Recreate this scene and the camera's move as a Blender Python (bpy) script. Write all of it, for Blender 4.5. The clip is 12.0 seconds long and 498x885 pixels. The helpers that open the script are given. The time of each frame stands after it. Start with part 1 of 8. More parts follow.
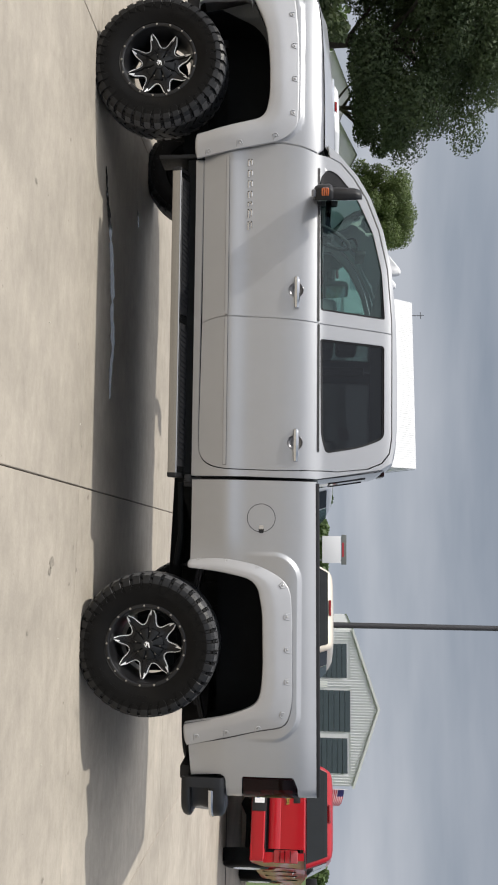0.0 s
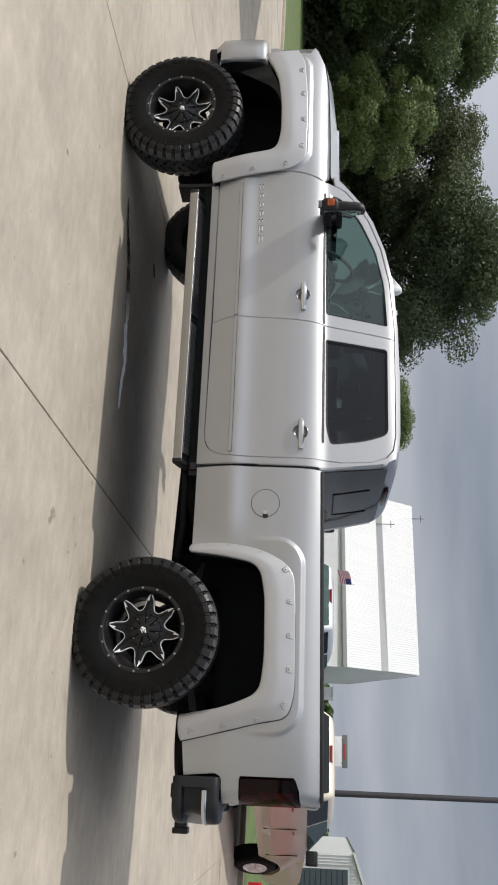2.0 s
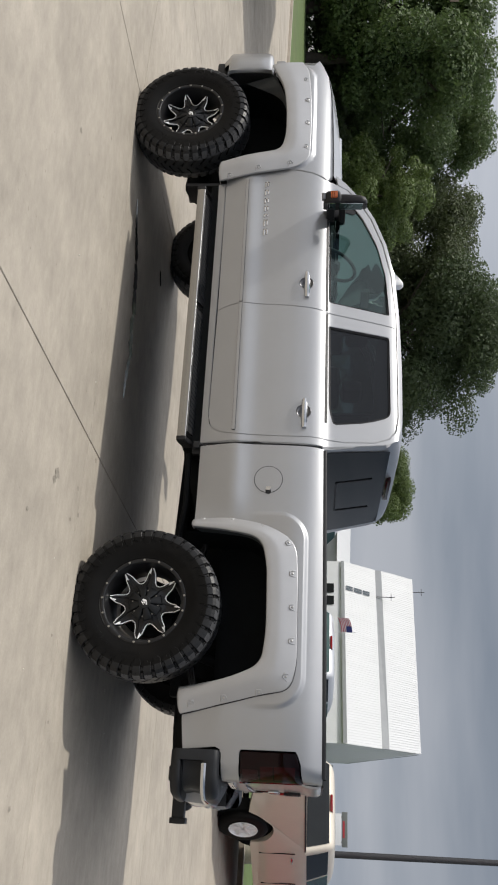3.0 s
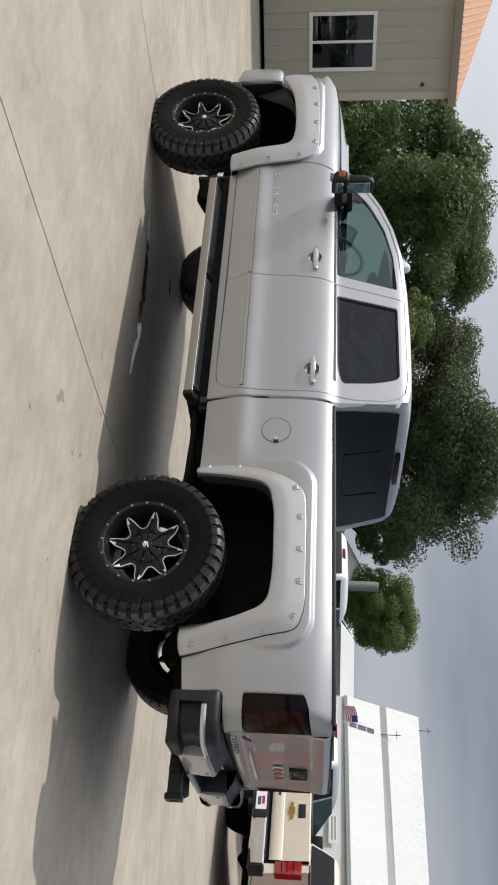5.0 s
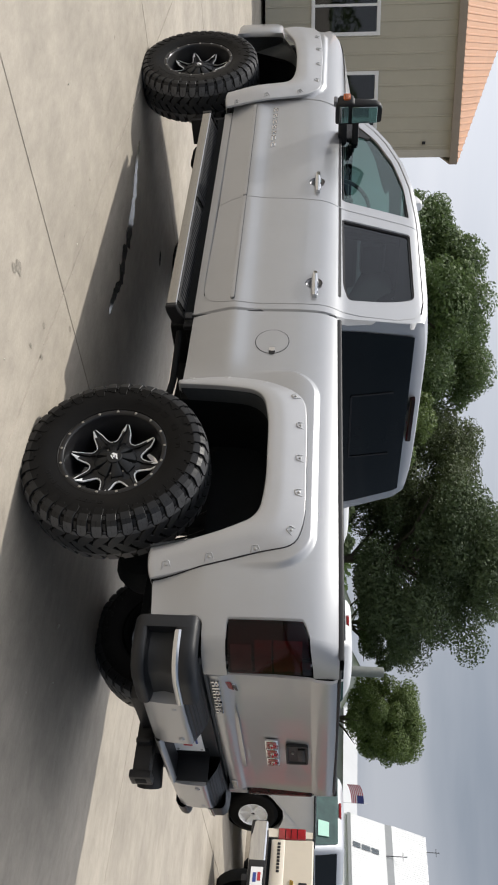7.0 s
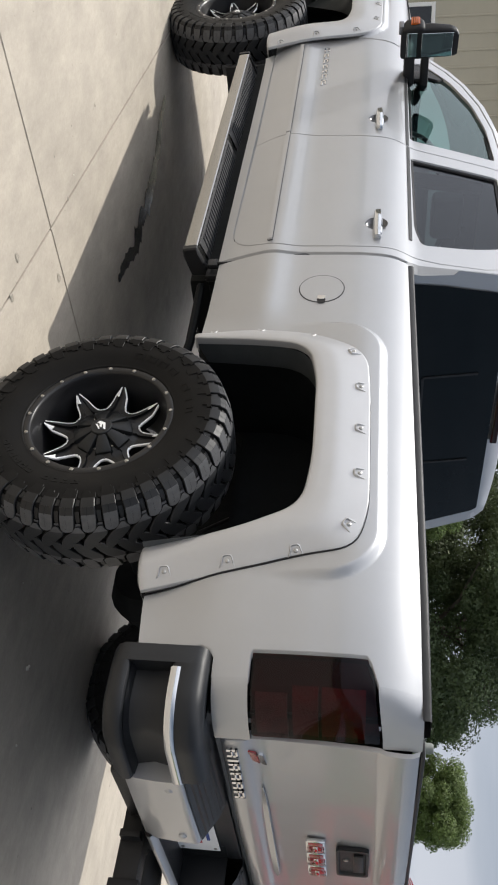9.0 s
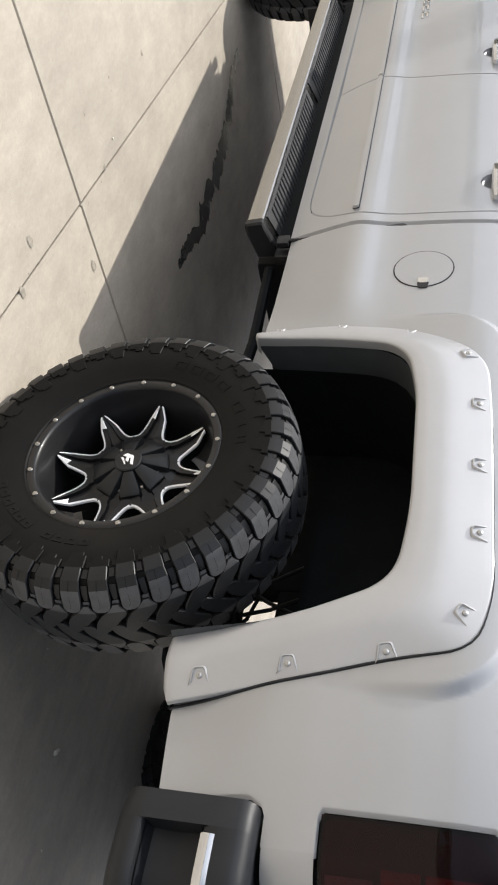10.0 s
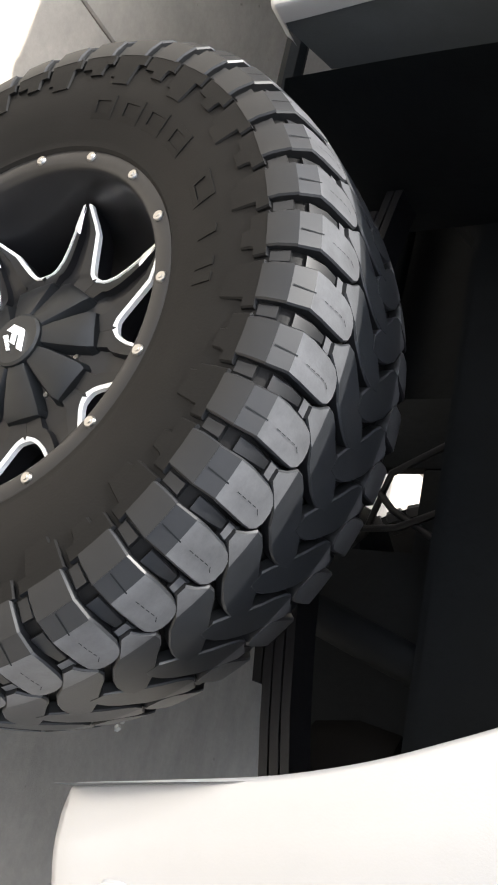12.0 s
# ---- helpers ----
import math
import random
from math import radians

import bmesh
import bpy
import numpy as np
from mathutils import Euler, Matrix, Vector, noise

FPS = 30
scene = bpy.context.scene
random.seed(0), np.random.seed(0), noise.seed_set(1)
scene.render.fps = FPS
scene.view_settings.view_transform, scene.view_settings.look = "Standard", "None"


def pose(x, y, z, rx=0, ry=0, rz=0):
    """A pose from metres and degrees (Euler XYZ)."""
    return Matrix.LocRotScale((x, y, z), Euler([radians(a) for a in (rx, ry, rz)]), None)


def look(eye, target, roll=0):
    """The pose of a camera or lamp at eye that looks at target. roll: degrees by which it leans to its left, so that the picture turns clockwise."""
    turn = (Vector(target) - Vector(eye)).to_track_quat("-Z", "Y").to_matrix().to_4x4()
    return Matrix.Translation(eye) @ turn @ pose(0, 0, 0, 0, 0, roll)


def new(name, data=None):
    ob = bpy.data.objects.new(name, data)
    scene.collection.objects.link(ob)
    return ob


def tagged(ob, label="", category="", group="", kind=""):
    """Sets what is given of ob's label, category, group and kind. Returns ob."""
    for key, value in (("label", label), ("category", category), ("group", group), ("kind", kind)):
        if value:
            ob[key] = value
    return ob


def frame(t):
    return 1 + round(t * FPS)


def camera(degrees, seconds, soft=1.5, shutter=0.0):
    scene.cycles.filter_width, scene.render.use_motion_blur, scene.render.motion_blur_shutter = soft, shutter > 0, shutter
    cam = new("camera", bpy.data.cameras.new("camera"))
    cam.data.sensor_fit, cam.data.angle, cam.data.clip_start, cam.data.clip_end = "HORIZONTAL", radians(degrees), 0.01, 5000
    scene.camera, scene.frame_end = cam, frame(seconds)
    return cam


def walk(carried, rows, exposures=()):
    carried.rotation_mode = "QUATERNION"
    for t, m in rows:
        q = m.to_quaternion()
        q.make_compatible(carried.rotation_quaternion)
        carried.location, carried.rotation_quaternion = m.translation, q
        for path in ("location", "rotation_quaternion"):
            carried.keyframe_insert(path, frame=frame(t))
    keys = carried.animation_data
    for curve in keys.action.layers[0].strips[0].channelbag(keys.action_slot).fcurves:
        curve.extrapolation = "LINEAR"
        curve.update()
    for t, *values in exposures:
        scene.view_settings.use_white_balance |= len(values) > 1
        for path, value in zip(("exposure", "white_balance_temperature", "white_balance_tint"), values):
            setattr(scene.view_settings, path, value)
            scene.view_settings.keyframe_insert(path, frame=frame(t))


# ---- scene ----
import mathutils
import mathutils.geometry

cam = camera(32.1, 12.0, soft=2.0)
EXPOSURES = [(0, -0.26, 6250, 12), (1.5, -0.31, 6250, 12), (2.5, -0.48, 6250, 12), (3, -0.50, 6250, 12), (5, -0.42, 6250, 12), (6.5, -0.37, 6250, 12), (8.5, -0.04, 6200, 12), (9.5, 0.10, 6200, 12), (10.5, 0.48, 6200, 12), (11.25, 1.10, 6200, 12), (12, 1.45, 6150, 12)]
PATH = [
    (0, (-0.813, -5.596, 1.496), (-0.988, -3.61, 1.344), 90.3),
    (0.5, (-0.415, -5.576, 1.478), (-0.672, -3.599, 1.326), 90.4),
    (1, (-0.072, -5.485, 1.467), (-0.437, -3.525, 1.314), 90.5),
    (1.5, (0.241, -5.408, 1.478), (-0.268, -3.48, 1.324), 90.6),
    (2, (0.602, -5.358, 1.478), (-0.041, -3.471, 1.321), 90.7),
    (2.5, (0.889, -5.251, 1.469), (0.167, -3.393, 1.311), 90.8),
    (3, (1.207, -5.167, 1.466), (0.403, -3.343, 1.307), 90.9),
    (5, (2.193, -4.52, 1.446), (1.115, -2.844, 1.276), 91.0),
    (5.5, (2.35, -4.229, 1.454), (1.212, -2.593, 1.281), 90.9),
    (6, (2.551, -3.92, 1.451), (1.364, -2.32, 1.277), 91.0),
    (6.5, (2.617, -3.573, 1.451), (1.385, -2.007, 1.275), 90.9),
    (8.5, (2.308, -2.298, 1.411), (0.926, -0.868, 1.202), 91.2),
    (9, (2.086, -2.067, 1.36), (0.704, -0.649, 1.083), 91.3),
    (9.5, (1.732, -1.855, 1.342), (0.367, -0.453, 0.927), 91.3),
    (10, (1.428, -1.597, 1.322), (0.108, -0.185, 0.811), 91.0),
    (10.5, (1.126, -1.374, 1.301), (-0.084, 0.098, 0.694), 90.6),
    (11, (0.868, -1.167, 1.295), (-0.14, 0.401, 0.57), 90.3),
    (11.5, (0.649, -0.897, 1.279), (-0.163, 0.718, 0.422), 90.3),
    (12, (0.451, -0.683, 1.245), (-0.25, 0.895, 0.236), 90.3),
]
walk(cam, [(t, look(eye, target, roll)) for t, eye, target, roll in PATH], EXPOSURES)

# ---- world and light ----
SUN_TO = Vector((-0.70, -0.27, 1.0)).normalized()
world = bpy.data.worlds.new("sky")
scene.world = world
world.use_nodes = True
wn, wl = world.node_tree.nodes, world.node_tree.links
wn.clear()
w_out = wn.new("ShaderNodeOutputWorld")
w_bg = wn.new("ShaderNodeBackground")
w_sky = wn.new("ShaderNodeTexSky")
w_sky.sky_type = "NISHITA"
w_sky.sun_disc = False
w_sky.sun_elevation = math.asin(SUN_TO.z)
w_sky.sun_rotation = math.atan2(SUN_TO.x, SUN_TO.y)
w_sky.dust_density = 4.0
w_sky.air_density = 1.2
w_scale = wn.new("ShaderNodeVectorMath")
w_scale.operation = "SCALE"
w_scale.inputs["Scale"].default_value = 0.06
w_tc = wn.new("ShaderNodeTexCoord")
w_map = wn.new("ShaderNodeMapping")
w_map.inputs["Scale"].default_value = (1.2, 1.2, 7.0)
w_noise = wn.new("ShaderNodeTexNoise")
w_noise.inputs["Scale"].default_value = 1.6
w_noise.inputs["Detail"].default_value = 5.0
w_ramp = wn.new("ShaderNodeValToRGB")
w_ramp.color_ramp.elements[0].position = 0.3
w_ramp.color_ramp.elements[0].color = (0.185, 0.236, 0.304, 1)
w_ramp.color_ramp.elements[1].position = 0.72
w_ramp.color_ramp.elements[1].color = (0.33, 0.375, 0.445, 1)
w_mix = wn.new("ShaderNodeMix")
w_mix.data_type = "RGBA"
w_mix.inputs["Factor"].default_value = 0.82
wl.new(w_tc.outputs["Generated"], w_map.inputs["Vector"])
wl.new(w_map.outputs["Vector"], w_noise.inputs["Vector"])
wl.new(w_noise.outputs["Fac"], w_ramp.inputs["Fac"])
wl.new(w_sky.outputs["Color"], w_scale.inputs[0])
wl.new(w_scale.outputs["Vector"], w_mix.inputs["A"])
wl.new(w_ramp.outputs["Color"], w_mix.inputs["B"])
w_sep = wn.new("ShaderNodeSeparateXYZ")
w_low = wn.new("ShaderNodeMapRange")
w_low.inputs["From Min"].default_value = 0.0
w_low.inputs["From Max"].default_value = 0.34
w_low.inputs["To Min"].default_value = 0.75
w_low.inputs["To Max"].default_value = 0.0
w_haze = wn.new("ShaderNodeMix")
w_haze.data_type = "RGBA"
w_band = wn.new("ShaderNodeValToRGB")
w_band.color_ramp.elements[0].position = 0.36
w_band.color_ramp.elements[0].color = (0.525, 0.57, 0.62, 1)
w_band.color_ramp.elements[1].position = 0.64
w_band.color_ramp.elements[1].color = (0.83, 0.845, 0.86, 1)
wl.new(w_noise.outputs["Fac"], w_band.inputs["Fac"])
wl.new(w_band.outputs["Color"], w_haze.inputs["B"])
wl.new(w_tc.outputs["Generated"], w_sep.inputs[0])
wl.new(w_sep.outputs["Z"], w_low.inputs["Value"])
wl.new(w_low.outputs[0], w_haze.inputs["Factor"])
wl.new(w_mix.outputs["Result"], w_haze.inputs["A"])
w_dot = wn.new("ShaderNodeVectorMath")
w_dot.operation = "DOT_PRODUCT"
w_dot.inputs[1].default_value = SUN_TO
w_near = wn.new("ShaderNodeMapRange")
w_near.interpolation_type = "SMOOTHSTEP"
w_near.inputs["From Min"].default_value = 0.0
w_near.inputs["From Max"].default_value = 1.0
w_near.inputs["To Max"].default_value = 1.0
w_glow = wn.new("ShaderNodeMix")
w_glow.data_type = "RGBA"
w_glow.inputs["B"].default_value = (1.60, 1.61, 1.64, 1)
wl.new(w_tc.outputs["Generated"], w_dot.inputs[0])
wl.new(w_dot.outputs["Value"], w_near.inputs["Value"])
wl.new(w_near.outputs[0], w_glow.inputs["Factor"])
wl.new(w_haze.outputs["Result"], w_glow.inputs["A"])
wl.new(w_glow.outputs["Result"], w_bg.inputs["Color"])
w_bg.inputs["Strength"].default_value = 1.0
wl.new(w_bg.outputs["Background"], w_out.inputs["Surface"])

sun = new("sun", bpy.data.lights.new("sun", "SUN"))
sun.data.energy = 3.8
sun.data.angle = radians(0.8)
sun.data.color = (1.000, 0.946, 0.831)
sun.matrix_basis = look((0, 0, 30), Vector((0, 0, 30)) - SUN_TO)


# ---- materials ----
def material(name, colour, rough=0.5, metal=0.0, vary=0.0, scale=6.0, bump=0.0, bump_scale=60.0, coat=0.0,
             second=None, patch=0.0, patch_scale=1.0, spec=0.5, island=0.0, stretch=(1, 1, 1)):
    """A principled surface with grain (vary), stains of a second colour (patch), fine relief and change from piece to piece."""
    m = bpy.data.materials.new(name)
    m.use_nodes = True
    n, l = m.node_tree.nodes, m.node_tree.links
    p = n["Principled BSDF"]
    p.inputs["Base Color"].default_value = (*colour, 1)
    p.inputs["Roughness"].default_value = rough
    p.inputs["Metallic"].default_value = metal
    p.inputs["Specular IOR Level"].default_value = spec
    p.inputs["Coat Weight"].default_value = coat
    p.inputs["Coat Roughness"].default_value = 0.04
    tc = n.new("ShaderNodeTexCoord")
    mp = n.new("ShaderNodeMapping")
    mp.inputs["Scale"].default_value = stretch
    l.new(tc.outputs["Object"], mp.inputs["Vector"])
    col = None
    if vary or patch or island:
        base = n.new("ShaderNodeRGB")
        base.outputs[0].default_value = (*colour, 1)
        col = base.outputs[0]
        if patch:
            tx = n.new("ShaderNodeTexNoise")
            tx.inputs["Scale"].default_value = patch_scale
            tx.inputs["Detail"].default_value = 6
            tx.inputs["Roughness"].default_value = 0.65
            l.new(mp.outputs[0], tx.inputs["Vector"])
            rp = n.new("ShaderNodeMapRange")
            rp.inputs["From Min"].default_value = 0.48
            rp.inputs["From Max"].default_value = 0.72
            rp.inputs["To Max"].default_value = patch
            l.new(tx.outputs["Fac"], rp.inputs["Value"])
            mx = n.new("ShaderNodeMix")
            mx.data_type = "RGBA"
            mx.inputs["B"].default_value = (*(second or [c * 0.6 for c in colour]), 1)
            l.new(rp.outputs[0], mx.inputs["Factor"])
            l.new(col, mx.inputs["A"])
            col = mx.outputs["Result"]
        value = None
        if vary:
            tx = n.new("ShaderNodeTexNoise")
            tx.inputs["Scale"].default_value = scale
            tx.inputs["Detail"].default_value = 8
            tx.inputs["Roughness"].default_value = 0.7
            l.new(mp.outputs[0], tx.inputs["Vector"])
            rp = n.new("ShaderNodeMapRange")
            rp.inputs["From Min"].default_value = 0.25
            rp.inputs["From Max"].default_value = 0.75
            rp.inputs["To Min"].default_value = 1 - vary
            rp.inputs["To Max"].default_value = 1 + vary
            l.new(tx.outputs["Fac"], rp.inputs["Value"])
            value = rp.outputs[0]
        if island:
            ge = n.new("ShaderNodeNewGeometry")
            rp = n.new("ShaderNodeMapRange")
            rp.inputs["To Min"].default_value = 1 - island
            rp.inputs["To Max"].default_value = 1 + island
            l.new(ge.outputs["Random Per Island"], rp.inputs["Value"])
            if value is None:
                value = rp.outputs[0]
            else:
                mu = n.new("ShaderNodeMath")
                mu.operation = "MULTIPLY"
                l.new(value, mu.inputs[0])
                l.new(rp.outputs[0], mu.inputs[1])
                value = mu.outputs[0]
        if value is not None:
            hs = n.new("ShaderNodeHueSaturation")
            l.new(value, hs.inputs["Value"])
            l.new(col, hs.inputs["Color"])
            col = hs.outputs[0]
        l.new(col, p.inputs["Base Color"])
    if bump:
        tx = n.new("ShaderNodeTexNoise")
        tx.inputs["Scale"].default_value = bump_scale
        tx.inputs["Detail"].default_value = 5
        l.new(mp.outputs[0], tx.inputs["Vector"])
        bp = n.new("ShaderNodeBump")
        bp.inputs["Strength"].default_value = bump
        bp.inputs["Distance"].default_value = 0.01
        l.new(tx.outputs["Fac"], bp.inputs["Height"])
        l.new(bp.outputs[0], p.inputs["Normal"])
    return m


def glass(name, tint, gloss=1.0, film=0.0, sheen=(0.95, 0.97, 1)):
    """A thin pane: see-through in its tint, with a mirror's gloss that grows at a slant."""
    m = bpy.data.materials.new(name)
    m.use_nodes = True
    n, l = m.node_tree.nodes, m.node_tree.links
    n.clear()
    out = n.new("ShaderNodeOutputMaterial")
    mix = n.new("ShaderNodeMixShader")
    tr = n.new("ShaderNodeBsdfTransparent")
    gl = n.new("ShaderNodeBsdfGlossy")
    fr = n.new("ShaderNodeFresnel")
    fr.inputs["IOR"].default_value = 1.5
    mu = n.new("ShaderNodeMath")
    mu.operation = "MULTIPLY"
    mu.inputs[1].default_value = gloss
    tr.inputs["Color"].default_value = (*tint, 1)
    gl.inputs["Roughness"].default_value = 0.02
    gl.inputs["Color"].default_value = (*sheen, 1)
    ad = n.new("ShaderNodeMath")
    ad.inputs[1].default_value = film
    l.new(fr.outputs[0], mu.inputs[0])
    l.new(mu.outputs[0], ad.inputs[0])
    l.new(ad.outputs[0], mix.inputs["Fac"])
    l.new(tr.outputs[0], mix.inputs[1])
    l.new(gl.outputs[0], mix.inputs[2])
    l.new(mix.outputs[0], out.inputs["Surface"])
    return m


SILVER = material("silver_metallic_paint", (0.405, 0.410, 0.420), 0.41, 0.66, vary=0.03, scale=3, bump=0.02, bump_scale=900, coat=0.62)
FLARE = material("satin_silver_plastic", (0.475, 0.477, 0.484), 0.42, 0.55, vary=0.04, scale=5, bump=0.03, bump_scale=500, coat=0.15)
BLACK_TRIM = material("black_plastic", (0.012, 0.012, 0.013), 0.45, spec=0.35, vary=0.25, scale=12, bump=0.12, bump_scale=420)
BUMPER_BLACK = material("charcoal_plastic", (0.011, 0.012, 0.014), 0.44, vary=0.2, scale=9, bump=0.08, bump_scale=600, spec=0.34)
DARK = material("underbody_black", (0.0050, 0.0062, 0.0072), 0.7, vary=0.4, scale=8, bump=0.2, bump_scale=30, spec=0.16)
# The tyre's rubbers step in tone: sky light and groove shade in their colour.
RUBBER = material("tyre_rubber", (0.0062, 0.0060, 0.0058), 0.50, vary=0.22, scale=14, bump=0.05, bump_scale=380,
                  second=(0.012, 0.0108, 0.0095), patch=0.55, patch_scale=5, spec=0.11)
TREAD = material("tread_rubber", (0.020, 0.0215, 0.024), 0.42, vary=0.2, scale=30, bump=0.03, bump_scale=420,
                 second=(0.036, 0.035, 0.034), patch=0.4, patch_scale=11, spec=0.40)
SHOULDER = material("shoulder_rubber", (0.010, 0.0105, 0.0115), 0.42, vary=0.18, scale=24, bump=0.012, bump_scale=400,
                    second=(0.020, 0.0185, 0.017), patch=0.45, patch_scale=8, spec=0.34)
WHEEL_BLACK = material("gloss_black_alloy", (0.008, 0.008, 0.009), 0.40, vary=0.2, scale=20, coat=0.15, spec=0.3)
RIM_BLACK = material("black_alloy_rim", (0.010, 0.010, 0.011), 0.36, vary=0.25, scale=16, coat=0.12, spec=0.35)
# outer lug faces: wear, plus the sky light they catch, as a paler colour
WORN_LIT = material("worn_lit_tread_rubber", (0.085, 0.086, 0.090), 0.46, vary=0.25, scale=34, bump=0.03, bump_scale=300,
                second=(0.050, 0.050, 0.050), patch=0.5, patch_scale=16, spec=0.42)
SPOKE_SATIN = material("satin_black_alloy", (0.010, 0.010, 0.0105), 0.42, vary=0.15, scale=40, spec=0.35)
HUB_SATIN = material("satin_hub_black", (0.009, 0.010, 0.011), 0.42, vary=0.2, scale=40, spec=0.35)
MILLED = material("milled_aluminium", (0.93, 0.93, 0.92), 0.40, 0.15, vary=0.05, scale=60, stretch=(1, 1, 8))
CHROME = material("chrome", (0.62, 0.63, 0.645), 0.07, 1.0, vary=0.02, scale=10)
STEEL = material("bolt_steel", (0.46, 0.45, 0.43), 0.3, 1.0, vary=0.1, scale=60)
RED_LENS = material("smoked_red_lens", (0.015, 0.001, 0.0015), 0.08, spec=0.16, coat=0.05, vary=0.3, scale=8, second=(0.0025, 0.0025, 0.0025), patch=1.0, patch_scale=9)
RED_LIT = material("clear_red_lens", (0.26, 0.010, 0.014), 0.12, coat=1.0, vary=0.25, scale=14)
AMBER = material("amber_lens", (0.55, 0.12, 0.02), 0.15, coat=1.0, vary=0.2, scale=20)
CABIN = material("grey_cabin_trim", (0.10, 0.10, 0.10), 0.7, vary=0.2, scale=10, bump=0.1, bump_scale=200)
CABIN_LIGHT = material("light_grey_cabin_trim", (0.32, 0.33, 0.33), 0.7, vary=0.12, scale=10, bump=0.1, bump_scale=200)
BADGE_RED = material("red_enamel", (0.24, 0.013, 0.018), 0.2, coat=0.8, vary=0.1, scale=40)
GLASS_CLEAR = glass("green_tinted_glass", (0.29, 0.43, 0.41), 1.1, 0.02, (0.80, 0.95, 0.94))
GLASS_DARK = glass("privacy_glass", (0.10, 0.112, 0.118), 0.75, 0.0, (0.9, 0.94, 1))
GLASS_SHOP = glass("house_glass", (0.22, 0.24, 0.25), 1.5)
MIRROR = material("mirror_glass", (0.75, 0.80, 0.80), 0.02, 1.0)
PLATE_WHITE = material("white_plate", (0.75, 0.75, 0.75), 0.4, vary=0.05, scale=20)
BAR_BLUE = material("blue_bar", (0.03, 0.06, 0.25), 0.5, vary=0.1, scale=20)
BAR_RED = material("red_bar", (0.40, 0.03, 0.04), 0.5, vary=0.1, scale=20)


# ---- mesh helpers ----
def thing(name, at, label, category, group="", kind="", turn=0):
    ob = new(name)
    ob.empty_display_size = 0.2
    ob.matrix_basis = pose(*at, 0, 0, turn)
    return tagged(ob, label, category, group, kind)


def finish(bm, name, mat, smooth=35, weld=False):
    me = bpy.data.meshes.new(name)
    if weld:
        bmesh.ops.remove_doubles(bm, verts=bm.verts, dist=1e-5)
    bmesh.ops.recalc_face_normals(bm, faces=bm.faces)
    bm.to_mesh(me)
    bm.free()
    for m in (mat if isinstance(mat, (list, tuple)) else [mat]):
        me.materials.append(m)
    if smooth:
        me.shade_smooth()
        me.set_sharp_from_angle(angle=radians(smooth))
    return me


def part(name, bm, mat, parent, label="", smooth=35, at=None):
    """One mesh under a thing or part. Its points are in the parent's own space."""
    me = bm if isinstance(bm, bpy.types.Mesh) else finish(bm, name, mat, smooth)
    ob = new(name, me)
    ob.parent = parent
    if at is not None:
        ob.matrix_basis = at
    return tagged(ob, label)


def solo(name, bm, mat, label, category, group="", kind="", smooth=35, at=None):
    me = bm if isinstance(bm, bpy.types.Mesh) else finish(bm, name, mat, smooth)
    ob = new(name, me)
    if at is not None:
        ob.matrix_basis = at
    return tagged(ob, label, category, group, kind)


def add_box(bm, lo, hi, bevel=0.0, seg=2, m=None):
    made = bmesh.ops.create_cube(bm, size=1)["verts"]
    for v in made:
        v.co = Vector([lo[i] + (v.co[i] + 0.5) * (hi[i] - lo[i]) for i in range(3)])
    if bevel:
        edges = list({e for v in made for e in v.link_edges})
        made = bmesh.ops.bevel(bm, geom=edges, offset=bevel, segments=seg, affect="EDGES", profile=0.6)["verts"]
    if m is not None:
        bmesh.ops.transform(bm, matrix=m, verts=[v for v in made])
    return made


def boxed(lo, hi, bevel=0.0, seg=2, m=None):
    bm = bmesh.new()
    add_box(bm, lo, hi, bevel, seg)
    if m is not None:
        bmesh.ops.transform(bm, matrix=m, verts=bm.verts)
    return bm


def add_tube(bm, pts, radii, n=10, cap=True):
    """A tube through points, with a radius at each."""
    pts = [Vector(p) for p in pts]
    rings = []
    for i, p in enumerate(pts):
        d = (pts[min(i + 1, len(pts) - 1)] - pts[max(i - 1, 0)]).normalized()
        a = d.orthogonal().normalized() if i == 0 else (rings[-1][1] - d * rings[-1][1].dot(d)).normalized()
        b = d.cross(a)
        r = radii if isinstance(radii, (int, float)) else radii[i]
        rings.append(([bm.verts.new(p + r * (math.cos(2 * math.pi * k / n) * a + math.sin(2 * math.pi * k / n) * b)) for k in range(n)], a))
    for (u, _), (w, _) in zip(rings, rings[1:]):
        for k in range(n):
            bm.faces.new((u[k], u[(k + 1) % n], w[(k + 1) % n], w[k]))
    if cap:
        bm.faces.new(rings[0][0][::-1])
        bm.faces.new(rings[-1][0])


def add_lathe(bm, prof, n=64, closed=False, start=0.0):
    """Turns a profile of (radius, y) round the y axis."""
    rings = []
    for k in range(n):
        a = start + 2 * math.pi * k / n
        rings.append([bm.verts.new((r * math.sin(a), y, r * math.cos(a))) for r, y in prof])
    m = len(prof)
    for k in range(n):
        u, w = rings[k], rings[(k + 1) % n]
        for i in range(m if closed else m - 1):
            j = (i + 1) % m
            bm.faces.new((u[i], u[j], w[j], w[i]))
    return rings


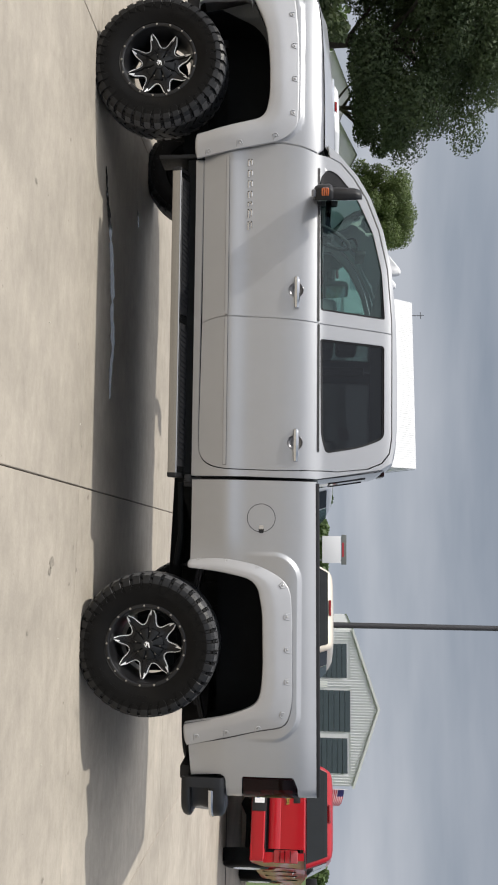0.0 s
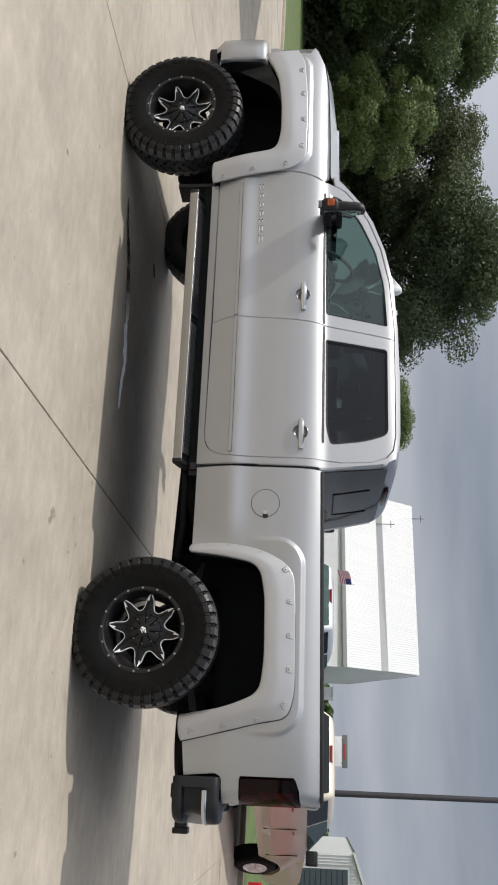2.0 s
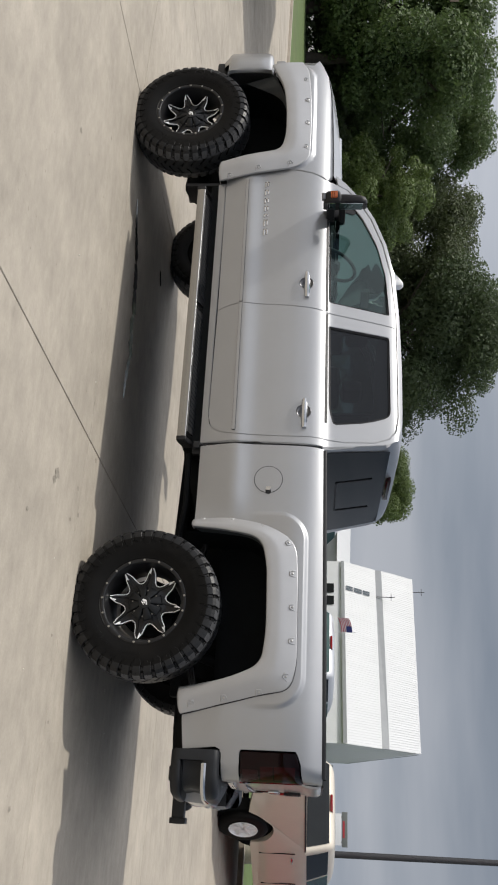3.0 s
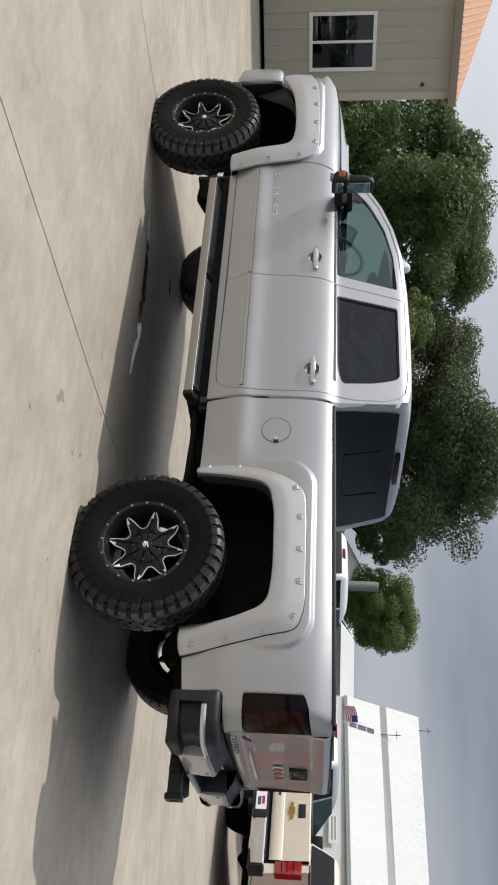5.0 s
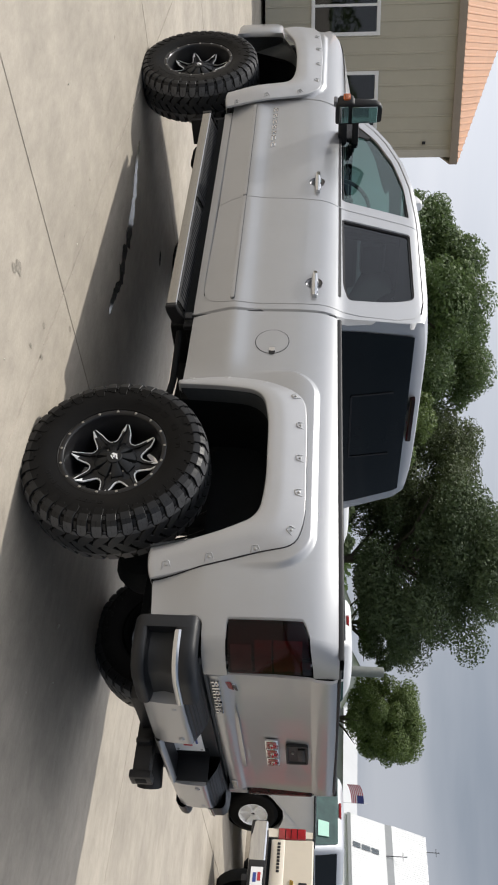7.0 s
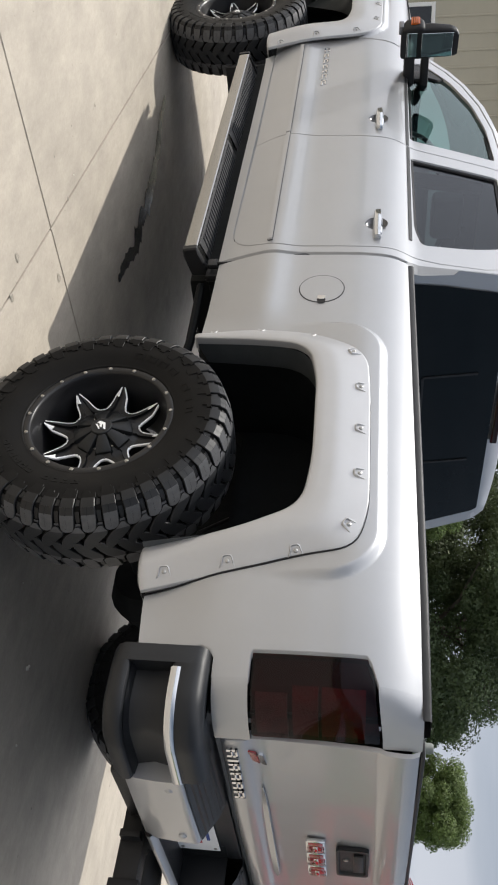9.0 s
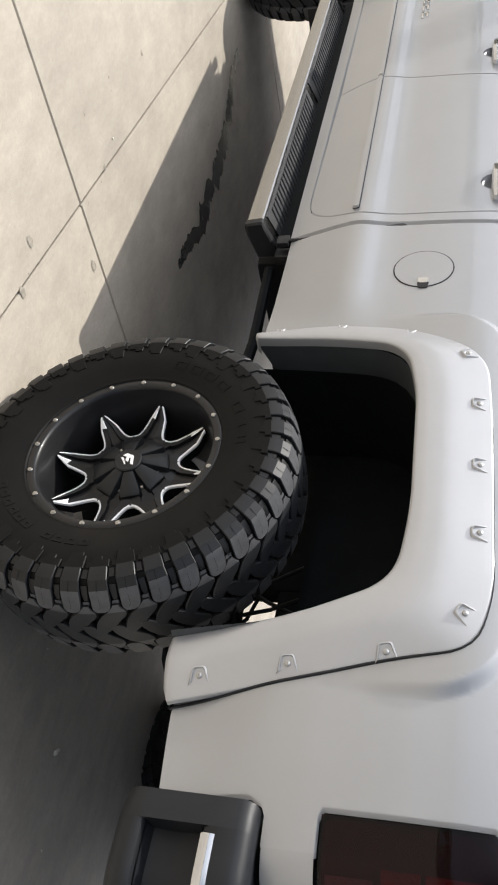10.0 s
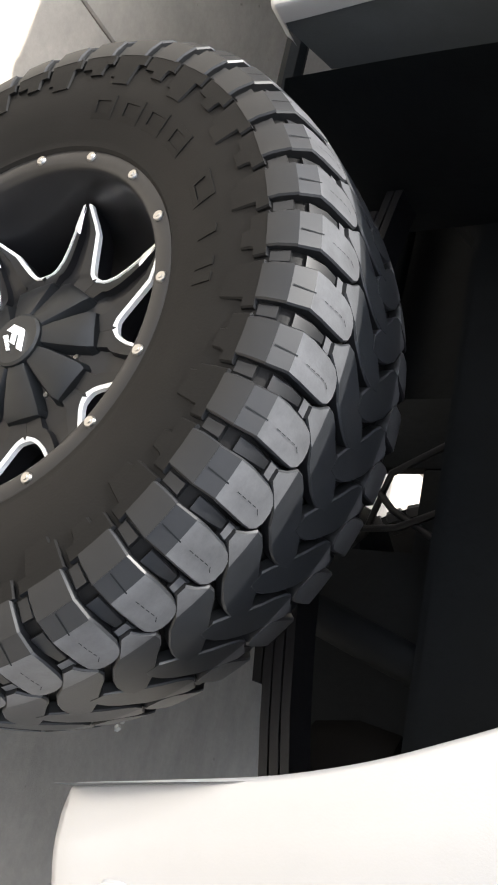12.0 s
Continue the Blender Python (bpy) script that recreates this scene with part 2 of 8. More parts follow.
def add_prism(bm, pts, d0, d1, axis="y"):
    """A flat outline, pushed from d0 to d1 along an axis. pts: (x, z) for y; (y, z) for x; (x, y) for z."""
    def at(p, d):
        return {"y": (p[0], d, p[1]), "x": (d, p[0], p[1]), "z": (p[0], p[1], d)}[axis]
    a = [bm.verts.new(at(p, d0)) for p in pts]
    b = [bm.verts.new(at(p, d1)) for p in pts]
    k = len(pts)
    bm.faces.new(a)
    bm.faces.new(b[::-1])
    for i in range(k):
        bm.faces.new((a[i], b[i], b[(i + 1) % k], a[(i + 1) % k]))
    return a + b


def rounded(pts, radius, n=5, closed=True):
    """The outline with its corners turned into arcs."""
    out, k = [], len(pts)
    for i, p in enumerate(pts):
        p = Vector(p[:2])
        if not closed and i in (0, k - 1):
            out.append(tuple(p))
            continue
        a, b = Vector(pts[i - 1][:2]), Vector(pts[(i + 1) % k][:2])
        r = pts[i][2] if len(pts[i]) > 2 else radius
        r = min(r, 0.45 * (a - p).length, 0.45 * (b - p).length)
        u, w = p + (a - p).normalized() * r, p + (b - p).normalized() * r
        for s in range(n + 1):
            t = s / n
            out.append(tuple((1 - t) ** 2 * u + 2 * t * (1 - t) * p + t * t * w))
    return out


def resampled(pts, n):
    d = np.array(pts, float)
    s = np.concatenate([[0], np.cumsum(np.linalg.norm(np.diff(d, axis=0), axis=1))])
    q = np.linspace(0, s[-1], n)
    return list(zip(np.interp(q, s, d[:, 0]), np.interp(q, s, d[:, 1])))


def add_loft(bm, rows, close=False):
    """Faces between rows of points of one length."""
    made = [[bm.verts.new(p) for p in row] for row in rows]
    for u, w in zip(made, made[1:]):
        m = len(u)
        for i in range(m if close else m - 1):
            bm.faces.new((u[i], u[(i + 1) % m], w[(i + 1) % m], w[i]))
    return made


def smoothstep(x, a, b):
    t = min(1, max(0, (x - a) / (b - a)))
    return t * t * (3 - 2 * t)


# ---- the silver pickup: its side ----
_z = [0.40, 0.66, 0.70, 0.75, 0.85, 0.92, 0.955, 1.00, 1.05, 1.20, 1.30, 1.37, 1.43, 1.48, 1.505, 1.53, 1.60, 1.80, 1.95, 2.00, 2.03, 2.06]
_y = [0.13, 0.082, 0.070, 0.054, 0.025, 0.008, 0.010, 0.019, 0.023, 0.021, 0.022, 0.026, 0.034, 0.054, 0.070, 0.090, 0.106, 0.153, 0.190, 0.208, 0.235, 0.29]
_zz = np.linspace(0.4, 2.06, 840)
_yy = np.interp(_zz, _z, _y)
_k = np.exp(-0.5 * (np.arange(-24, 25) / 11.0) ** 2)
_yy = np.convolve(np.pad(_yy, 24, mode="edge"), _k / _k.sum(), mode="valid")


_yr = np.interp(_zz, [0.40, 0.70, 1.00, 1.20, 1.30], [0.072, 0.050, 0.026, 0.021, 0.024])
_rear = np.where(_zz < 1.26, _yr, _yy)
_rear = np.convolve(np.pad(_rear, 24, mode="edge"), _k / _k.sum(), mode="valid")


def arch_bulge(x, z, cx, half):
    """A raised field round a wheel arch, with a soft step at its border."""
    dx, dz = abs(x - cx) - (half - 0.17), abs(z - 0.80) - (0.600 - 0.17)
    sd = math.hypot(max(dx, 0), max(dz, 0)) + min(max(dx, dz), 0) - 0.17
    return 0.024 * smoothstep(-sd, -0.018, 0.014) * smoothstep(z, 1.02, 1.37)


def side_y(x, z):
    """The y of the body's left skin."""
    y = float(np.interp(z, _zz, _yy))
    if x > -0.75:
        s = smoothstep(x, -0.75, -0.45)
        y += s * (float(np.interp(z, _zz, _rear)) - y)
    if z < 1.56:
        y -= arch_bulge(x, z, 0.0, 0.585) + arch_bulge(x, z, -3.86, 0.535)
    if x < -3.95:
        y += 0.07 * ((-3.95 - x) / 0.6) ** 2
    if x > 0.48:
        y += 0.034 * ((x - 0.48) / 0.35) ** 2
    if x > 0.40 and z < 0.94:
        y += 0.044 * smoothstep(0.94 - z, 0.0, 0.24) * float(np.interp(x, [0.40, 0.56, 0.65, 0.83], [0.0, 1.0, 0.7, 0.15]))
    y += float(np.interp(x, [-3.4, -2.5, -1.0, 0.0, 0.35, 0.55], [-0.030, -0.018, -0.012, -0.010, -0.006, 0.0]))
    if z < 1.56:
        y -= 0.035 * smoothstep(-x, 3.0, 3.6)
    return y


def side_normal(x, z):
    h = 0.003
    v = Vector(((side_y(x + h, z) - side_y(x - h, z)) / (2 * h), -1, (side_y(x, z + h) - side_y(x, z - h)) / (2 * h)))
    return v.normalized()


def side_panel(name, outline, holes, mat, parent, label="", off=0.0, depth=0.03, fine=0.025, far_too=True, extra=()):
    """A skin panel that follows the body's side: outline and holes in (x, z), with edges that turn inwards."""
    loops = [[Vector((p[0], p[1], 0)) for p in ring] for ring in (outline, *holes)]
    flat = [v for ring in loops for v in ring]
    for side in (0, 1) if far_too else (0,):
        bm = bmesh.new()
        vs = [bm.verts.new((v.x, 0, v.y)) for v in flat]
        for tri in mathutils.geometry.tessellate_polygon(loops):
            try:
                bm.faces.new([vs[i] for i in tri])
            except ValueError:
                pass
        xs, zs = [v.x for v in flat], [v.y for v in flat]
        for axis, lo, hi, step in ((2, min(zs), max(zs), fine), (0, min(xs), max(xs), fine if fine < 0.02 else max(fine, 0.03)), *(extra if not side else ())):
            c = math.ceil(lo / step) * step
            while c < hi:
                no = Vector((0, 0, 0))
                no[axis] = 1
                co = Vector((0, 0, 0))
                co[axis] = c
                bmesh.ops.bisect_plane(bm, geom=bm.verts[:] + bm.edges[:] + bm.faces[:], plane_co=co, plane_no=no, dist=1e-5)
                c += step
        if len(bm.verts) == 0:
            continue
        for v in bm.verts:
            v.co.y = side_y(v.co.x, v.co.z) + off
        layer = bm.faces.layers.int.new("skin")
        for f in bm.faces:
            f.normal_update()
            if f.normal.y > 0:
                f.normal_flip()
            f[layer] = 1
        edge = [e for e in bm.edges if len(e.link_faces) == 1]
        got = bmesh.ops.extrude_edge_only(bm, edges=edge)["geom"]
        for v in (g for g in got if isinstance(g, bmesh.types.BMVert)):
            v.co.y += depth
        if side:
            for v in bm.verts:
                v.co.y = 2 - v.co.y
            bmesh.ops.reverse_faces(bm, faces=bm.faces[:])
        me = bpy.data.meshes.new(name)
        bm.to_mesh(me)
        bm.free()
        me.materials.append(mat)
        me.shade_smooth()
        skin = me.attributes["skin"].data
        normals = []
        for f in me.polygons:
            s = skin[f.index].value
            for li in f.loop_indices:
                c = me.vertices[me.loops[li].vertex_index].co
                if s:
                    q = side_normal(c.x, c.z)
                    normals.append(Vector((q.x, -q.y, q.z)) if side else q)
                else:
                    normals.append(f.normal.copy())
        me.normals_split_custom_set(normals)
        ob = new(name, me)
        ob.parent = parent
        tagged(ob, label)
        if not side:
            first = ob
    return first


truck = thing("pickup_truck", (0, 0, 0), "lifted silver crew-cab pickup truck with black wheels, parked on concrete", "truck")

FRONT_EDGE = [(-3.215, 0.742), (-3.240, 0.762), (-3.258, 0.793), (-3.272, 0.84), (-3.290, 0.95), (-3.306, 1.08), (-3.306, 1.25), (-3.285, 1.38), (-3.250, 1.50)]
B_SEAM = [(-2.110, 0.742), (-2.128, 0.785), (-2.140, 0.83), (-2.147, 0.875), (-2.150, 0.92), (-2.147, 1.02), (-2.135, 1.23), (-2.112, 1.50), (-2.068, 1.95), (-2.062, 2.006)]
REAR_SEAM = [(-1.30, 0.730), (-1.262, 0.733), (-1.228, 0.743), (-1.199, 0.762), (-1.176, 0.788), (-1.159, 0.822), (-1.148, 0.864), (-1.141, 0.91), (-1.138, 0.95), (-1.129, 1.26), (-1.132, 1.55), (-1.128, 1.64), (-1.150, 1.84), (-1.190, 1.935), (-1.255, 1.985), (-1.36, 2.002)]
FRAME_TOP = [(-2.16, 2.003), (-2.50, 1.974), (-2.76, 1.915), (-2.97, 1.832), (-3.11, 1.745), (-3.21, 1.655), (-3.245, 1.58)]
ROOFLINE = [(-1.105, 1.70), (-1.145, 1.93), (-1.19, 2.005), (-1.30, 2.030), (-1.43, 2.040), (-1.79, 2.045), (-2.16, 2.036), (-2.50, 2.008), (-2.76, 1.950), (-2.98, 1.865), (-3.13, 1.775), (-3.27, 1.648), (-3.33, 1.575)]

front_door = FRONT_EDGE + FRAME_TOP[::-1] + B_SEAM[::-1]
front_window = rounded([(-2.196, 1.528, 0.02), (-2.152, 1.961, 0.02), (-2.485, 1.940), (-2.746, 1.880), (-2.985, 1.768), (-3.135, 1.640), (-3.165, 1.575), (-3.10, 1.522, 0.03)], 0.05)
rear_door = [(x + 0.007, z) for x, z in B_SEAM] + REAR_SEAM[::-1]
rear_window = rounded([(-2.006, 1.527, 0.02), (-1.975, 1.957, 0.025), (-1.35, 1.955, 0.05), (-1.285, 1.80, 0.2), (-1.243, 1.565, 0.03), (-1.36, 1.533, 0.08)], 0.03)
def ring_points(cx, cz, r, n=28):
    return [(cx + r * math.cos(2 * math.pi * k / n), cz + r * math.sin(2 * math.pi * k / n)) for k in range(n)]


CUPS = [(-2.318, 1.366), (-1.308, 1.366)]
side_panel("front_door", front_door, [front_window, ring_points(*CUPS[0], 0.050)], SILVER, truck, "silver front door", depth=0.045)
side_panel("rear_door", rear_door, [rear_window, ring_points(*CUPS[1], 0.050)], SILVER, truck, "silver rear door", depth=0.045)

inner_path = ([(-3.222, 0.736), (-1.30, 0.724)] + [(x + 0.007, z - 0.003) for x, z in REAR_SEAM[1:12]] + [(-1.143, 1.845), (-1.184, 1.942), (-1.25, 1.993), (-1.36, 2.010), (-2.062, 2.013), (-2.16, 2.010)]
              + [(x - 0.004, z + 0.008) for x, z in FRAME_TOP[1:]])
cab_outline = [(-3.225, 0.684), (-1.092, 0.684), (-1.086, 1.08), (-1.075, 1.50)] + ROOFLINE + [(x, z) for x, z in inner_path[::-1]]
side_panel("cab_side", cab_outline, [], SILVER, truck, "silver rocker, cab corner and roof rail", depth=0.05)

fender = ([(-3.236, 0.745), (-3.283, 0.84), (-3.318, 1.08), (-3.318, 1.25), (-3.297, 1.38), (-3.262, 1.50), (-3.30, 1.545), (-3.60, 1.548), (-4.05, 1.535), (-4.30, 1.505), (-4.43, 1.455),
           (-4.47, 1.43), (-4.40, 1.39), (-4.395, 1.20), (-4.46, 1.145), (-4.46, 1.085), (-4.30, 1.085), (-4.22, 1.15), (-4.08, 1.20), (-3.83, 1.21), (-3.58, 1.20), (-3.46, 1.12), (-3.37, 0.745)])
side_panel("front_fender", fender, [], SILVER, truck, "silver front fender", fine=0.018)

bed_side = ([(-1.066, 0.690), (-1.062, 1.08), (-1.054, 1.508), (0.30, 1.518), (0.902, 1.526), (0.902, 1.400), (0.875, 1.390), (0.84, 1.378), (0.822, 1.365), (0.822, 1.050), (0.84, 1.042), (0.902, 1.042), (0.902, 0.938), (0.848, 0.938),
             (0.826, 0.928), (0.812, 0.900), (0.830, 0.712), (0.66, 0.694), (0.56, 0.694), (0.47, 0.97), (0.42, 1.15), (0.22, 1.22), (-0.19, 1.22), (-0.36, 1.205), (-0.475, 1.07), (-0.535, 0.690)])
side_panel("bed_side", bed_side, [], SILVER, truck, "silver bed side", fine=0.016, extra=((2, 1.350, 1.445, 0.0053), (0, 0.40, 0.64, 0.0057), (0, -0.64, -0.40, 0.0063)))


def ring_panel(cx, cz, r0, r1, n=48):
    return [(cx + r1 * math.cos(2 * math.pi * k / n), cz + r1 * math.sin(2 * math.pi * k / n)) for k in range(n)], [[(cx + r0 * math.cos(2 * math.pi * k / n), cz + r0 * math.sin(2 * math.pi * k / n)) for k in range(n)]]


# fuel door: a round lid with a dark joint and a finger notch
fo, fh = ring_panel(-0.818, 1.152, 0.0885, 0.0925)
side_panel("fuel_door_joint", fo, fh, BLACK_TRIM, truck, "dark joint round the fuel door", off=-0.0012, depth=0.002, far_too=False)
side_panel("fuel_door", ring_panel(-0.818, 1.152, 0.01, 0.0885)[0], [], SILVER, truck, "round silver fuel door", off=-0.0025, depth=0.002, far_too=False)
side_panel("fuel_door_notch", rounded([(-0.748, 1.135), (-0.748, 1.172), (-0.720, 1.167), (-0.720, 1.14)], 0.006), [], BLACK_TRIM, truck, "finger notch of the fuel door", off=-0.0035, depth=0.003, far_too=False)
side_panel("fuel_door_tab", rounded([(-0.770, 1.137), (-0.770, 1.170), (-0.745, 1.168), (-0.745, 1.139)], 0.008), [], CHROME, truck, "bright tab", off=-0.005, depth=0.003, far_too=False)

# glass of the doors
for nm, ring, mt, lb in (("front_door_glass", front_window, GLASS_CLEAR, "green-tinted front side window"), ("rear_door_glass", rear_window, GLASS_DARK, "dark privacy rear side window")):
    g = side_panel(nm, [(x, z) for x, z in ring], [], mt, truck, lb, off=0.018, depth=0.002, fine=0.06)
    g.visible_shadow = False


def band(ring, width):
    """The ring drawn in towards its middle by a width."""
    cx, cz = sum(p[0] for p in ring) / len(ring), sum(p[1] for p in ring) / len(ring)
    out = []
    k = len(ring)
    for i in range(k):
        a, b = Vector(ring[i - 1]), Vector(ring[(i + 1) % k])
        t = (b - a).normalized()
        nrm = Vector((-t.y, t.x))
        if nrm.dot(Vector((cx, cz)) - Vector(ring[i])) < 0:
            nrm = -nrm
        out.append(tuple(Vector(ring[i]) + nrm * width))
    return out


for nm, ring in (("front_window_seal", front_window), ("rear_window_seal", rear_window)):
    side_panel(nm, ring, [band(ring, 0.014)], BLACK_TRIM, truck, "black rubber window seal", off=0.010, depth=0.012, fine=0.06)
side_panel("mirror_sail", rounded([(-3.165, 1.53), (-3.165, 1.62), (-3.03, 1.74), (-3.00, 1.70), (-3.03, 1.53)], 0.01), [], BLACK_TRIM, truck, "black corner of the front window", off=0.006, depth=0.012)

# belt moulding, and the low trim strips with their shadow edge drawn in black
for nm, a, b, z0, z1, mt, o in (("belt_moulding", -3.16, -2.118, 1.508, 1.522, BLACK_TRIM, -0.004), ("belt_moulding", -2.10, -1.25, 1.510, 1.524, BLACK_TRIM, -0.004),
                                ("trim_shadow_line", -3.227, -2.153, 0.8962, 0.9198, BLACK_TRIM, -0.0035), ("trim_shadow_line", -2.140, -1.160, 0.8962, 0.9198, BLACK_TRIM, -0.0035),
                                ("trim_strip", -3.225, -2.155, 0.898, 0.918, SILVER, -0.013), ("trim_strip", -2.138, -1.162, 0.898, 0.918, SILVER, -0.013)):
    side_panel(nm, rounded([(a, z0), (b, z0), (b, z1), (a, z1)], 0.006), [], mt, truck, "", off=o, depth=0.012, fine=0.006)

# black strap that hangs from the rocker between cab and bed
for side in (0, 1):
    y = side_y(-1.09, 0.70)
    lo, hi = sorted((2 - y + 0.008, 2 - y - 0.012)) if side else (y - 0.008, y + 0.012)
    bm = boxed((-1.098, lo, 0.640), (-1.050, hi, 0.682), 0.004)
    add_box(bm, (-1.078, lo, 0.678), (-1.066, hi, 0.730), 0.003, 1)
    part("rocker_strap", bm, BLACK_TRIM, truck, "small black strap below the cab corner")

# ---- flares ----
FLARE_R_OUT = rounded([(-0.545, 0.690), (-0.560, 0.90), (-0.515, 1.15, 0.18), (-0.40, 1.345, 0.25), (-0.15, 1.358), (0.36, 1.362, 0.14), (0.495, 1.325, 0.16), (0.528, 1.13), (0.569, 0.985), (0.604, 0.84), (0.640, 0.685)], 0.1, 8, False)
FLARE_R_IN = rounded([(-0.492, 0.690), (-0.470, 0.90), (-0.418, 1.130, 0.15), (-0.22, 1.166, 0.05), (0.16, 1.174, 0.16), (0.352, 1.150, 0.18), (0.420, 0.99, 0.12), (0.447, 0.90), (0.492, 0.672)], 0.1, 8, False)
FLARE_F_OUT = rounded([(-3.215, 0.700), (-3.262, 0.97), (-3.315, 1.27, 0.14), (-3.40, 1.372, 0.14), (-3.75, 1.380), (-4.05, 1.372), (-4.30, 1.350, 0.06), (-4.40, 1.30)], 0.1, 8, False)
FLARE_F_IN = rounded([(-3.372, 0.700), (-3.415, 0.90), (-3.470, 1.155, 0.13), (-3.62, 1.186, 0.06), (-3.85, 1.186), (-4.10, 1.160, 0.1), (-4.28, 1.085, 0.04), (-4.34, 1.06)], 0.1, 8, False)


def flare(outer, inner, proud, name, gasket, spread=0.0):
    """A broad wheel-arch flare: a thin outer lip, a face that swells outwards, a soft crease and a turned-in edge. Gives the way from a place to its face."""
    n = 96
    o, i = resampled(outer, n), resampled(inner, n)
    base = np.array([side_y(x, z) - spread * smoothstep(1.32 - z, 0.0, 0.26) for x, z in o])
    k = np.exp(-0.5 * (np.arange(-18, 19) / 7.0) ** 2)
    base = np.minimum(np.convolve(np.pad(base, 18, mode="edge"), k / k.sum(), mode="valid"), base + 0.001)
    base = np.convolve(np.pad(base, 18, mode="edge"), k / k.sum(), mode="valid")
    prof = [(0.0, 0.010), (0.0, -0.0035), (0.006, -0.0055), (0.03, -0.0068), (0.20, -0.006 - 0.34 * proud), (0.38, -0.006 - 0.68 * proud), (0.50, -0.006 - 0.88 * proud), (0.58, -0.006 - 0.97 * proud), (0.66, -0.006 - proud),
            (0.80, -0.006 - 0.99 * proud), (0.95, -0.006 - 0.97 * proud), (0.985, -0.004 - 0.95 * proud), (0.996, 0.000 - 0.9 * proud), (1.0, 0.006 - 0.85 * proud), (1.0, 0.022 - 0.8 * proud)]
    for side in (0, 1):
        rows = []
        for q, ((ox, oz), (ix, iz)) in enumerate(zip(o, i)):
            row = []
            for u, d in prof:
                x, z = ox + (ix - ox) * u, oz + (iz - oz) * u
                y = base[q] + d + (0.07 * max(0, (-3.95 - x) / 0.6) ** 2 - 0.07 * max(0, (-3.95 - ox) / 0.6) ** 2)
                row.append((x, 2 - y if side else y, z))
            rows.append(row)

        def ends(row):
            sg = -1 if side else 1
            a = [(x, y + sg * 0.003, z - 0.010 * (1 - (2 * u - 1) ** 4)) for (x, y, z), (u, d) in zip(row, prof)]
            c = [(x, y + sg * 0.012, z - 0.014 * (1 - (2 * u - 1) ** 4)) for (x, y, z), (u, d) in zip(row, prof)]
            e = [(x, y + sg * 0.06, z - 0.014 * (1 - (2 * u - 1) ** 4)) for (x, y, z), (u, d) in zip(row, prof)]
            return a, c, e
        if rows[0][0][2] < 0.9:
            rows = list(ends(rows[0]))[::-1] + rows
        if rows[-1][0][2] < 0.9:
            rows = rows + list(ends(rows[-1]))
        bm = bmesh.new()
        add_loft(bm, rows)
        part(name, bm, FLARE, truck, "satin silver pocket-style wheel-arch flare", smooth=55)
        if not gasket:
            continue
        bm = bmesh.new()
        rows = []
        for q, (x, z) in enumerate(o):
            t = (Vector(o[min(q + 1, n - 1)]) - Vector(o[max(q - 1, 0)])).normalized()
            nx, nz = (-t.y, t.x) if (-t.y) * (x - i[q][0]) + t.x * (z - i[q][1]) > 0 else (t.y, -t.x)
            g = 0.0012 + 0.0036 * smoothstep(q / n, 0.62, 0.80)
            if q / n < 0.42:
                continue
            row = []
            for f, d in ((-0.4, -0.002), (0.0, -0.0045), (0.7, -0.0045), (1.0, -0.002), (1.0, 0.004)):
                xx, zz = x + nx * g * f, z + nz * g * f
                y = side_y(xx, zz) + d
                row.append((xx, 2 - y if side else y, zz))
            rows.append(row)
        add_loft(bm, rows)
        part("flare_gasket", bm, BLACK_TRIM, truck, "black rubber gasket", smooth=50)

    def face(x, z):
        q = min(range(n), key=lambda m: abs((x - o[m][0]) * (i[m][1] - o[m][1]) - (z - o[m][1]) * (i[m][0] - o[m][0])) + (9 if math.hypot(x - o[m][0], z - o[m][1]) > 0.12 else 0))
        u = math.hypot(x - o[q][0], z - o[q][1]) / math.hypot(i[q][0] - o[q][0], i[q][1] - o[q][1])
        return base[q] + float(np.interp(u, [p[0] for p in prof[2:-1]], [p[1] for p in prof[2:-1]])) + 0.0
    return face


REAR_FACE = flare(FLARE_R_OUT, FLARE_R_IN, 0.024, "rear_flare", True)
FRONT_FACE = flare(FLARE_F_OUT, FLARE_F_IN, 0.026, "front_flare", False, 0.034)

# flare bolts: a raised hood open towards the gasket, and a domed screw with a cross slot
bolt_bm = bmesh.new()
add_lathe(bolt_bm, [(0.0001, -0.0045), (0.0035, -0.0042), (0.0062, -0.0025), (0.0068, 0.0), (0.0068, 0.004)], 14)
for a in (0, 90):
    add_box(bolt_bm, (-0.0042, -0.0050, -0.0009), (0.0042, -0.0040, 0.0009), m=pose(0, 0, 0, 0, a + 45, 0))
BOLT_ME = finish(bolt_bm, "bolt", STEEL, 40)
pocket_bm = bmesh.new()
arc = rounded([(0.0200, 0.019), (0.0125, -0.0150, 0.007), (-0.0125, -0.0150, 0.007), (-0.0200, 0.019)], 0.009, 5, False)
lift = [smoothstep(0.020 - z, 0.0, 0.028) for x, z in arc]
add_loft(pocket_bm, [[(x * 1.28, 0.003, z * 1.28) for x, z in arc], [(x * 1.08, -0.0052 * k, z * 1.08) for (x, z), k in zip(arc, lift)],
                     [(x * 0.94, -0.0060 * k, z * 0.94) for (x, z), k in zip(arc, lift)], [(x * 0.80, 0.0022, z * 0.76) for x, z in arc]])
pocket_bm.faces.new([pocket_bm.verts.new((x * 0.80, 0.0022, z * 0.76)) for x, z in arc])
POCKET_ME = finish(pocket_bm, "bolt_pocket", FLARE, 40)
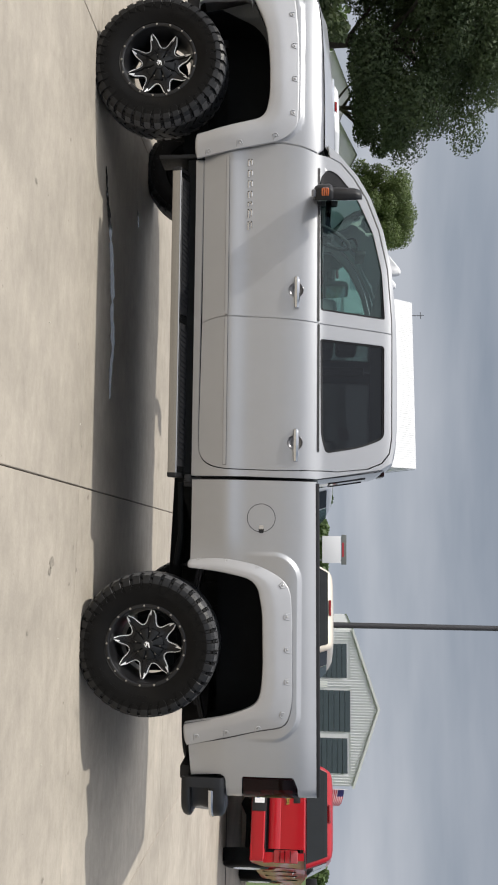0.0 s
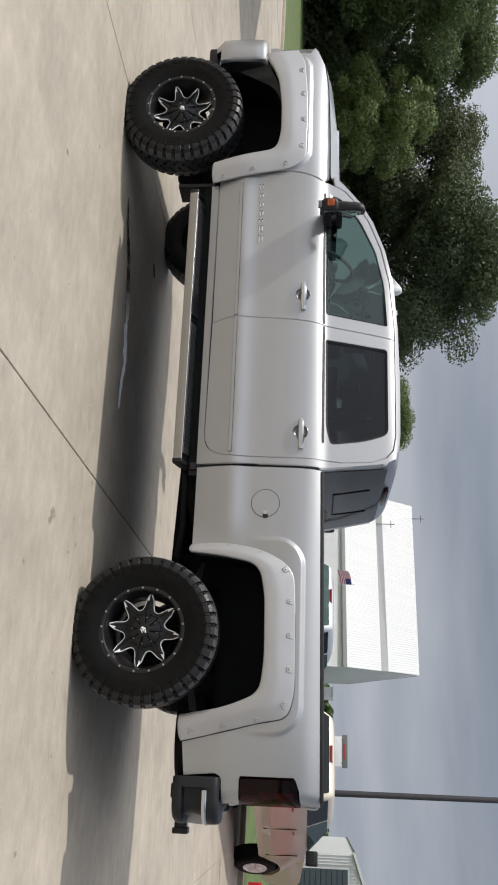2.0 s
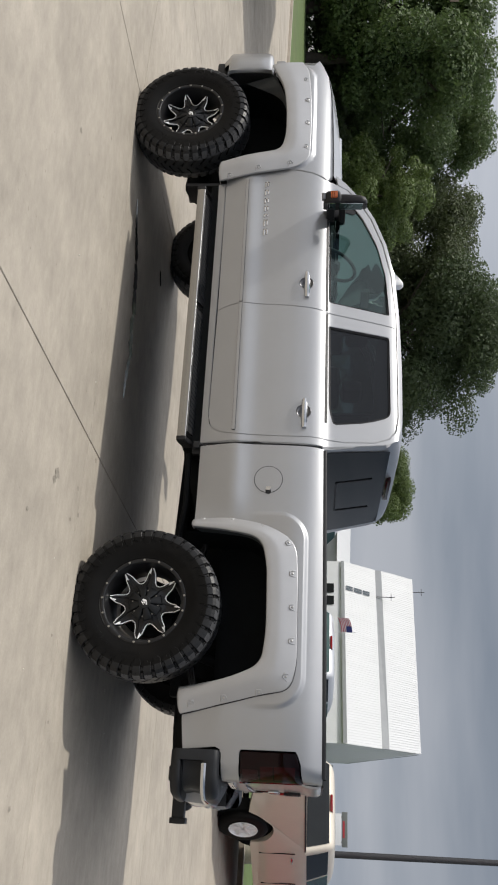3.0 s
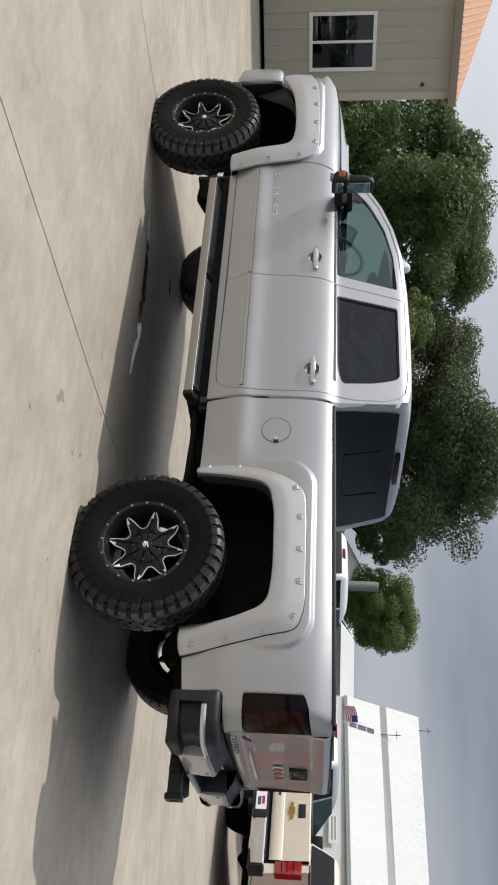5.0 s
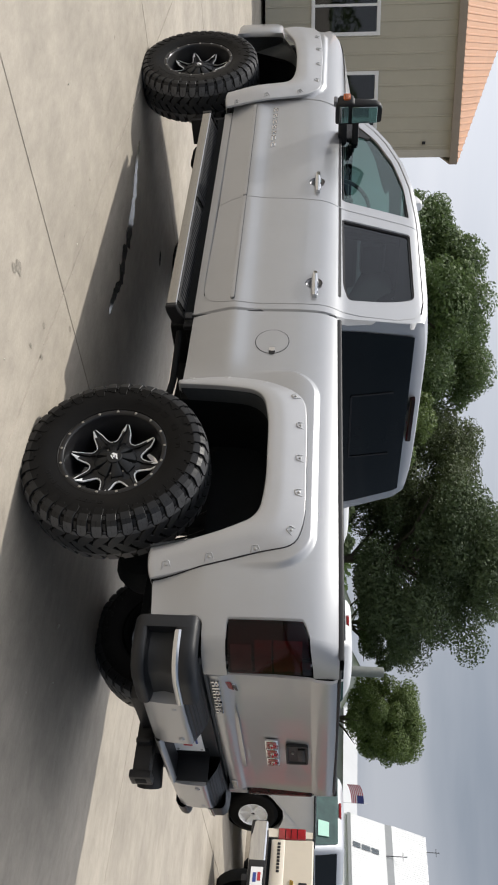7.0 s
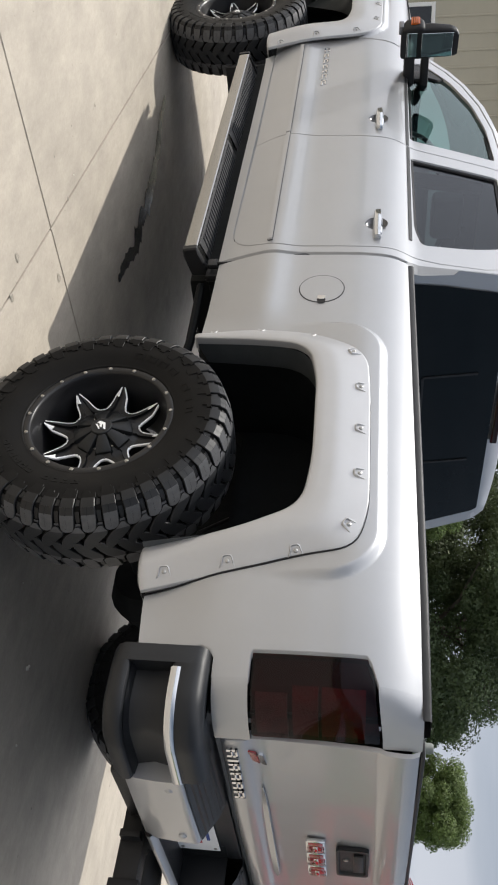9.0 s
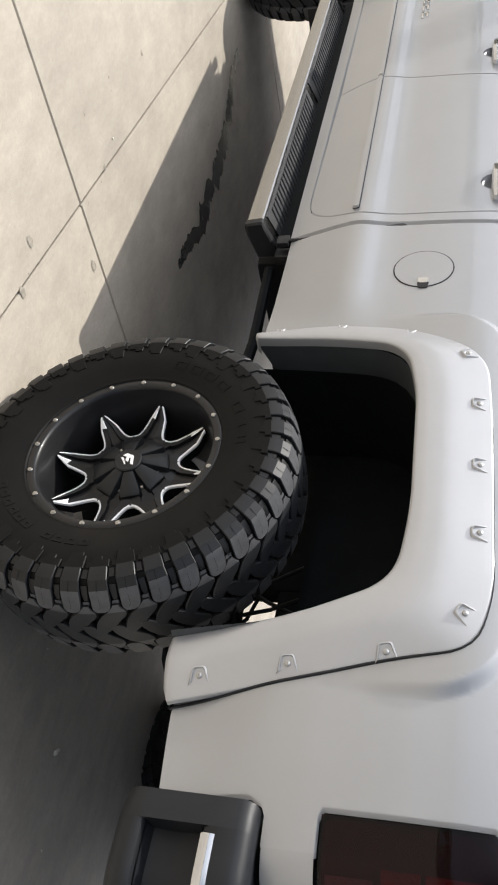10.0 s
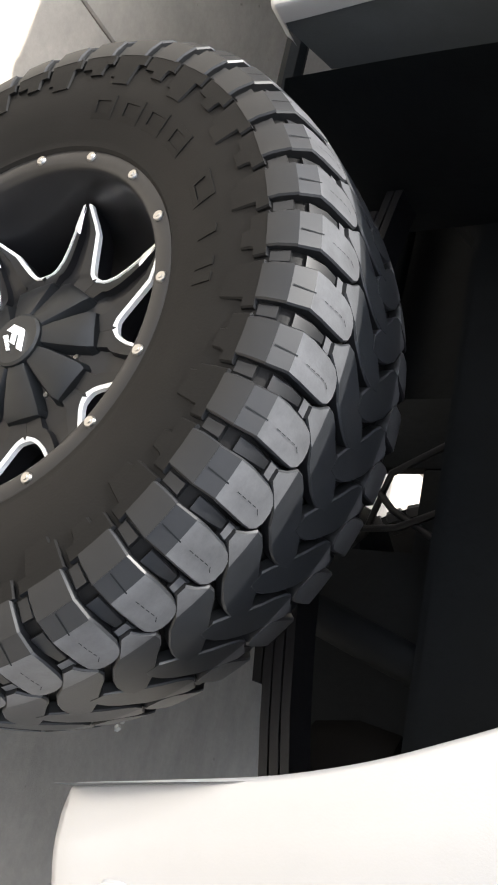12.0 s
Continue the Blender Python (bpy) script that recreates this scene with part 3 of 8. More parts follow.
REAR_BOLTS = [(-0.545, 0.745, 88), (-0.542, 0.932, 82), (-0.499, 1.132, 70), (-0.389, 1.292, 30), (-0.193, 1.322, 0), (0.013, 1.326, 0), (0.213, 1.327, 0), (0.418, 1.300, -30), (0.510, 1.146, -78), (0.546, 0.942, -82), (0.580, 0.750, -82)]
FRONT_BOLTS = [(-3.250, 0.775, -80), (-3.300, 0.986, -78), (-3.345, 1.224, -66), (-3.497, 1.342, -8), (-3.728, 1.350, 0), (-3.958, 1.345, 0), (-4.184, 1.330, 4)]
for bolts, face_y in ((REAR_BOLTS, REAR_FACE), (FRONT_BOLTS, FRONT_FACE)):
    for x, z, turn in bolts:
        for side in (0, 1):
            y = face_y(x, z)
            at = pose(x, 2 - y if side else y, z, 0, -turn, 180 if side else 0) @ pose(0, -0.0008, 0, -14)
            if bolts is REAR_BOLTS and x < -0.45:
                at = at @ pose(0, 0.002, 0) @ Matrix.Diagonal((0.55, 0.25, 0.55, 1))
            ob = part("bolt_pocket", POCKET_ME, FLARE, truck, at=at)
            part("bolt", BOLT_ME, STEEL, ob, at=pose(0, -0.001, 0.003, 0, 17 * (x * 10 % 5), 0))

# ---- shell across: roof, windscreen, hood, cab back ----
def across(points, span, drop, power, n=15, inset=0.0, bow=0.0):
    """Rows of points from one side to the other along a run of (x, z, edge y): the middle stands higher by drop."""
    rows = []
    us = [math.copysign(abs(t) ** 0.6, t) for t in np.linspace(-1, 1, n)]
    for x, z, e in points:
        row = []
        for u in us:
            k = 1 - abs(u) ** power
            row.append((x - bow * (1 - u * u), 1 + u * (1 - e - inset), z + drop * k))
        rows.append(row)
    return rows


roof_run = [(x, z - 0.004, side_y(-1.6, z) + 0.004) for x, z in [(-1.185, 2.000), (-1.23, 2.020), (-1.30, 2.032), (-1.43, 2.042), (-1.79, 2.047), (-2.16, 2.038), (-2.40, 2.020), (-2.56, 1.999), (-2.62, 1.988)]]
bm = bmesh.new()
add_loft(bm, across(roof_run, 0, 0.028, 5, 21))
part("roof", bm, SILVER, truck, "silver roof", smooth=60)
bm = bmesh.new()
ws = [(x, z, side_y(-1.6, max(z, 1.53)) + 0.012) for x, z in [(-2.625, 1.985), (-2.76, 1.948), (-2.98, 1.864), (-3.13, 1.775), (-3.27, 1.650), (-3.36, 1.570)]]
rows = across(ws, 0, 0.022, 4, 17)
for k, row in enumerate(rows):
    rows[k] = [(x - 0.20 * (k / 5) * (1 - ((y - 1) / 0.8) ** 2), y, z) for x, y, z in row]
add_loft(bm, rows)
wsg = part("windscreen", bm, GLASS_CLEAR, truck, "laminated windscreen", smooth=60)
wsg.visible_shadow = False
bm = bmesh.new()
hood_rows = []
for x, zm, ze in [(-3.30, 1.616, 1.553), (-3.45, 1.619, 1.553), (-3.65, 1.613, 1.551), (-3.9, 1.598, 1.545), (-4.1, 1.580, 1.535), (-4.28, 1.556, 1.515), (-4.40, 1.520, 1.482), (-4.47, 1.495, 1.455), (-4.50, 1.43, 1.43)]:
    e = side_y(max(x, -4.44), 1.50) + 0.010
    row = []
    for u in np.linspace(-1, 1, 25):
        k = 1 - abs(u) ** 5
        ridge = 0.018 * math.exp(-((abs(u) - 0.68) / 0.10) ** 2)
        row.append((x - (0.10 if x < -4.2 else 0.0) * (1 - u * u), 1 + u * (1 - e), ze + (zm - ze) * k + ridge * (1 if x > -4.35 else 0)))
    hood_rows.append(row)
add_loft(bm, hood_rows)
hood = part("hood", bm, SILVER, truck, "silver bonnet with raised ridges", smooth=60)
for y in (0.33, 1.67):
    bm = boxed((-3.92, y - 0.035, 1.590), (-3.44, y + 0.035, 1.620), 0.014)
    part("hood_vent", bm, CHROME, hood, "bright bonnet vent bar")
bm = boxed((-3.42, 0.16, 1.535), (-3.30, 1.84, 1.575), 0.01)
part("cowl", bm, BLACK_TRIM, truck, "black wiper cowl")

# back of the cab with its tinted window
bm = bmesh.new()
back = [(-1.088, 0.70, 0.066), (-1.086, 1.10, 0.040), (-1.075, 1.49, 0.082), (-1.085, 1.56, 0.120), (-1.135, 1.90, 0.200), (-1.165, 1.965, 0.225), (-1.19, 2.004, 0.245)]
back = [(x, z, side_y(-1.12, z) + 0.003) for x, z, e in back] + [(-1.205, 2.010, 0.235)]
add_loft(bm, [[(x + 0.010 * (1 - u * u), 1 + u * (1 - e), z + 0.026 * smoothstep(z, 1.95, 2.004) * (1 - abs(u) ** 5)) for u in np.linspace(-1, 1, 21)] for x, z, e in back])
part("cab_back", bm, SILVER, truck, "silver cab back", smooth=50)
bm = bmesh.new()
add_loft(bm, [[(x + 0.0045 + 0.0125 * (1 - u * u), 1 + u * h, z) for u in np.linspace(-1, 1, 13)] for x, z, h in ((-1.078, 1.515, 0.832), (-1.096, 1.66, 0.806), (-1.135, 1.92, 0.740), (-1.145, 1.955, 0.722))])
REAR_GLASS = material("dark_rear_window", (0.006, 0.009, 0.011), 0.05, vary=0.2, scale=4, spec=0.16)
rw = part("rear_window", bm, REAR_GLASS, truck, "dark tinted rear window", smooth=60)
def back_x(z):
    return float(np.interp(z, [1.515, 1.66, 1.92], [-1.061, -1.079, -1.118])) + 0.001


for y0, y1, z0, z1 in ((0.700, 0.712, 1.60, 1.86), (1.290, 1.302, 1.60, 1.86), (0.712, 1.290, 1.595, 1.607)):
    bm = bmesh.new()
    add_loft(bm, [[(back_x(z) - 0.004, y0, z), (back_x(z) + 0.004, y0, z), (back_x(z) + 0.004, y1, z), (back_x(z) - 0.004, y1, z)] for z in (z0, z1)], close=True)
    part("slider_frame", bm, BLACK_TRIM, rw, smooth=0)
part("third_brake_light", boxed((-1.168, 0.80, 1.968), (-1.128, 1.20, 2.004), 0.008), RED_LENS, truck, "smoked high brake light")
for y in (0.34, 0.70, 1.0, 1.30, 1.66):
    bm = bmesh.new()
    add_loft(bm, [[(x, y - w, 1.99), (x, y - w, z - 0.012), (x, y - 0.6 * w, z), (x, y, z + 0.004), (x, y + 0.6 * w, z), (x, y + w, z - 0.012), (x, y + w, 1.99)]
                  for x, w, z in ((-2.63, 0.045, 2.008), (-2.60, 0.045, 2.028), (-2.565, 0.042, 2.058), (-2.535, 0.038, 2.078), (-2.515, 0.034, 2.078), (-2.506, 0.032, 2.068), (-2.503, 0.030, 2.02))])
    part("roof_marker", bm, PLATE_WHITE, truck, "clear roof marker light", smooth=50)

# dark mass behind the skin: cab tub, engine bay, bed box
part("cab_tub", boxed((-3.26, 0.085, 0.62), (-1.10, 1.915, 1.40), 0.02), DARK, truck, "dark cab floor and door insides")
part("engine_bay", boxed((-4.36, 0.62, 0.62), (-3.30, 1.38, 1.50), 0.02), DARK, truck, "dark engine bay")
for nm, lo, hi in (("bed_floor", (-1.04, 0.53, 0.88), (0.96, 1.47, 0.92)), ("bed_floor", (-1.04, 0.10, 0.88), (-0.56, 0.53, 0.92)), ("bed_floor", (0.58, 0.10, 0.88), (0.96, 0.53, 0.92)), ("bed_floor", (-1.04, 1.47, 0.88), (-0.56, 1.90, 0.92)), ("bed_floor", (0.58, 1.47, 0.88), (0.96, 1.90, 0.92)), ("bed_front", (-1.04, 0.10, 0.92), (-1.00, 1.90, 1.49)), ("bed_wall", (-1.0, 0.16, 1.27), (0.96, 0.18, 1.49)), ("bed_wall", (-1.0, 1.82, 1.27), (0.96, 1.84, 1.49)),
                   ("bed_wall", (-1.0, 0.16, 0.92), (-0.56, 0.18, 1.27)), ("bed_wall", (0.58, 0.16, 0.92), (0.96, 0.18, 1.27)), ("bed_wall", (-1.0, 1.82, 0.92), (-0.56, 1.84, 1.27)), ("bed_wall", (0.58, 1.82, 0.92), (0.96, 1.84, 1.27))):
    part(nm, boxed(lo, hi), DARK, truck, "black bed liner panel", smooth=0)
for side in (0, 1):
    rows = []
    for x in np.linspace(-1.045, 0.962, 30):
        z = 1.512 + 0.016 * (x + 1.045) / 2.03
        y = side_y(x, z - 0.006)
        rows.append([(x, 2 - q if side else q, zz) for q, zz in ((y - 0.003, z - 0.010), (y - 0.003, z + 0.008), (y + 0.004, z + 0.014), (y + 0.09, z + 0.014), (y + 0.10, z - 0.02))])
    me_bm = bmesh.new()
    add_loft(me_bm, rows)
    part("rail_cap", me_bm, BLACK_TRIM, truck, "black bed rail cap", smooth=50)


LIP_GREY = material("grey_arch_plastic", (0.046, 0.051, 0.054), 0.5, vary=0.15, scale=20, bump=0.05, bump_scale=300)


def wheel_liner(cx, name, inner):
    """An arch liner: a charcoal strip behind the flare's edge, then a black tub."""
    for side in (0, 1):
        pts = rounded([(cx - 0.50, 0.60), (cx - 0.49, 1.10, 0.2), (cx - 0.20, 1.245), (cx + 0.25, 1.245, 0.2), (cx + 0.50, 1.08, 0.2), (cx + 0.53, 0.76)], 0.2, 6, False)
        lip = [(cx + (x - cx) * 1.010, 0.80 + (z - 0.80) * 1.010) for x, z in resampled(inner if inner[0][0] < inner[-1][0] else inner[::-1], 40)]
        tub = resampled(pts, 40)
        bm = bmesh.new()
        add_loft(bm, [[(x, 2 - y if side else y, z) for x, z in run] for y, run in ((0.012, lip), (0.05, lip), (0.13, [((a + c) / 2, max((e + f) / 2, 0.72)) for (a, e), (c, f) in zip(lip, tub)]))])
        part("arch_lip", bm, LIP_GREY, truck, "charcoal inner lip of the wheel arch", smooth=50)
        bm = bmesh.new()
        add_loft(bm, [[(x, 2 - y if side else y, z) for x, z in run] for y, run in ((0.13, [((a + c) / 2, (e + f) / 2) for (a, e), (c, f) in zip(lip, tub)]), (0.20, tub), (0.40, tub), (0.52, tub))])
        y = 2 - 0.52 if side else 0.52
        bm.faces.new([bm.verts.new((x, y, max(z, 0.84))) for x, z in tub])
        part(name, bm, DARK, truck, "black ribbed wheel-arch liner", smooth=50)


wheel_liner(0.0, "rear_wheel_liner", FLARE_R_IN)
wheel_liner(-3.86, "front_wheel_liner", FLARE_F_IN)

# ---- chassis ----
for y in (0.56, 1.36):
    bm = bmesh.new()
    add_prism(bm, [(-4.30, 0.56), (-3.3, 0.50), (-1.2, 0.50), (-0.75, 0.62), (-0.50, 0.815), (0.55, 0.815), (0.75, 0.70), (1.02, 0.70), (1.02, 0.80), (0.80, 0.82), (0.6, 0.875), (-0.55, 0.875), (-0.80, 0.76), (-1.2, 0.66), (-4.30, 0.70)], y, y + 0.08)
    part("frame_rail", bm, DARK, truck, "black frame rail", smooth=0)
for x, diff in ((0.0, 1.0), (-3.904, 0.85)):
    bm = bmesh.new()
    add_tube(bm, [(x, 0.20, 0.428), (x, 1.80, 0.428)], 0.045, 14)
    add_tube(bm, [(x, diff - 0.16, 0.428), (x, diff - 0.11, 0.428), (x, diff, 0.428), (x, diff + 0.11, 0.428), (x, diff + 0.16, 0.428)], [0.05, 0.13, 0.165, 0.13, 0.05], 18)
    part("axle", bm, DARK, truck, "black axle with differential")
for y in (0.44, 1.56):
    bm = bmesh.new()
    for k in range(5):
        h = 0.72 - 0.13 * k
        pts = [(x, 0.665 - 0.016 * k + 0.12 * (x / 0.72) ** 2) for x in np.linspace(-h, h, 13)]
        add_loft(bm, [[(x, y + s, z + t) for s, t in ((-0.035, 0), (0.035, 0), (0.035, 0.013), (-0.035, 0.013))] for x, z in pts], close=True)
    part("leaf_spring", bm, BLACK_TRIM, truck, "black stacked leaf spring", smooth=40)
    bm = bmesh.new()
    add_tube(bm, [(0.13, y + 0.10, 0.46), (0.30, y + 0.22, 0.95)], 0.032, 12)
    add_tube(bm, [(0.10, y + 0.08, 0.38), (0.13, y + 0.10, 0.46)], 0.014, 8)
    part("shock_absorber", bm, DARK, truck, "black shock absorber")
bm = bmesh.new()
add_tube(bm, [(-2.6, 1.30, 0.50), (-0.95, 1.30, 0.52), (-0.6, 1.44, 0.74), (0.35, 1.44, 0.76), (0.62, 1.30, 0.62), (0.82, 1.23, 0.58)], 0.045, 12)
part("exhaust_pipe", bm, BLACK_TRIM, truck, "dark exhaust pipe")
bm = bmesh.new()
add_tube(bm, [(-0.05, 1.0, 0.43), (-1.8, 0.98, 0.50)], 0.05, 12)
part("drive_shaft", bm, DARK, truck, "black drive shaft")
# dark boxes added to hide the sunlit ground seen through under the bed
part("muffler_blocker", boxed((-1.20, 1.12, 0.41), (-0.415, 1.34, 0.86), 0.05, 3), DARK, truck, "dark muffler-sized box added to block the gap")
part("crossmember_blocker", boxed((-0.42, 1.16, 0.65), (0.98, 1.28, 0.878), 0.01), DARK, truck, "black crossbar added under the bed to block the gap")
part("gap_blocker", boxed((-0.34, 0.86, 0.48), (-0.178, 0.90, 0.86), 0.015), DARK, truck, "black plate added to block the gap beside the axle")
part("gap_blocker", boxed((-0.182, 0.865, 0.672), (0.02, 0.895, 0.86), 0.010), DARK, truck, "black plate added to block the gap above the exhaust")
part("axle_gap_blocker", boxed((0.02, 0.76, 0.50), (0.46, 0.82, 0.80), 0.02), DARK, truck, "black plate added to block the gap at the axle")
bm = bmesh.new()
add_lathe(bm, [(0.17, -0.09), (0.20, -0.105), (0.34, -0.105), (0.37, -0.08), (0.38, 0.0), (0.37, 0.08), (0.34, 0.105), (0.20, 0.105), (0.17, 0.09)], 40, closed=True)
part("spare_tyre", bm, RUBBER, truck, "black spare tyre under the bed", smooth=40, at=pose(0.62, 1.0, 0.665, 90, 0, 0))
bm = boxed((-1.9, 0.20, 0.52), (-1.15, 0.52, 0.70), 0.03)
part("fuel_tank", bm, DARK, truck, "black fuel tank")
bm = boxed((-2.9, 0.80, 0.42), (-2.1, 1.25, 0.66), 0.05)
part("gearbox", bm, DARK, truck, "dark gearbox")
bm = bmesh.new()
add_box(bm, (-1.075, 0.085, 0.63), (-1.02, 0.12, 0.692), 0.008)
part("cab_mount", bm, BLACK_TRIM, truck, "black bracket between cab and bed")
bm = bmesh.new()
add_tube(bm, [(-1.05, 0.16, 0.60), (-0.70, 0.20, 0.60), (-0.50, 0.26, 0.56)], 0.02, 8)
part("brake_line", bm, DARK, truck)
for pts in ([(-0.05, 0.66, 0.86), (0.00, 0.70, 0.70), (-0.02, 0.78, 0.58), (-0.10, 0.86, 0.54)], [(-0.20, 0.70, 0.84), (-0.12, 0.74, 0.66), (-0.02, 0.80, 0.60), (0.04, 0.86, 0.50)], [(0.06, 0.66, 0.84), (-0.04, 0.72, 0.68), (-0.16, 0.82, 0.56)]):
    bm = bmesh.new()
    add_tube(bm, pts, 0.007, 7)
    part("brake_hose", bm, BLACK_TRIM, truck, "thin black brake hose", smooth=60)
# mud guard strips behind each front wheel
for y in (0.10, 1.70):
    part("splash_shield", boxed((-3.30, y, 0.42), (-3.27, y + 0.20, 0.70), 0.006), BLACK_TRIM, truck, "black splash shield")

# ---- side steps ----
STEP_METAL = material("brushed_step_metal", (0.36, 0.355, 0.345), 0.20, 1.0, vary=0.06, scale=14, stretch=(0.2, 4, 4))
STEP_FACE = [(0.125, 0.560), (0.03, 0.536), (0.002, 0.535), (-0.006, 0.537), (-0.0085, 0.541), (-0.0105, 0.562), (-0.0130, 0.588), (-0.0125, 0.5925), (-0.010, 0.5955), (-0.004, 0.597), (0.006, 0.597)]
STEP_TOP = [(0.006, 0.597), (0.108, 0.634), (0.120, 0.633), (0.126, 0.624), (0.125, 0.560)]
for side in (0, 1):
    def at_step(x, y, z):
        y += 0.020 * (x + 1.09) / 2.0
        return (x, 2 - y if side else y, z)
    bm = bmesh.new()
    add_loft(bm, [[at_step(x, y, z) for y, z in STEP_FACE + STEP_TOP[1:-1]] for x in np.linspace(-3.135, -1.105, 9)], close=True)
    step = part("side_step", bm, STEP_METAL, truck, "polished running board with a sloped black tread", smooth=35)
    for a, b in ((-3.09, -2.16), (-2.10, -1.15)):
        bm = bmesh.new()
        add_loft(bm, [[at_step(x, y, z) for y, z in ((0.004, 0.5965), (0.007, 0.6005), (0.104, 0.6360), (0.107, 0.632))] for x in np.linspace(a, b, 7)])
        part("tread_pad", bm, BLACK_TRIM, step, "black ribbed tread pad", smooth=0)
        bm = bmesh.new()
        x = a + 0.03
        while x < b - 0.06:
            add_loft(bm, [[at_step(x + 0.26 * (y - 0.02) + o, y, 0.6005 + 0.366 * (y - 0.007) + h) for o, h in ((0.0, 0.0), (0.003, 0.005), (0.013, 0.005), (0.016, 0.0))] for y in (0.014, 0.099)])
            x += 0.034
        tagged(part("tread_rib", bm, BUMPER_BLACK, step, "", smooth=0), kind="stuff")
    for a, b in ((-3.160, -3.133), (-1.107, -1.078)):
        bm = bmesh.new()
        ring = [(y + (0.055 - y) * -0.05, 0.585 + (z - 0.585) * 1.06) for y, z in STEP_FACE + STEP_TOP[1:-1]]
        slim = [(0.055 + (y - 0.055) * 0.9, 0.585 + (z - 0.585) * 0.85) for y, z in ring]
        outer_first = a < -2
        stack = [(a, slim if outer_first else ring), (a + 0.006, ring), (b - 0.006, ring), (b, ring if outer_first else slim)]
        made = add_loft(bm, [[at_step(x, y, z) for y, z in r] for x, r in stack], close=True)
        bm.faces.new(made[0])
        bm.faces.new(made[-1])
        part("end_cap", bm, BLACK_TRIM, step, "black end cap", smooth=30)
    for x in (-2.95, -2.1, -1.28):
        bm = bmesh.new()
        y0, y1 = sorted((at_step(x, 0.10, 0)[1], at_step(x, 0.60, 0)[1]))
        add_box(bm, (x - 0.02, y0, 0.565), (x + 0.02, y1, 0.592))
        y0, y1 = sorted((at_step(x, 0.12, 0)[1], at_step(x, 0.16, 0)[1]))
        add_box(bm, (x - 0.02, y0, 0.58), (x + 0.02, y1, 0.70))
        part("bracket", bm, DARK, step)

# ---- door handles, mirrors, badges ----
CUP_GREY = material("shaded_silver_cup", (0.24, 0.24, 0.25), 0.35, 0.6, vary=0.08, scale=20)
for side in (0, 1):
    sg = -1 if side else 1
    for x in (-2.305, -1.295):
        y = side_y(x, 1.36)
        yy = 2 - y if side else y
        cup = bmesh.new()
        add_lathe(cup, [(0.0515, 0.001), (0.050, 0.000), (0.047, 0.006), (0.040, 0.016), (0.025, 0.024), (0.0001, 0.027)], 28)
        bmesh.ops.transform(cup, matrix=pose(x - 0.013, yy, 1.366) @ Matrix.Diagonal((1, sg, 1, 1)), verts=cup.verts)
        part("handle_cup", cup, CUP_GREY, truck, "recessed handle cup")
        bm = bmesh.new()
        pts = [(-0.105, 0.004), (-0.098, -0.012), (-0.06, -0.022), (0.0, -0.026), (0.05, -0.024), (0.072, -0.016), (0.078, -0.014), (0.108, -0.012), (0.111, 0.002)]
        rows = []
        for k, (dx, dy) in enumerate(pts):
            h = 0.013 + 0.007 * math.sin(math.pi * k / (len(pts) - 1))
            rows.append([(x + dx, yy + sg * (dy + q * 0.011), 1.372 + s * h) for s, q in ((-1, 0.2), (-0.7, -0.8), (0, -1.0), (0.7, -0.8), (1, 0.2), (0.6, 1), (-0.6, 1))])
        add_loft(bm, rows, close=True)
        for r in (rows[0], rows[-1]):
            bm.faces.new([bm.verts.new(p) for p in r])
        part("door_handle", bm, CHROME, truck, "chrome door handle", smooth=50)
        lock = bmesh.new()
        add_lathe(lock, [(0.0001, -0.003), (0.007, -0.002), (0.008, 0.002)], 12)
        bmesh.ops.transform(lock, matrix=pose(x + 0.093, yy - sg * 0.020, 1.372) @ Matrix.Diagonal((1, sg, 1, 1)), verts=lock.verts)
        part("lock", lock, STEEL, truck)

    def my(a):
        return 2 - a if side else a

    def mbox(x0, x1, y0, y1, z0, z1, bevel=0.004, seg=2):
        return boxed((x0, min(my(y0), my(y1)), z0), (x1, max(my(y0), my(y1)), z1), bevel, seg)
    # a broad lower block with the lamp, a slimmer head above it, and two glasses facing back
    bm = bmesh.new()
    add_loft(bm, [[(x, my(y), z) for x, y in rounded([(-2.905, y1), (-2.905, y0), (x0 + 0.02, y0), (x0, y0 + 0.05), (x0, y1 - 0.04), (x0 + 0.02, y1)], 0.016, 3)]
                  for z, x0, y0, y1 in ((1.478, -2.960, -0.230, -0.080), (1.486, -2.985, -0.262, -0.064), (1.510, -3.000, -0.276, -0.058), (1.580, -3.002, -0.282, -0.058), (1.596, -2.992, -0.276, -0.062), (1.604, -2.978, -0.268, -0.066),
                                        (1.640, -2.978, -0.270, -0.066), (1.740, -2.972, -0.262, -0.068), (1.775, -2.962, -0.250, -0.074), (1.788, -2.945, -0.225, -0.090))], close=True)
    for f in bmesh.ops.holes_fill(bm, edges=bm.edges, sides=0)["faces"]:
        f.smooth = False
    mirror = part("side_mirror", bm, BLACK_TRIM, truck, "tall black towing mirror", smooth=45)
    part("mirror_glass", mbox(-2.9055, -2.9015, -0.248, -0.084, 1.590, 1.758, 0.0015, 1), MIRROR, mirror, "mirror glass")
    part("wide_mirror_glass", mbox(-2.9055, -2.9015, -0.252, -0.084, 1.508, 1.566, 0.0015, 1), MIRROR, mirror, "small wide-angle glass")
    lamp = part("turn_lamp", mbox(-2.985, -2.935, -0.290, -0.200, 1.528, 1.578, 0.010), AMBER, mirror, "amber turn lamp")
    for z in (1.541, 1.553, 1.565):
        part("lamp_rib", mbox(-2.982, -2.938, -0.2915, -0.270, z - 0.0015, z + 0.0015, 0.001, 1), RED_LENS, lamp)
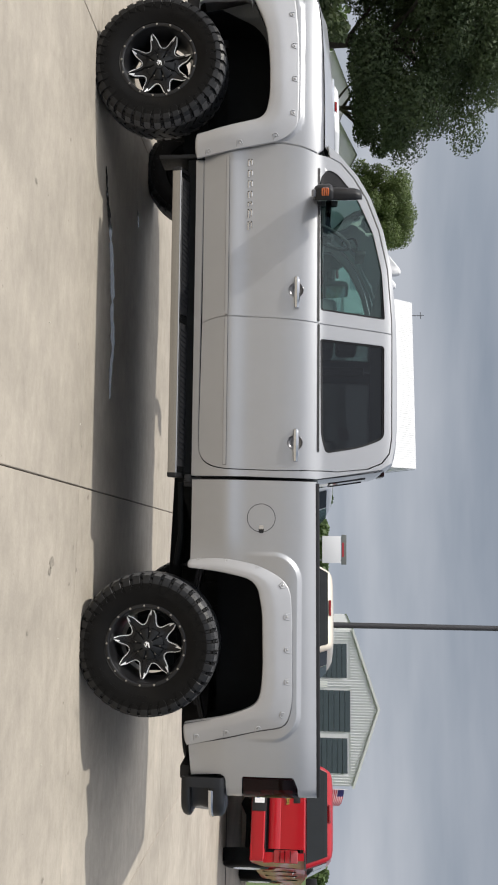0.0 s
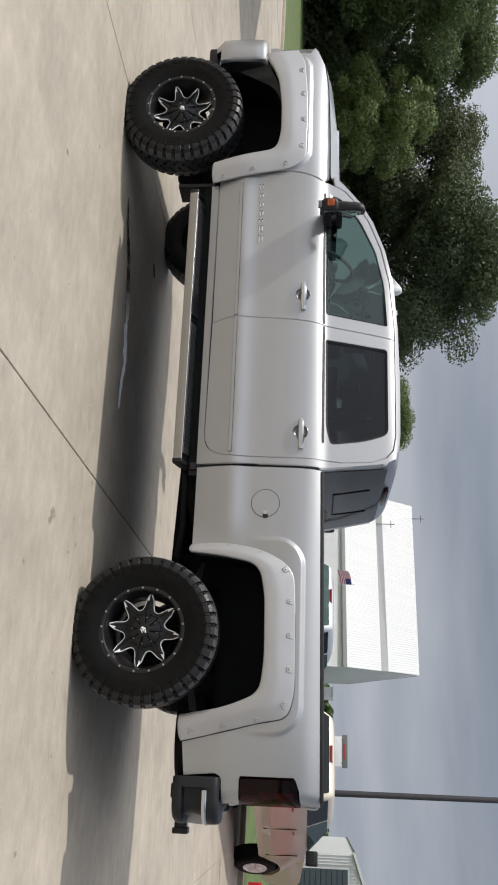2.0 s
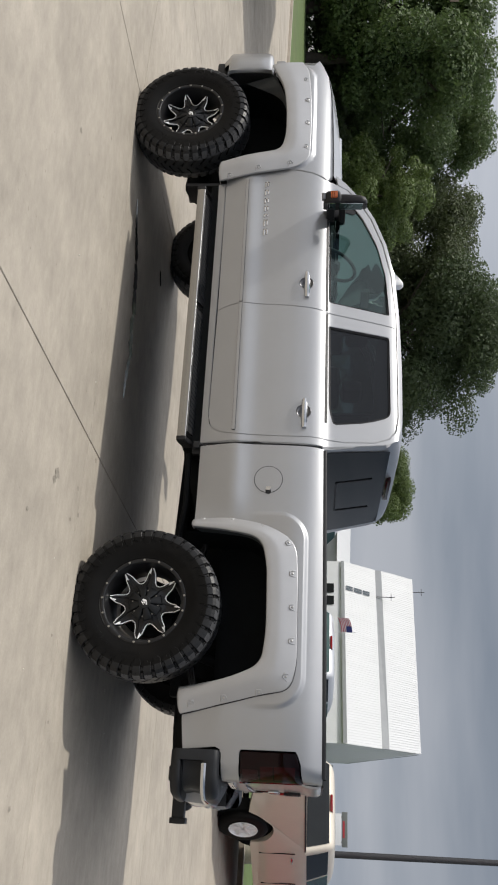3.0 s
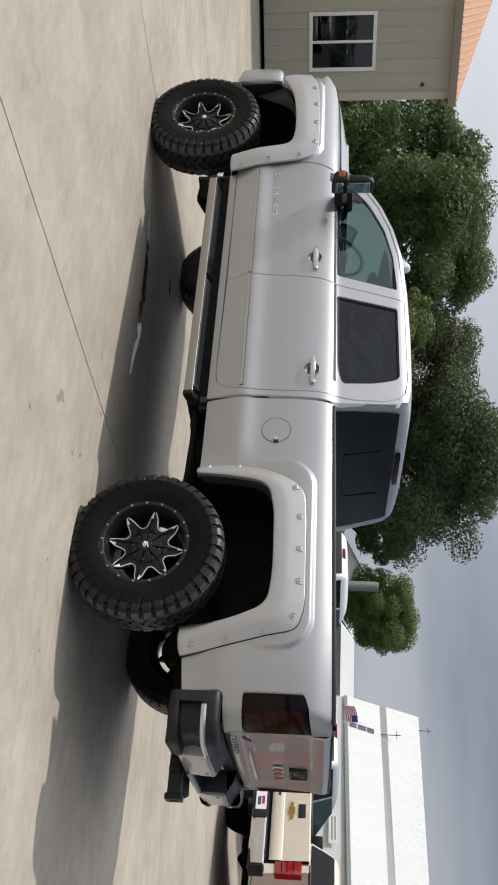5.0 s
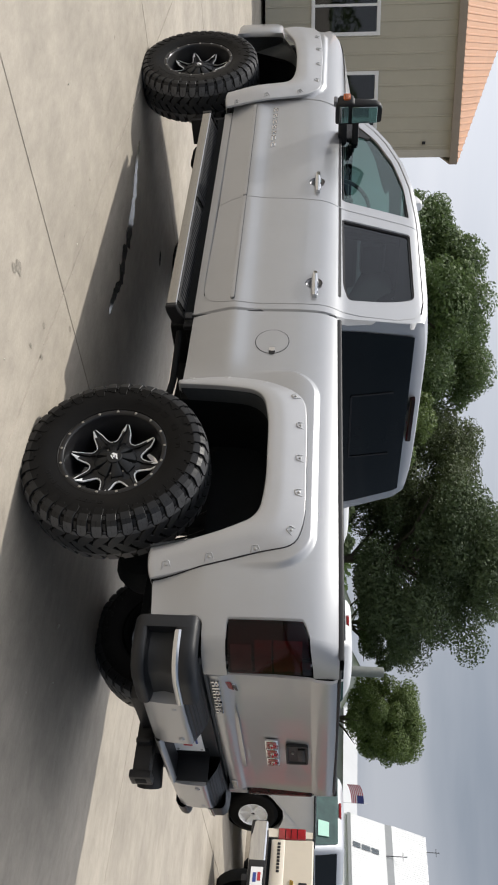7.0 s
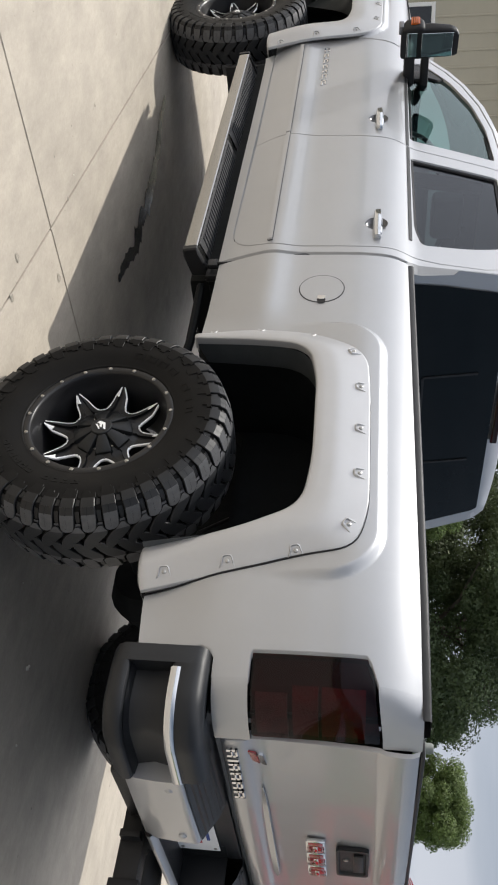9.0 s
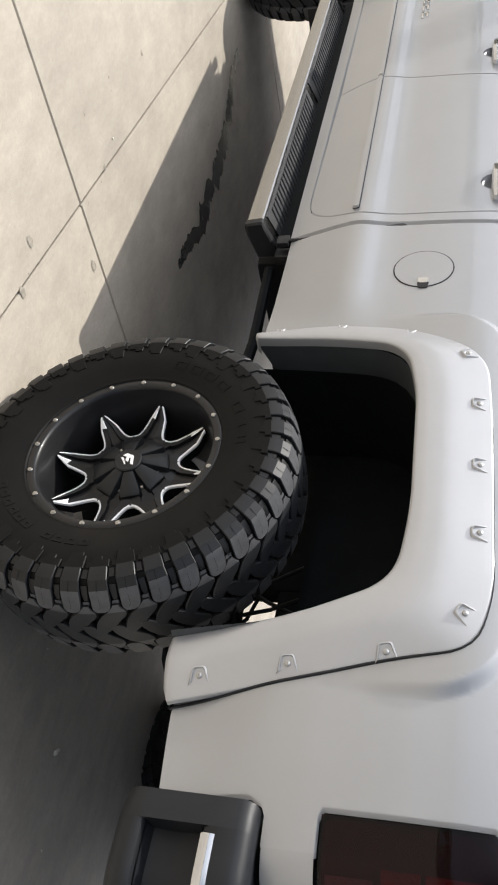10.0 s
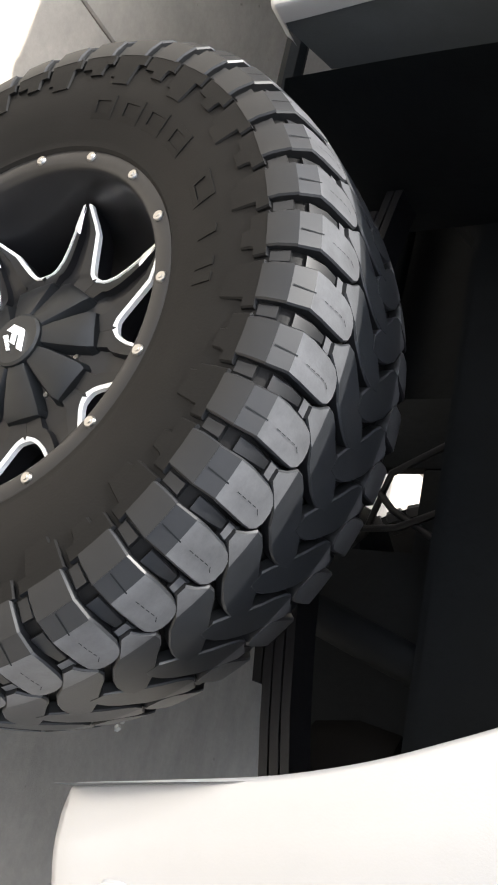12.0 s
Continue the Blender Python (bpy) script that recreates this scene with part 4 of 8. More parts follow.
    part("mirror_clip", mbox(-2.975, -2.930, -0.272, -0.215, 1.466, 1.492, 0.006), CUP_GREY, mirror, "silver clip below the mirror")
    bm = bmesh.new()
    add_box(bm, (-2.99, min(my(-0.08), my(0.13)), 1.500), (-2.91, max(my(-0.08), my(0.13)), 1.560), 0.012)
    add_box(bm, (-2.99, min(my(-0.08), my(0.14)), 1.595), (-2.92, max(my(-0.08), my(0.14)), 1.640), 0.012)
    add_box(bm, (-3.06, min(my(0.075), my(0.13)), 1.49), (-2.95, max(my(0.075), my(0.13)), 1.62), 0.015)
    part("mirror_arm", bm, BLACK_TRIM, truck, "black mirror arms")
    pivot = Matrix.Translation((-2.945, my(-0.075), 0))
    mirror.matrix_basis = pivot @ pose(0, 0, 0, 0, 0, -24 if side else 24) @ pivot.inverted()
    # the chrome letters on the door, as plain bars
    x = -3.205
    for k, w in enumerate((0.048, 0.050, 0.050, 0.050, 0.03, 0.060, 0.060)):
        y = side_y(x + w / 2, 1.055)
        bm = bmesh.new()
        y0, y1 = sorted((my(y - 0.006), my(y + 0.004)))
        add_box(bm, (x, y0, 1.040), (x + w, y1, 1.052), 0.002, 1)
        add_box(bm, (x, y0, 1.060), (x + w * 0.8, y1, 1.072), 0.002, 1)
        add_box(bm, (x, y0, 1.040), (x + 0.010, y1, 1.072), 0.002, 1)
        part("badge_bar", bm, CHROME, truck, "chrome badge bar")
        x += w + 0.022

# ---- front end ----
bm = bmesh.new()
rows = []
run = [(-4.322, -0.010), (-4.324, -0.040), (-4.338, -0.052), (-4.42, -0.050), (-4.49, -0.034), (-4.545, 0.0), (-4.585, 0.055), (-4.605, 0.12), (-4.62, 0.22), (-4.665, 0.45), (-4.70, 0.70), (-4.71, 1.0)]
run += [(x, 2 - y) for x, y in run[-2::-1]]
for q, (x, y) in enumerate(run):
    a, c = Vector(run[max(q - 1, 0)]), Vector(run[min(q + 1, len(run) - 1)])
    t = (c - a).normalized()
    inw = Vector((-t.y, t.x))
    if inw.dot(Vector((-3.9, 1.0)) - Vector((x, y))) < 0:
        inw = -inw
    low = 0.055 * smoothstep(min(y, 2 - y), 0.02, 0.12)
    rows.append([(x + inw.x * d, y + inw.y * d, z) for d, z in ((0.07, 0.700 - low), (0.022, 0.702 - low), (0.004, 0.725 - low), (0.0, 0.80), (0.0, 0.95), (0.004, 1.020), (0.016, 1.045), (0.035, 1.056), (0.10, 1.062))])
add_loft(bm, rows)
part("front_bumper", bm, SILVER, truck, "silver front bumper", smooth=50)
part("front_air_dam", boxed((-4.62, 0.16, 0.58), (-4.36, 1.84, 0.67), 0.02), BLACK_TRIM, truck, "black air dam")
part("grille", boxed((-4.62, 0.48, 1.10), (-4.50, 1.52, 1.42), 0.03), CHROME, truck, "chrome grille surround")
part("grille_mesh", boxed((-4.635, 0.55, 1.15), (-4.60, 1.45, 1.37), 0.01), DARK, truck, "dark grille")
HEADLAMP = material("headlamp_lens", (0.16, 0.17, 0.18), 0.06, vary=0.4, scale=16, coat=1.0, second=(0.5, 0.5, 0.5), patch=0.6, patch_scale=9)
for side in (0, 1):
    bm = bmesh.new()
    rows = []
    for x, y in ((-4.395, 0.062), (-4.45, 0.056), (-4.51, 0.078), (-4.555, 0.14), (-4.58, 0.28), (-4.60, 0.46)):
        rows.append([(x, 2 - y if side else y, z) for z in (1.165, 1.175, 1.30, 1.40, 1.415)])
    add_loft(bm, rows)
    hl = part("headlamp", bm, HEADLAMP, truck, "stacked wrap-around headlamp", smooth=50)
    for z in (1.235, 1.345):
        b2 = boxed((-4.45, min(my(0.10), my(0.112)), z - 0.035), (-4.41, max(my(0.10), my(0.112)), z + 0.035), 0.006)
        part("lamp_bowl", b2, CHROME, hl)
part("front_mount_panel", boxed((-4.50, 0.14, 1.06), (-4.38, 1.86, 1.46), 0.02), DARK, truck, "dark panel behind the grille")

# ---- tail ----
GATE_X, CORNER_X, LAMP_Y = 0.990, 0.900, 0.268


def corner_point(a, z, out=0.0):
    """A point on the rounded bed corner: a runs from 0 on the side to 1 at the tailgate's seam."""
    y0 = side_y(CORNER_X, z)
    b = (1 - a) ** 3, 3 * a * (1 - a) ** 2, 3 * a * a * (1 - a), a ** 3
    x = b[0] * CORNER_X + b[1] * (CORNER_X + 0.055) + b[2] * GATE_X + b[3] * GATE_X
    y = b[0] * y0 + b[1] * (y0 + 0.012) + b[2] * (LAMP_Y - 0.10) + b[3] * LAMP_Y
    lean = 1 - a
    return x + out * (1 - lean), y - out * lean


def lamp_top(x, a):
    """The height of the lamp's upper edge along the side and round the corner."""
    return 1.372 + 0.022 * smoothstep(x, 0.83, 0.90) + 0.016 * smoothstep(a, 0.0, 1.0)


bm = bmesh.new()
rows = []
for z, d in ((0.948, -0.020), (0.956, -0.006), (0.97, 0.0), (1.012, 0.003), (1.030, -0.004), (1.045, -0.009), (1.10, -0.010), (1.20, -0.006), (1.30, -0.001), (1.395, 0.004), (1.410, 0.007), (1.425, 0.014), (1.475, 0.018), (1.498, 0.017), (1.515, 0.008), (1.520, -0.010), (1.520, -0.05)):
    rows.append([(GATE_X + d + 0.020 * (1 - u * u) - (0.012 if abs(u) == 1 else 0), 1 + (1 - LAMP_Y - 0.006) * u, z) for u in [-1] + list(np.linspace(-0.994, 0.994, 25)) + [1]])
add_loft(bm, rows)
tailgate = part("tailgate", bm, SILVER, truck, "silver tailgate", smooth=40)
part("tailgate_inner", boxed((0.93, 0.28, 0.955), (0.962, 1.72, 1.50), 0.005), DARK, tailgate)
part("tailgate_cap", boxed((0.930, 0.28, 1.519), (1.000, 1.72, 1.532), 0.005), BLACK_TRIM, tailgate, "black tailgate cap")


def gate_x(y, z):
    """The x of the tailgate's outer face."""
    d = float(np.interp(z, [0.97, 1.012, 1.045, 1.20, 1.395, 1.425], [0.0, 0.003, -0.009, -0.006, 0.004, 0.014]))
    return GATE_X + d + 0.028 * (1 - ((y - 1) / 0.726) ** 2)


bm = bmesh.new()
hy, hz = 1.078, 1.332
ring = rounded([(0.957, 1.277), (1.199, 1.277), (1.199, 1.387), (0.957, 1.387)], 0.018)
gx0 = gate_x(hy, hz)
add_loft(bm, [[(gx0 - 0.006, y, z) for y, z in ring], [(gx0 + 0.010, y, z) for y, z in ring], [(gx0 + 0.010, hy + (y - hy) * 0.90, hz + (z - hz) * 0.84) for y, z in ring], [(gx0 + 0.0015, hy + (y - hy) * 0.86, hz + (z - hz) * 0.78) for y, z in ring]], close=True)
bm.faces.new([bm.verts.new((gx0 + 0.002, hy + (y - hy) * 0.86, hz + (z - hz) * 0.78)) for y, z in ring])
handle = part("tailgate_handle", bm, BLACK_TRIM, tailgate, "black tailgate handle bezel")
part("handle_paddle", boxed((gx0, 1.00, 1.335), (gx0 + 0.012, 1.155, 1.370), 0.005), BLACK_TRIM, handle)
lk = bmesh.new()
add_lathe(lk, [(0.0001, -0.004), (0.008, -0.003), (0.009, 0.003)], 14)
bmesh.ops.transform(lk, matrix=pose(gx0 + 0.004, 1.06, 1.310, 0, 0, 90), verts=lk.verts)
part("lock", lk, STEEL, handle, "small key lock")

# maker's letters as plain red shapes with a bright rim, model letters as plain bars
for k, (y, w) in enumerate(((0.968, 0.098), (1.083, 0.112), (1.202, 0.100))):
    gx = gate_x(y, 1.21)
    b = part("emblem_shape", boxed((gx - 0.004, y - w / 2, 1.176), (gx + 0.010, y + w / 2, 1.242), 0.004), CHROME, tailgate, "bright-rimmed emblem block")
    part("emblem_face", boxed((gx + 0.008, y - w / 2 + 0.008, 1.184), (gx + 0.0125, y + w / 2 - 0.008, 1.234), 0.002), BADGE_RED, b, "red emblem face")
    part("emblem_slot", boxed((gx + 0.0115, y - w / 8, 1.200), (gx + 0.0138, y + w / 2 - 0.004, 1.216), 0.001), CHROME, b)
y = 0.318
for w in (0.046, 0.014, 0.044, 0.048, 0.048, 0.050):
    gx = gate_x(y, 0.985)
    bm = bmesh.new()
    add_box(bm, (gx - 0.002, y, 0.966), (gx + 0.008, y + 0.011, 1.002), 0.002, 1)
    if w > 0.02:
        add_box(bm, (gx - 0.002, y, 0.992), (gx + 0.008, y + w, 1.002), 0.002, 1)
        add_box(bm, (gx - 0.002, y + w - 0.011, 0.966), (gx + 0.008, y + w, 1.002), 0.002, 1)
        add_box(bm, (gx - 0.002, y, 0.979), (gx + 0.008, y + w, 0.987), 0.002, 1)
    part("letter_bar", bm, CHROME, tailgate, "chrome badge bar")
    y += w + 0.010
bg = bmesh.new()
gx = gate_x(0.36, 1.05)
add_prism(bg, rounded([(0.335, 1.028), (0.395, 1.040), (0.412, 1.062), (0.350, 1.052)], 0.006), gx - 0.004, gx + 0.006, "x")
bgo = part("trail_badge", bg, BADGE_RED, tailgate, "small red and chrome badge")
bg = bmesh.new()
add_prism(bg, rounded([(0.352, 1.056), (0.412, 1.066), (0.418, 1.080), (0.360, 1.072)], 0.005), gx - 0.004, gx + 0.006, "x")
part("badge_rim", bg, CHROME, bgo, "bright half of the badge")
for k in range(4):
    gx = gate_x(1.56 + 0.03 * k, 0.985)
    part("letter_bar", boxed((gx - 0.002, 1.55 + 0.032 * k, 0.968), (gx + 0.007, 1.574 + 0.032 * k, 0.998), 0.002, 1), CHROME, tailgate, "chrome badge bar")
# the pressed hollow across the gate: its shade shaped as a wedge facing down
bm = bmesh.new()
add_loft(bm, [[(gate_x(y, 1.055) - 0.0005, y, 1.058 - h), (gate_x(y, 1.055) + 0.0065, y, 1.058 + 0.8 * h), (gate_x(y, 1.055) - 0.001, y, 1.058 + h)] for y, h in ((0.560, 0.001), (0.60, 0.006), (0.70, 0.010), (0.95, 0.012), (1.20, 0.012), (1.30, 0.011), (1.318, 0.001))])
part("tailgate_crease", bm, SILVER, tailgate, "pressed line across the tailgate", smooth=50)

LAMP_BACK = material("dark_red_lamp_back", (0.075, 0.010, 0.014), 0.4, vary=0.2, scale=9, spec=0.2)
LAMP_LENS = glass("smoked_lens", (0.25, 0.05, 0.058), 0.45, 0.0, (0.9, 0.9, 0.95))
LAMP_RED = material("red_reflector", (0.22, 0.010, 0.016), 0.35, vary=0.35, scale=30, bump=0.3, bump_scale=120)
LAMP_CLEAR = material("dull_reflector", (0.22, 0.19, 0.18), 0.4, vary=0.35, scale=24, bump=0.25, bump_scale=140)
for side in (0, 1):
    def my(v):
        return 2 - v if side else v

    run = [(x, None) for x in (0.829, 0.836, 0.850, 0.875)] + [(None, a) for a in np.linspace(0.0, 0.97, 12)]

    def lamp_at(x, a, z, out):
        if a is None:
            return x, side_y(x, z) - out
        return corner_point(a, z, out)

    def lamp_skin(out, inset, sink):
        """Rows of the lens, with its edge turned in by sink."""
        rows = []
        for k, (x, a) in enumerate(run):
            edge = k == 0 or k == len(run) - 1
            zt, zb = lamp_top(x or 0.90, a or 0.0) - inset, 1.046 + inset
            if k == 0:
                zt, zb = zt - 0.012, zb + 0.010
            row = []
            for q, z in enumerate([zb, zb + 0.004, zb + 0.012] + list(np.linspace(zb + 0.05, zt - 0.05, 6)) + [zt - 0.012, zt - 0.004, zt]):
                o = out - sink if edge or q in (0, 11) else out - 0.002 if q in (1, 10) else out
                px, py = lamp_at(x, a, min(z, 1.415), o)
                row.append((px, my(py), z))
            rows.append(row)
        return rows
    bm = bmesh.new()
    add_loft(bm, lamp_skin(-0.034, 0.004, -0.0))
    lamp = part("tail_lamp", bm, LAMP_BACK, truck, "smoked red tail lamp", smooth=40)
    bm = bmesh.new()
    add_loft(bm, lamp_skin(0.006, 0.0, 0.040))
    lens = part("lens", bm, LAMP_LENS, lamp, "dark smoked lens", smooth=50)
    lens.visible_shadow = False
    for nm, z0, z1, a0, a1, mt in (("reflector", 1.245, 1.365, 0.06, 0.93, LAMP_RED), ("reflector", 1.165, 1.235, 0.06, 0.93, LAMP_RED), ("reversing_lamp", 1.062, 1.150, 0.20, 0.93, LAMP_CLEAR)):
        bm = bmesh.new()
        rows = []
        for a in np.linspace(a0, a1, 9):
            row = []
            for z, o in ((z0, -0.036), (z0, -0.014), ((z0 + z1) / 2, -0.020), (z1, -0.014), (z1, -0.036)):
                px, py = corner_point(a, z, o if 0 < a else o)
                row.append((px, my(py), z))
            rows.append(row)
        add_loft(bm, rows)
        part(nm, bm, mt, lamp, smooth=30)
    # painted corner below and above the lamp, and the thin bright edge in front of it
    for low in (True, False):
        bm = bmesh.new()
        rows = []
        for a in list(np.linspace(0.0, 1.0, 15)):
            z0, z1 = (0.940, 1.042) if low else (lamp_top(0.90, a) + 0.004, 1.522)
            row = []
            for z in np.linspace(z0, z1, 9):
                px, py = corner_point(a, z)
                row.append((px, my(py), z))
            rows.append(row)
        rows.append([(p[0] - 0.03, p[1], p[2]) for p in rows[-1]])
        add_loft(bm, rows)
        part("bed_corner", bm, SILVER, truck, "silver bed corner", smooth=60)
    part("lamp_backing", boxed((0.80, min(my(0.125), my(0.26)), 0.95), (0.93, max(my(0.125), my(0.26)), 1.50), 0.004), DARK, truck)

    # bumper end: a charcoal cap with a deep foot recess under a bright strip, then the painted face
    plan = resampled(rounded([(0.832, 0.040), (0.88, 0.030), (1.00, 0.034), (1.060, 0.066, 0.05), (1.096, 0.120, 0.06), (1.106, 0.22), (1.113, 0.30), (1.122, 0.50), (1.128, 0.715)], 0.05, 6, False), 60)

    def along(first, last, prof, lift=0.0):
        """Rows that follow the bumper's plan with a profile of (way in, z)."""
        rows = []
        for q in range(first, last + 1):
            p, n2 = Vector(plan[q]), Vector(plan[min(q + 1, 59)]) - Vector(plan[max(q - 1, 0)])
            nin = Vector((-n2.y, n2.x)).normalized()
            rows.append([(p.x + nin.x * d, my(p.y + nin.y * d), z) for d, z in prof])
        return rows
    turn = min(range(60), key=lambda q: abs(plan[q][1] - 0.300))
    hole = min(range(60), key=lambda q: abs(plan[q][0] - 0.895) + 9 * (plan[q][1] > 0.06))
    bm = bmesh.new()
    top = [(0.0, 0.846), (0.0, 0.898), (0.004, 0.912), (0.014, 0.924), (0.034, 0.932), (0.060, 0.930), (0.11, 0.926)]
    low = [(0.105, 0.716), (0.012, 0.716), (0.003, 0.711), (0.0, 0.703), (0.0, 0.688), (0.010, 0.668), (0.03, 0.655), (0.11, 0.652)]
    add_loft(bm, along(hole, turn, [(0.10, 0.834), (0.006, 0.836)] + top))
    add_loft(bm, along(hole, turn, low))
    full = [(0.11, 0.652), (0.03, 0.655), (0.010, 0.668), (0.0, 0.688), (0.0, 0.716), (0.0, 0.78)] + top
    front = along(0, hole, full)
    add_loft(bm, front)
    bm.faces.new([bm.verts.new(p) for p in front[0]])
    bm.faces.new([bm.verts.new(p) for p in along(hole, hole, [(0.0, 0.716), (0.0, 0.836), (0.10, 0.836), (0.10, 0.716)])[0]])
    end = part("bumper_corner", bm, BUMPER_BLACK, truck, "charcoal bumper corner with a foot recess", smooth=40)
    bm = bmesh.new()
    add_loft(bm, along(hole, turn, [(0.014, 0.831), (0.046, 0.826), (0.058, 0.770), (0.050, 0.724), (0.014, 0.719)]))
    part("foot_recess", bm, BUMPER_BLACK, end, "black inside of the recess", smooth=40)
    bm = bmesh.new()
    strip_first = hole + 1
    add_loft(bm, along(strip_first, turn, [(0.012, 0.832), (-0.002, 0.834), (-0.006, 0.841), (-0.006, 0.853), (-0.003, 0.861), (0.006, 0.864)]))
    part("bright_strip", bm, CHROME, end, "bright strip over the recess", smooth=50)
    bm = bmesh.new()
    face = [(0.05, 0.868), (0.012, 0.866), (0.002, 0.861), (-0.003, 0.852), (-0.002, 0.835), (0.0, 0.78), (0.006, 0.72), (0.022, 0.683), (0.05, 0.665), (0.10, 0.655)]
    rows = along(turn, 59, face)
    add_loft(bm, rows)
    add_loft(bm, [rows[0], [(x - 0.10, my(my(y) + 0.004), z) for x, y, z in rows[0]]])
    add_loft(bm, [rows[-1], [(x - 0.07, y, z) for x, y, z in rows[-1]]])
    fc = part("bumper_face", bm, SILVER, truck, "silver bumper face", smooth=50)
    for fy in (0.36, 0.66):
        b5 = bmesh.new()
        add_lathe(b5, [(0.0001, -0.007), (0.008, -0.006), (0.013, -0.002), (0.013, 0.004)], 16)
        bmesh.ops.transform(b5, matrix=pose(1.112 + 0.022 * (fy - 0.30) / 0.42 - 0.001, my(fy), 0.815, 0, 0, 90), verts=b5.verts)
        part("bumper_bolt", b5, SILVER, fc, "painted round bolt head")
    # step pad: a sloped charcoal top between gate and face, with long ribs
    bm = bmesh.new()
    add_loft(bm, [[(0.962, my(y), 0.930), (1.000, my(y), 0.928), (1.045, my(y), 0.912), (1.118 - 0.030 * smoothstep(-y, -0.30, -0.13), my(y), 0.868)] for y in (0.15, 0.24, 0.40, 0.60, 0.715)])
    pad = part("step_pad", bm, BUMPER_BLACK, truck, "charcoal step pad", smooth=40)
    for k in range(6):
        f = k / 5
        x, z = 1.012 + 0.085 * f, 0.9245 - 0.044 * f
        bm = bmesh.new()
        add_loft(bm, [[(x - 0.005, my(y), z + 0.001), (x - 0.003, my(y), z + 0.006), (x + 0.003, my(y), z + 0.004), (x + 0.005, my(y), z - 0.003)] for y in (0.30 + 0.02 * f, 0.69)])
        part("pad_rib", bm, BLACK_TRIM, pad, smooth=30)

# plate pocket between the painted faces, open to the rear, over a painted lower band
bm = bmesh.new()
add_loft(bm, [[(1.128 - d, y, z) for d, z in ((0.030, 0.712), (0.012, 0.708), (0.004, 0.700), (0.006, 0.690), (0.030, 0.672), (0.07, 0.655))] for y in np.linspace(0.715, 1.285, 9)])
part("bumper_band", bm, SILVER, truck, "silver band below the plate pocket", smooth=50)
pocket = part("plate_pocket", boxed((0.955, 0.716, 0.66), (0.978, 1.284, 0.926), 0.006), BUMPER_BLACK, truck, "charcoal number plate pocket")
for lo, hi, b in (((0.97, 0.712, 0.69), (1.110, 0.728, 0.872), 0.004), ((0.97, 1.272, 0.69), (1.110, 1.288, 0.872), 0.004), ((0.97, 0.722, 0.690), (1.100, 1.278, 0.706), 0.004)):
    part("pocket_side", boxed(lo, hi, b), BUMPER_BLACK, pocket)
plate = part("number_plate", boxed((0.984, 0.880, 0.705), (0.988, 1.185, 0.857), 0.003, 1, pose(0, 0, 0)), PLATE_WHITE, pocket, "white dealer plate with plain bars")
for y0, y1, z0, z1, mt in ((0.93, 1.03, 0.770, 0.815, BAR_BLUE), (1.02, 1.11, 0.755, 0.800, BAR_RED), (0.95, 1.08, 0.820, 0.832, BAR_BLUE)):
    part("plate_bar", boxed((0.987, y0, z0), (0.9905, y1, z1), 0.001, 1), mt, plate)
for y, z in ((0.905, 0.842), (1.16, 0.842), (1.16, 0.722)):
    part("plate_screw", boxed((0.987, y - 0.006, z - 0.006), (0.992, y + 0.006, z + 0.006), 0.003), STEEL, plate)
part("bumper_back", boxed((0.88, 0.14, 0.67), (0.955, 1.86, 0.90), 0.01), DARK, truck)
bm = bmesh.new()
for lo, hi, b in (((0.90, 0.905, 0.555), (1.225, 0.985, 0.635), 0.004), ((1.195, 0.893, 0.543), (1.232, 0.997, 0.647), 0.006), ((1.05, 0.86, 0.56), (1.075, 1.03, 0.63), 0.004), ((0.90, 0.55, 0.57), (0.99, 1.45, 0.64), 0.01)):
    add_box(bm, lo, hi, b)
hitch = part("tow_hitch", bm, BLACK_TRIM, truck, "black tow hitch receiver")
part("hitch_mouth", boxed((1.222, 0.918, 0.568), (1.2335, 0.972, 0.622), 0.002), DARK, hitch, "dark mouth of the receiver")
bm = bmesh.new()
add_tube(bm, [(0.80, 1.22, 0.575), (1.02, 1.30, 0.565), (1.12, 1.36, 0.560)], [0.045, 0.064, 0.066], 22)
part("exhaust_tip", bm, BLACK_TRIM, truck, "black wide exhaust tip")

# ---- cabin ----
def seat(x, y, w, nm="seat"):
    bm = bmesh.new()
    add_box(bm, (x - 0.05, y - w / 2, 1.30), (x + 0.12, y + w / 2, 1.64), 0.05, 3)
    s = part(nm, bm, CABIN_LIGHT, truck, "grey seat back")
    for o in ([0] if w < 0.7 else [-0.45, 0.45]):
        part("headrest", boxed((x + 0.02, y + o - 0.13, 1.66), (x + 0.12, y + o + 0.13, 1.83), 0.04, 3), CABIN_LIGHT, s, "grey headrest")


seat(-2.28, 0.52, 0.52)
seat(-2.28, 1.48, 0.52)
seat(-1.30, 1.0, 1.45, "rear_bench")
part("dashboard", boxed((-3.35, 0.14, 1.38), (-2.98, 1.86, 1.56), 0.05, 3), CABIN, truck, "dark dashboard")
bm = bmesh.new()
add_lathe(bm, [(0.19 + 0.014 * math.cos(a), 0.014 * math.sin(a)) for a in np.linspace(0, 2 * math.pi, 9)[:-1]], 32, closed=True)
add_box(bm, (-0.17, -0.012, -0.025), (0.17, 0.012, 0.025), 0.008)
add_box(bm, (-0.05, -0.02, -0.06), (0.05, 0.02, 0.06), 0.012)
bmesh.ops.transform(bm, matrix=pose(-2.86, 0.55, 1.56, 0, 0, 90) @ pose(0, 0, 0, 25), verts=bm.verts)
part("steering_wheel", bm, CABIN, truck, "dark steering wheel", smooth=50)
